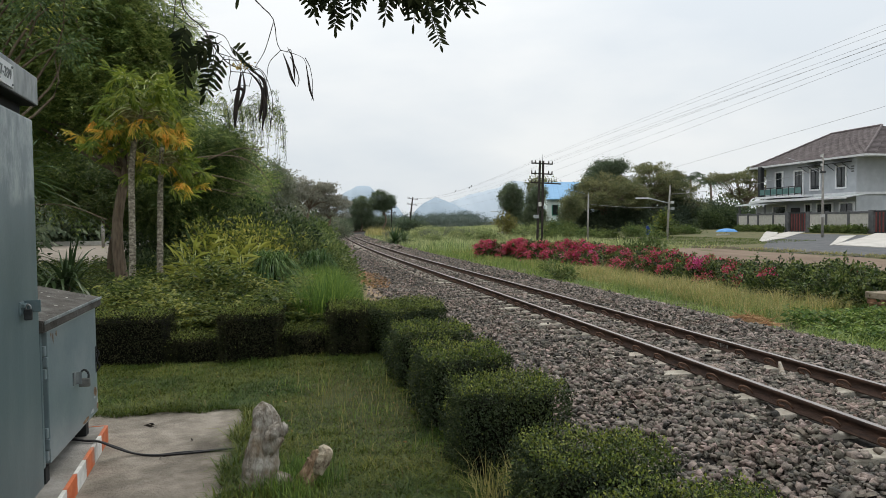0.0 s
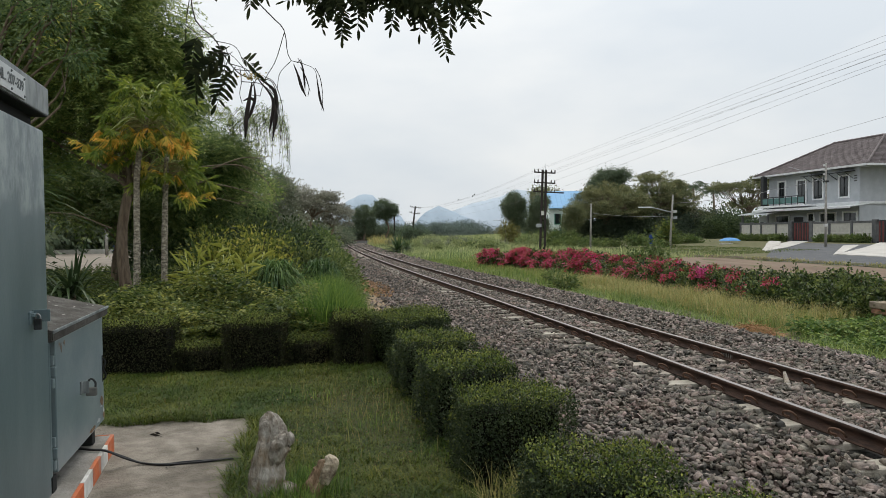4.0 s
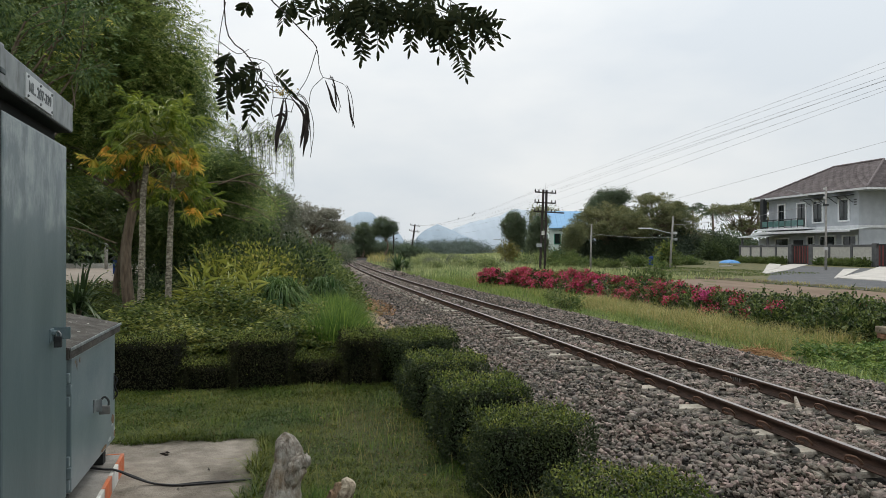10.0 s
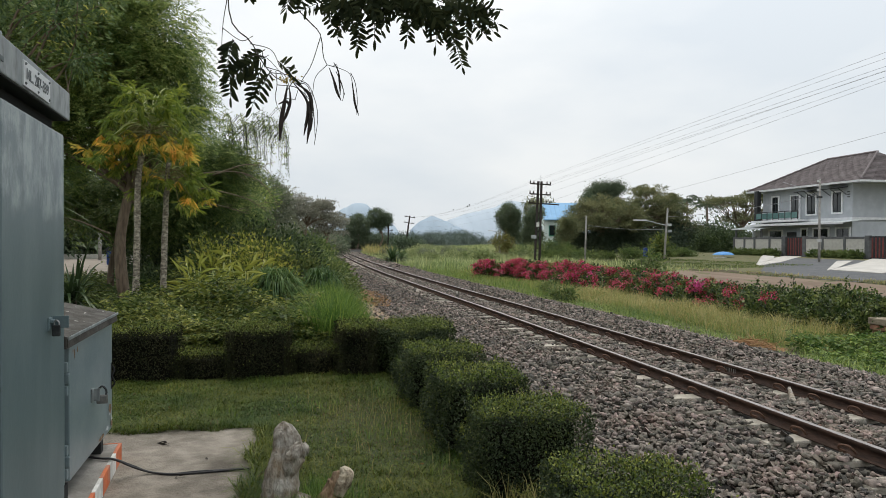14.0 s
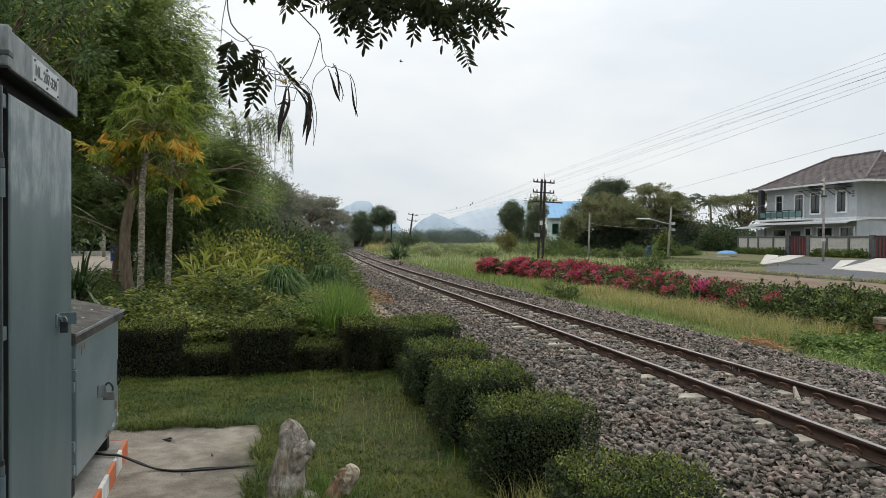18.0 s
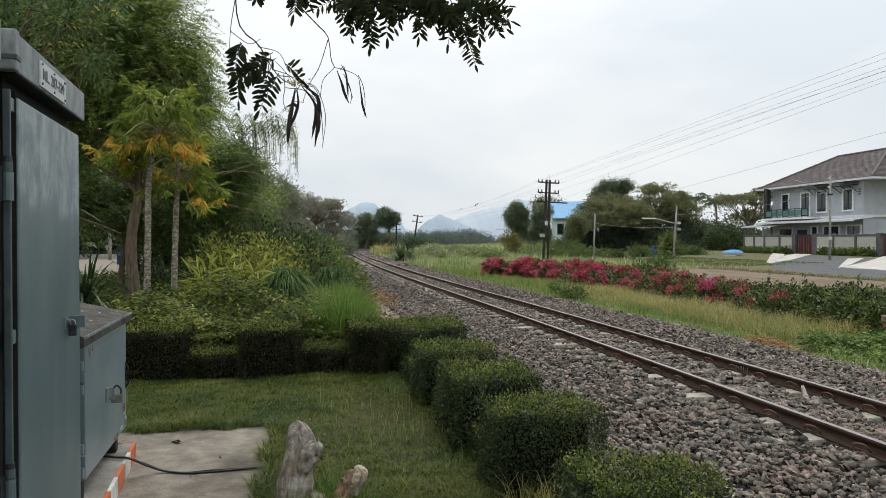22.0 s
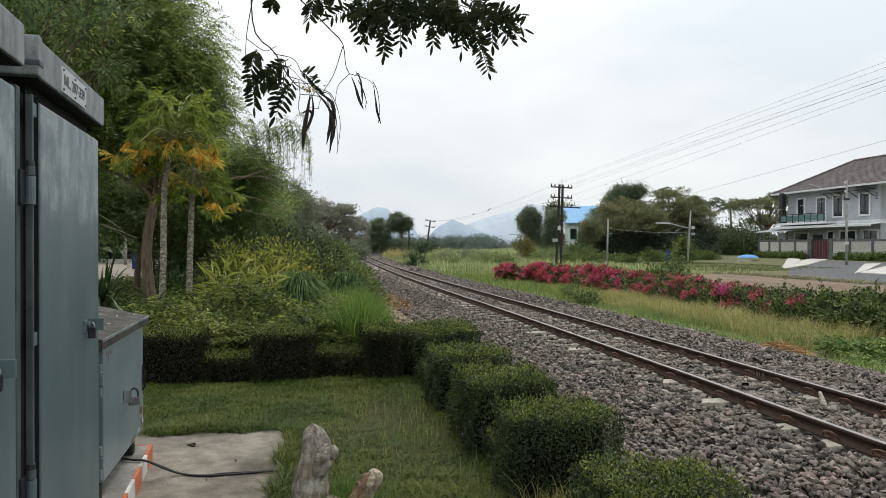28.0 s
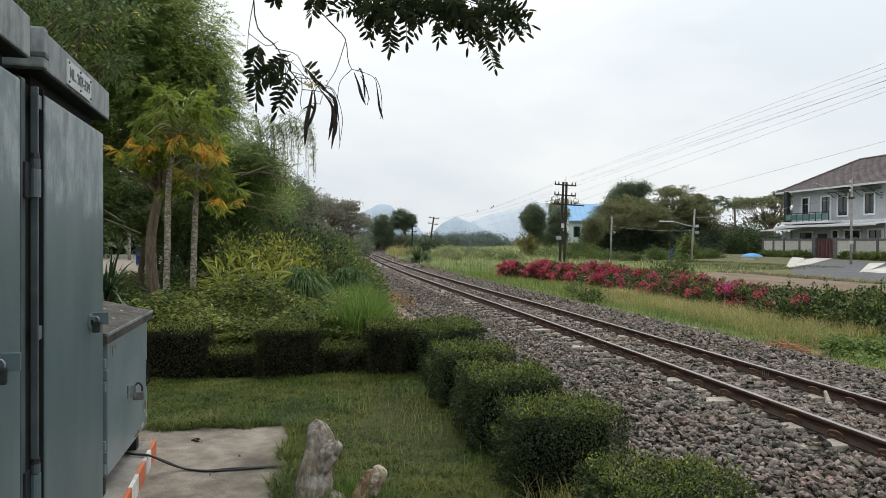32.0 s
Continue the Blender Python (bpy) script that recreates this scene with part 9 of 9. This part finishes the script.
# ---- hills ----
def hill(name, xs, hs, y, depth, mt, seed, label):
    X = np.linspace(xs[0], xs[-1], 90)
    Hh = np.interp(X, xs, hs)
    t = np.linspace(-1, 1, 15)
    V = np.zeros((90, 15, 3))
    for i, x in enumerate(X):
        wob = 6 * noise.noise(Vector((x * 0.012, seed, 0))) + 3 * noise.noise(Vector((x * 0.05, seed, 3)))
        for j, s in enumerate(t):
            V[i, j] = (x, y + s * depth, (Hh[i] + wob * min(1, Hh[i] / 30)) * (1 - s * s) - 4 + 5 * noise.noise(Vector((x * 0.02, s * 3, seed))) * (1 - abs(s)))
    i, j = np.meshgrid(np.arange(89), np.arange(14), indexing="ij")
    F = np.stack([i * 15 + j, (i + 1) * 15 + j, (i + 1) * 15 + j + 1, i * 15 + j + 1], -1).reshape(-1, 4)
    return put(name, mesh_np(name, V.reshape(-1, 3), F, mt, True), None, label, category="hill", kind="structure")


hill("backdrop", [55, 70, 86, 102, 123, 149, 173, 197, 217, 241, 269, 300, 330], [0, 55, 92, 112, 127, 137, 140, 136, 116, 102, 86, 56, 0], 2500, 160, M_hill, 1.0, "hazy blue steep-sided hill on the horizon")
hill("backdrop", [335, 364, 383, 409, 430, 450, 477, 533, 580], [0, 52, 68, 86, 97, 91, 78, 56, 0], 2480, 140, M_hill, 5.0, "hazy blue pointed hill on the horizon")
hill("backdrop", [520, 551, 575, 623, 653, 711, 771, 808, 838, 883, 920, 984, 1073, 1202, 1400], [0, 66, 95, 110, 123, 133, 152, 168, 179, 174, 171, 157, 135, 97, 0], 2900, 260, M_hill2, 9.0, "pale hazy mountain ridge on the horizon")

# ---- path and bin behind the garden ----
slab("path", [(-20, 28.0), (-8.2, 28.5), (-9.7, 39.3), (-11.0, 47.0), (-13.6, 60.0), (-26, 60.0)], -0.05, 0.075, M_path, label="pale paved path behind the garden", category="path", kind="structure")
bn = thing("bin", pose(-11.95, 46.4, 0.07), "blue plastic bin with a dark pitched lid beside the path", "bin")
part("bin_body", rbox(-0.2, 0.42, -0.25, 0.25, 0, 0.85, 0.04), M_bluebin, bn)
bm = bmesh.new()
prof = [(-0.3, 0.86), (0.5, 0.86), (0.5, 1.35), (-0.3, 0.95)]
lo, hi = [bm.verts.new((x, -0.3, z)) for x, z in prof], [bm.verts.new((x, 0.3, z)) for x, z in prof]
bm.faces.new(lo)
bm.faces.new(hi[::-1])
for k in range(4):
    bm.faces.new([lo[k], hi[k], hi[(k + 1) % 4], lo[(k + 1) % 4]])
bmesh.ops.recalc_face_normals(bm, faces=bm.faces)
part("bin_lid", bm, M_black, bn, "dark sloping lid")
V, F = tube_np([(-15.2, 56.0, 0), (-15.2, 56.0, 2.4)], 0.12, 8)
put("path_post", mesh_np("path_post", V, F, M_cpost, True), None, "short pale post beside the path", category="post")
for i in range(7):
    x = -24.0 + 1.9 * i
    bush("bush", "dark thicket behind the path", (x, 66.0 + 0.6 * (i % 2), 0.0), [(0, 0, 1.5, 1.6, 1.4, 1.6), (0.8, -0.4, 0.9, 1.3, 1.2, 1.0)], M_thicket, 130, 24, 0.34, 0.22, 0.11, 700 + i, "thicket", "thicket behind the path")
stuff("path_edge_weeds", *weeds(np.random.default_rng(77), 1900, -9.5, -3.6, 18, 29, 0.15, 0.42, 0.11, 0.05), M_weed2, "low dull green plants along the path's edge", "undergrowth")
slab("low_wall", [(-30, 61.0), (-13, 62.0), (-13, 62.3), (-30, 61.3)], -0.1, 0.4, M_ramp, label="low pale wall along the path", category="wall", kind="structure")


# ---- birds ----
def bird(name, m, label, wings):
    b = thing(name, m, label, "bird", "birds")
    bm = bmesh.new()
    bmesh.ops.create_uvsphere(bm, u_segments=8, v_segments=6, radius=1.0, matrix=Matrix.LocRotScale((0, 0, 0), None, (0.11, 0.05, 0.055)))
    part("body", bm, M_bird, b)
    bm = bmesh.new()
    bmesh.ops.create_uvsphere(bm, u_segments=8, v_segments=6, radius=0.04, matrix=Matrix.Translation((0.11, 0, 0.035)))
    part("head", bm, M_bird, b)
    part("tail", rbox(-0.24, -0.08, -0.025, 0.025, -0.01, 0.005), M_bird, b)
    if wings:
        for s in (-1, 1):
            bm = bmesh.new()
            vs = [bm.verts.new(v) for v in ((0.06, s * 0.03, 0.02), (-0.05, s * 0.03, 0.02), (-0.10, s * 0.32, 0.10), (0.0, s * 0.22, 0.09))]
            bm.faces.new(vs)
            part("wing", bm, M_bird, b)
    return b


flying = bird("bird", pose(8, 60, 16), "small dark bird flying across the sky", True)


for t, dx in ((0.30, -0.85), (0.33, -0.55), (0.42, -0.85)):
    p = np.array([18.7 + dx, 55.5, 6.47]) * (1 - t) + np.array([18.2 + dx, 128, 6.02]) * t
    bird("bird", pose(p[0], p[1], p[2] - 3.6 * t * (1 - t) + 0.06, 0, -35, 60), "small dark bird perched on a wire", False)


# ---- what moves ----
def motions():
    # slow sway in the breeze: time, sideways and upward shift
    leafy = [(0, -0.006, -0.009), (0.5, 0.001, -0.017), (1, 0.006, -0.011), (1.5, -0.001, -0.005), (2, -0.001, -0.007), (2.5, -0.002, -0.008), (3, -0.007, -0.003), (3.5, -0.007, -0.001), (5.5, -0.002, -0.002), (6, -0.006, 0.003), (6.5, 0.004, 0.002), (7, -0.007, 0.001), (7.5, -0.013, -0.006), (8, -0.002, 0.006), (8.5, -0.001, 0.01), (9, 0, -0), (9.5, -0.011, -0.006), (10, -0.009, -0.007), (10.5, -0.013, -0.015), (11, -0.016, -0.011), (11.5, -0.012, -0.009), (12, -0.015, -0.018), (12.5, -0.024, -0.017), (13, -0.018, -0.017), (13.5, -0.016, -0.016), (14, -0.016, -0.01), (14.5, -0.02, -0.016), (16.5, -0.016, -0.013), (17, -0.013, -0.006), (17.5, -0.011, -0.008), (18, -0.017, -0.018), (18.5, -0.014, -0.003), (19, -0.016, -0.015), (19.5, -0.011, -0.016), (20, -0.013, -0.012), (20.5, -0.014, -0.013), (21, -0.007, -0.006), (21.5, -0.006, -0.001), (22, -0.008, -0.005), (22.5, -0.008, -0.008), (23, -0.008, -0.007), (23.5, -0.017, -0.02), (24, -0.019, -0.015), (24.5, -0.016, -0.023), (25, -0.017, -0.016), (25.5, -0.018, -0.02), (27.5, -0.02, -0.028), (28, -0.017, -0.03), (28.5, -0.015, -0.032), (29, -0.015, -0.032), (29.5, -0.02, -0.031), (30, -0.02, -0.029), (30.5, -0.02, -0.034), (31, -0.018, -0.032), (31.5, -0.018, -0.035), (32, -0.016, -0.033)]
    pods = [(0, -0.09, -0.007), (0.5, -0.07, -0.001), (1, -0.08, 0), (1.5, -0.084, 0.004), (2, -0.067, 0.001), (2.5, -0.062, 0.002), (3, -0.081, -0.007), (3.5, -0.077, 0), (5.5, -0.035, -0.006), (6, -0.03, -0.002), (6.5, -0.029, -0.005), (7, -0.041, -0.001), (7.5, -0.018, 0.006), (8, 0.019, 0.018), (8.5, 0.025, 0.018), (9, 0, 0), (9.5, -0.017, 0.008), (10, 0.015, 0.017), (10.5, 0.024, 0.012), (11, -0, -0.003), (11.5, -0.008, 0.01), (12, 0.005, 0.011), (12.5, 0.014, 0.011), (13, 0.015, 0.006), (13.5, 0.022, 0.01), (14, 0.059, 0.032), (14.5, 0.066, 0.016), (16.5, 0.081, 0.019), (17, 0.084, 0.014), (17.5, 0.051, 0.019), (18, 0.009, 0.005), (18.5, 0.022, 0.01), (19, 0.048, 0.004), (19.5, 0.041, 0.011), (20, -0.009, 0.001), (20.5, -0.005, 0), (21, 0.03, 0.004), (21.5, 0.047, 0.008), (22, 0.032, 0.007), (22.5, 0.005, -0), (23, -0.009, 0.004), (23.5, 0.011, -0.005), (24, 0.037, 0.006), (24.5, 0.049, 0.005), (25, 0.033, 0.011), (25.5, 0.012, -0), (27.5, 0.021, 0.005), (28, 0.029, -0.003), (28.5, 0.045, 0.006), (29, 0.032, -0.002), (29.5, 0.005, -0.001), (30, 0.002, -0.004), (30.5, 0.023, -0.003), (31, 0.028, 0.002), (31.5, 0.014, -0), (32, 0.007, -0.007)]
    walk(branch_leafy, [(t, pose(0.5 + a, 4.9, 3.9 + b, 0, 0, 0)) for t, a, b in leafy])
    walk(branch_pods, [(t, pose(-0.5 + a, 5.0, 3.9 + b, 0, 0, 0)) for t, a, b in pods])
    walk(flying, [(0.0, pose(60, 40, 60, 0, 0, 150)), (16.0, pose(12, 58, 26, 0, 0, 150)), (18.6, pose(6.75, 58.6, 14.75, 0, 0, 165)), (19.0, pose(6.7, 58.6, 14.2, 0, 0, 175)), (19.4, pose(5.9, 58.7, 13.8, 0, 0, 180)),
                  (20.0, pose(3.1, 59.0, 13.5, 0, 0, 180)), (21.0, pose(-6.0, 60.0, 13.0, 0, 0, 180)), (32.0, pose(-60, 66, 14, 0, 0, 180))])


motions()
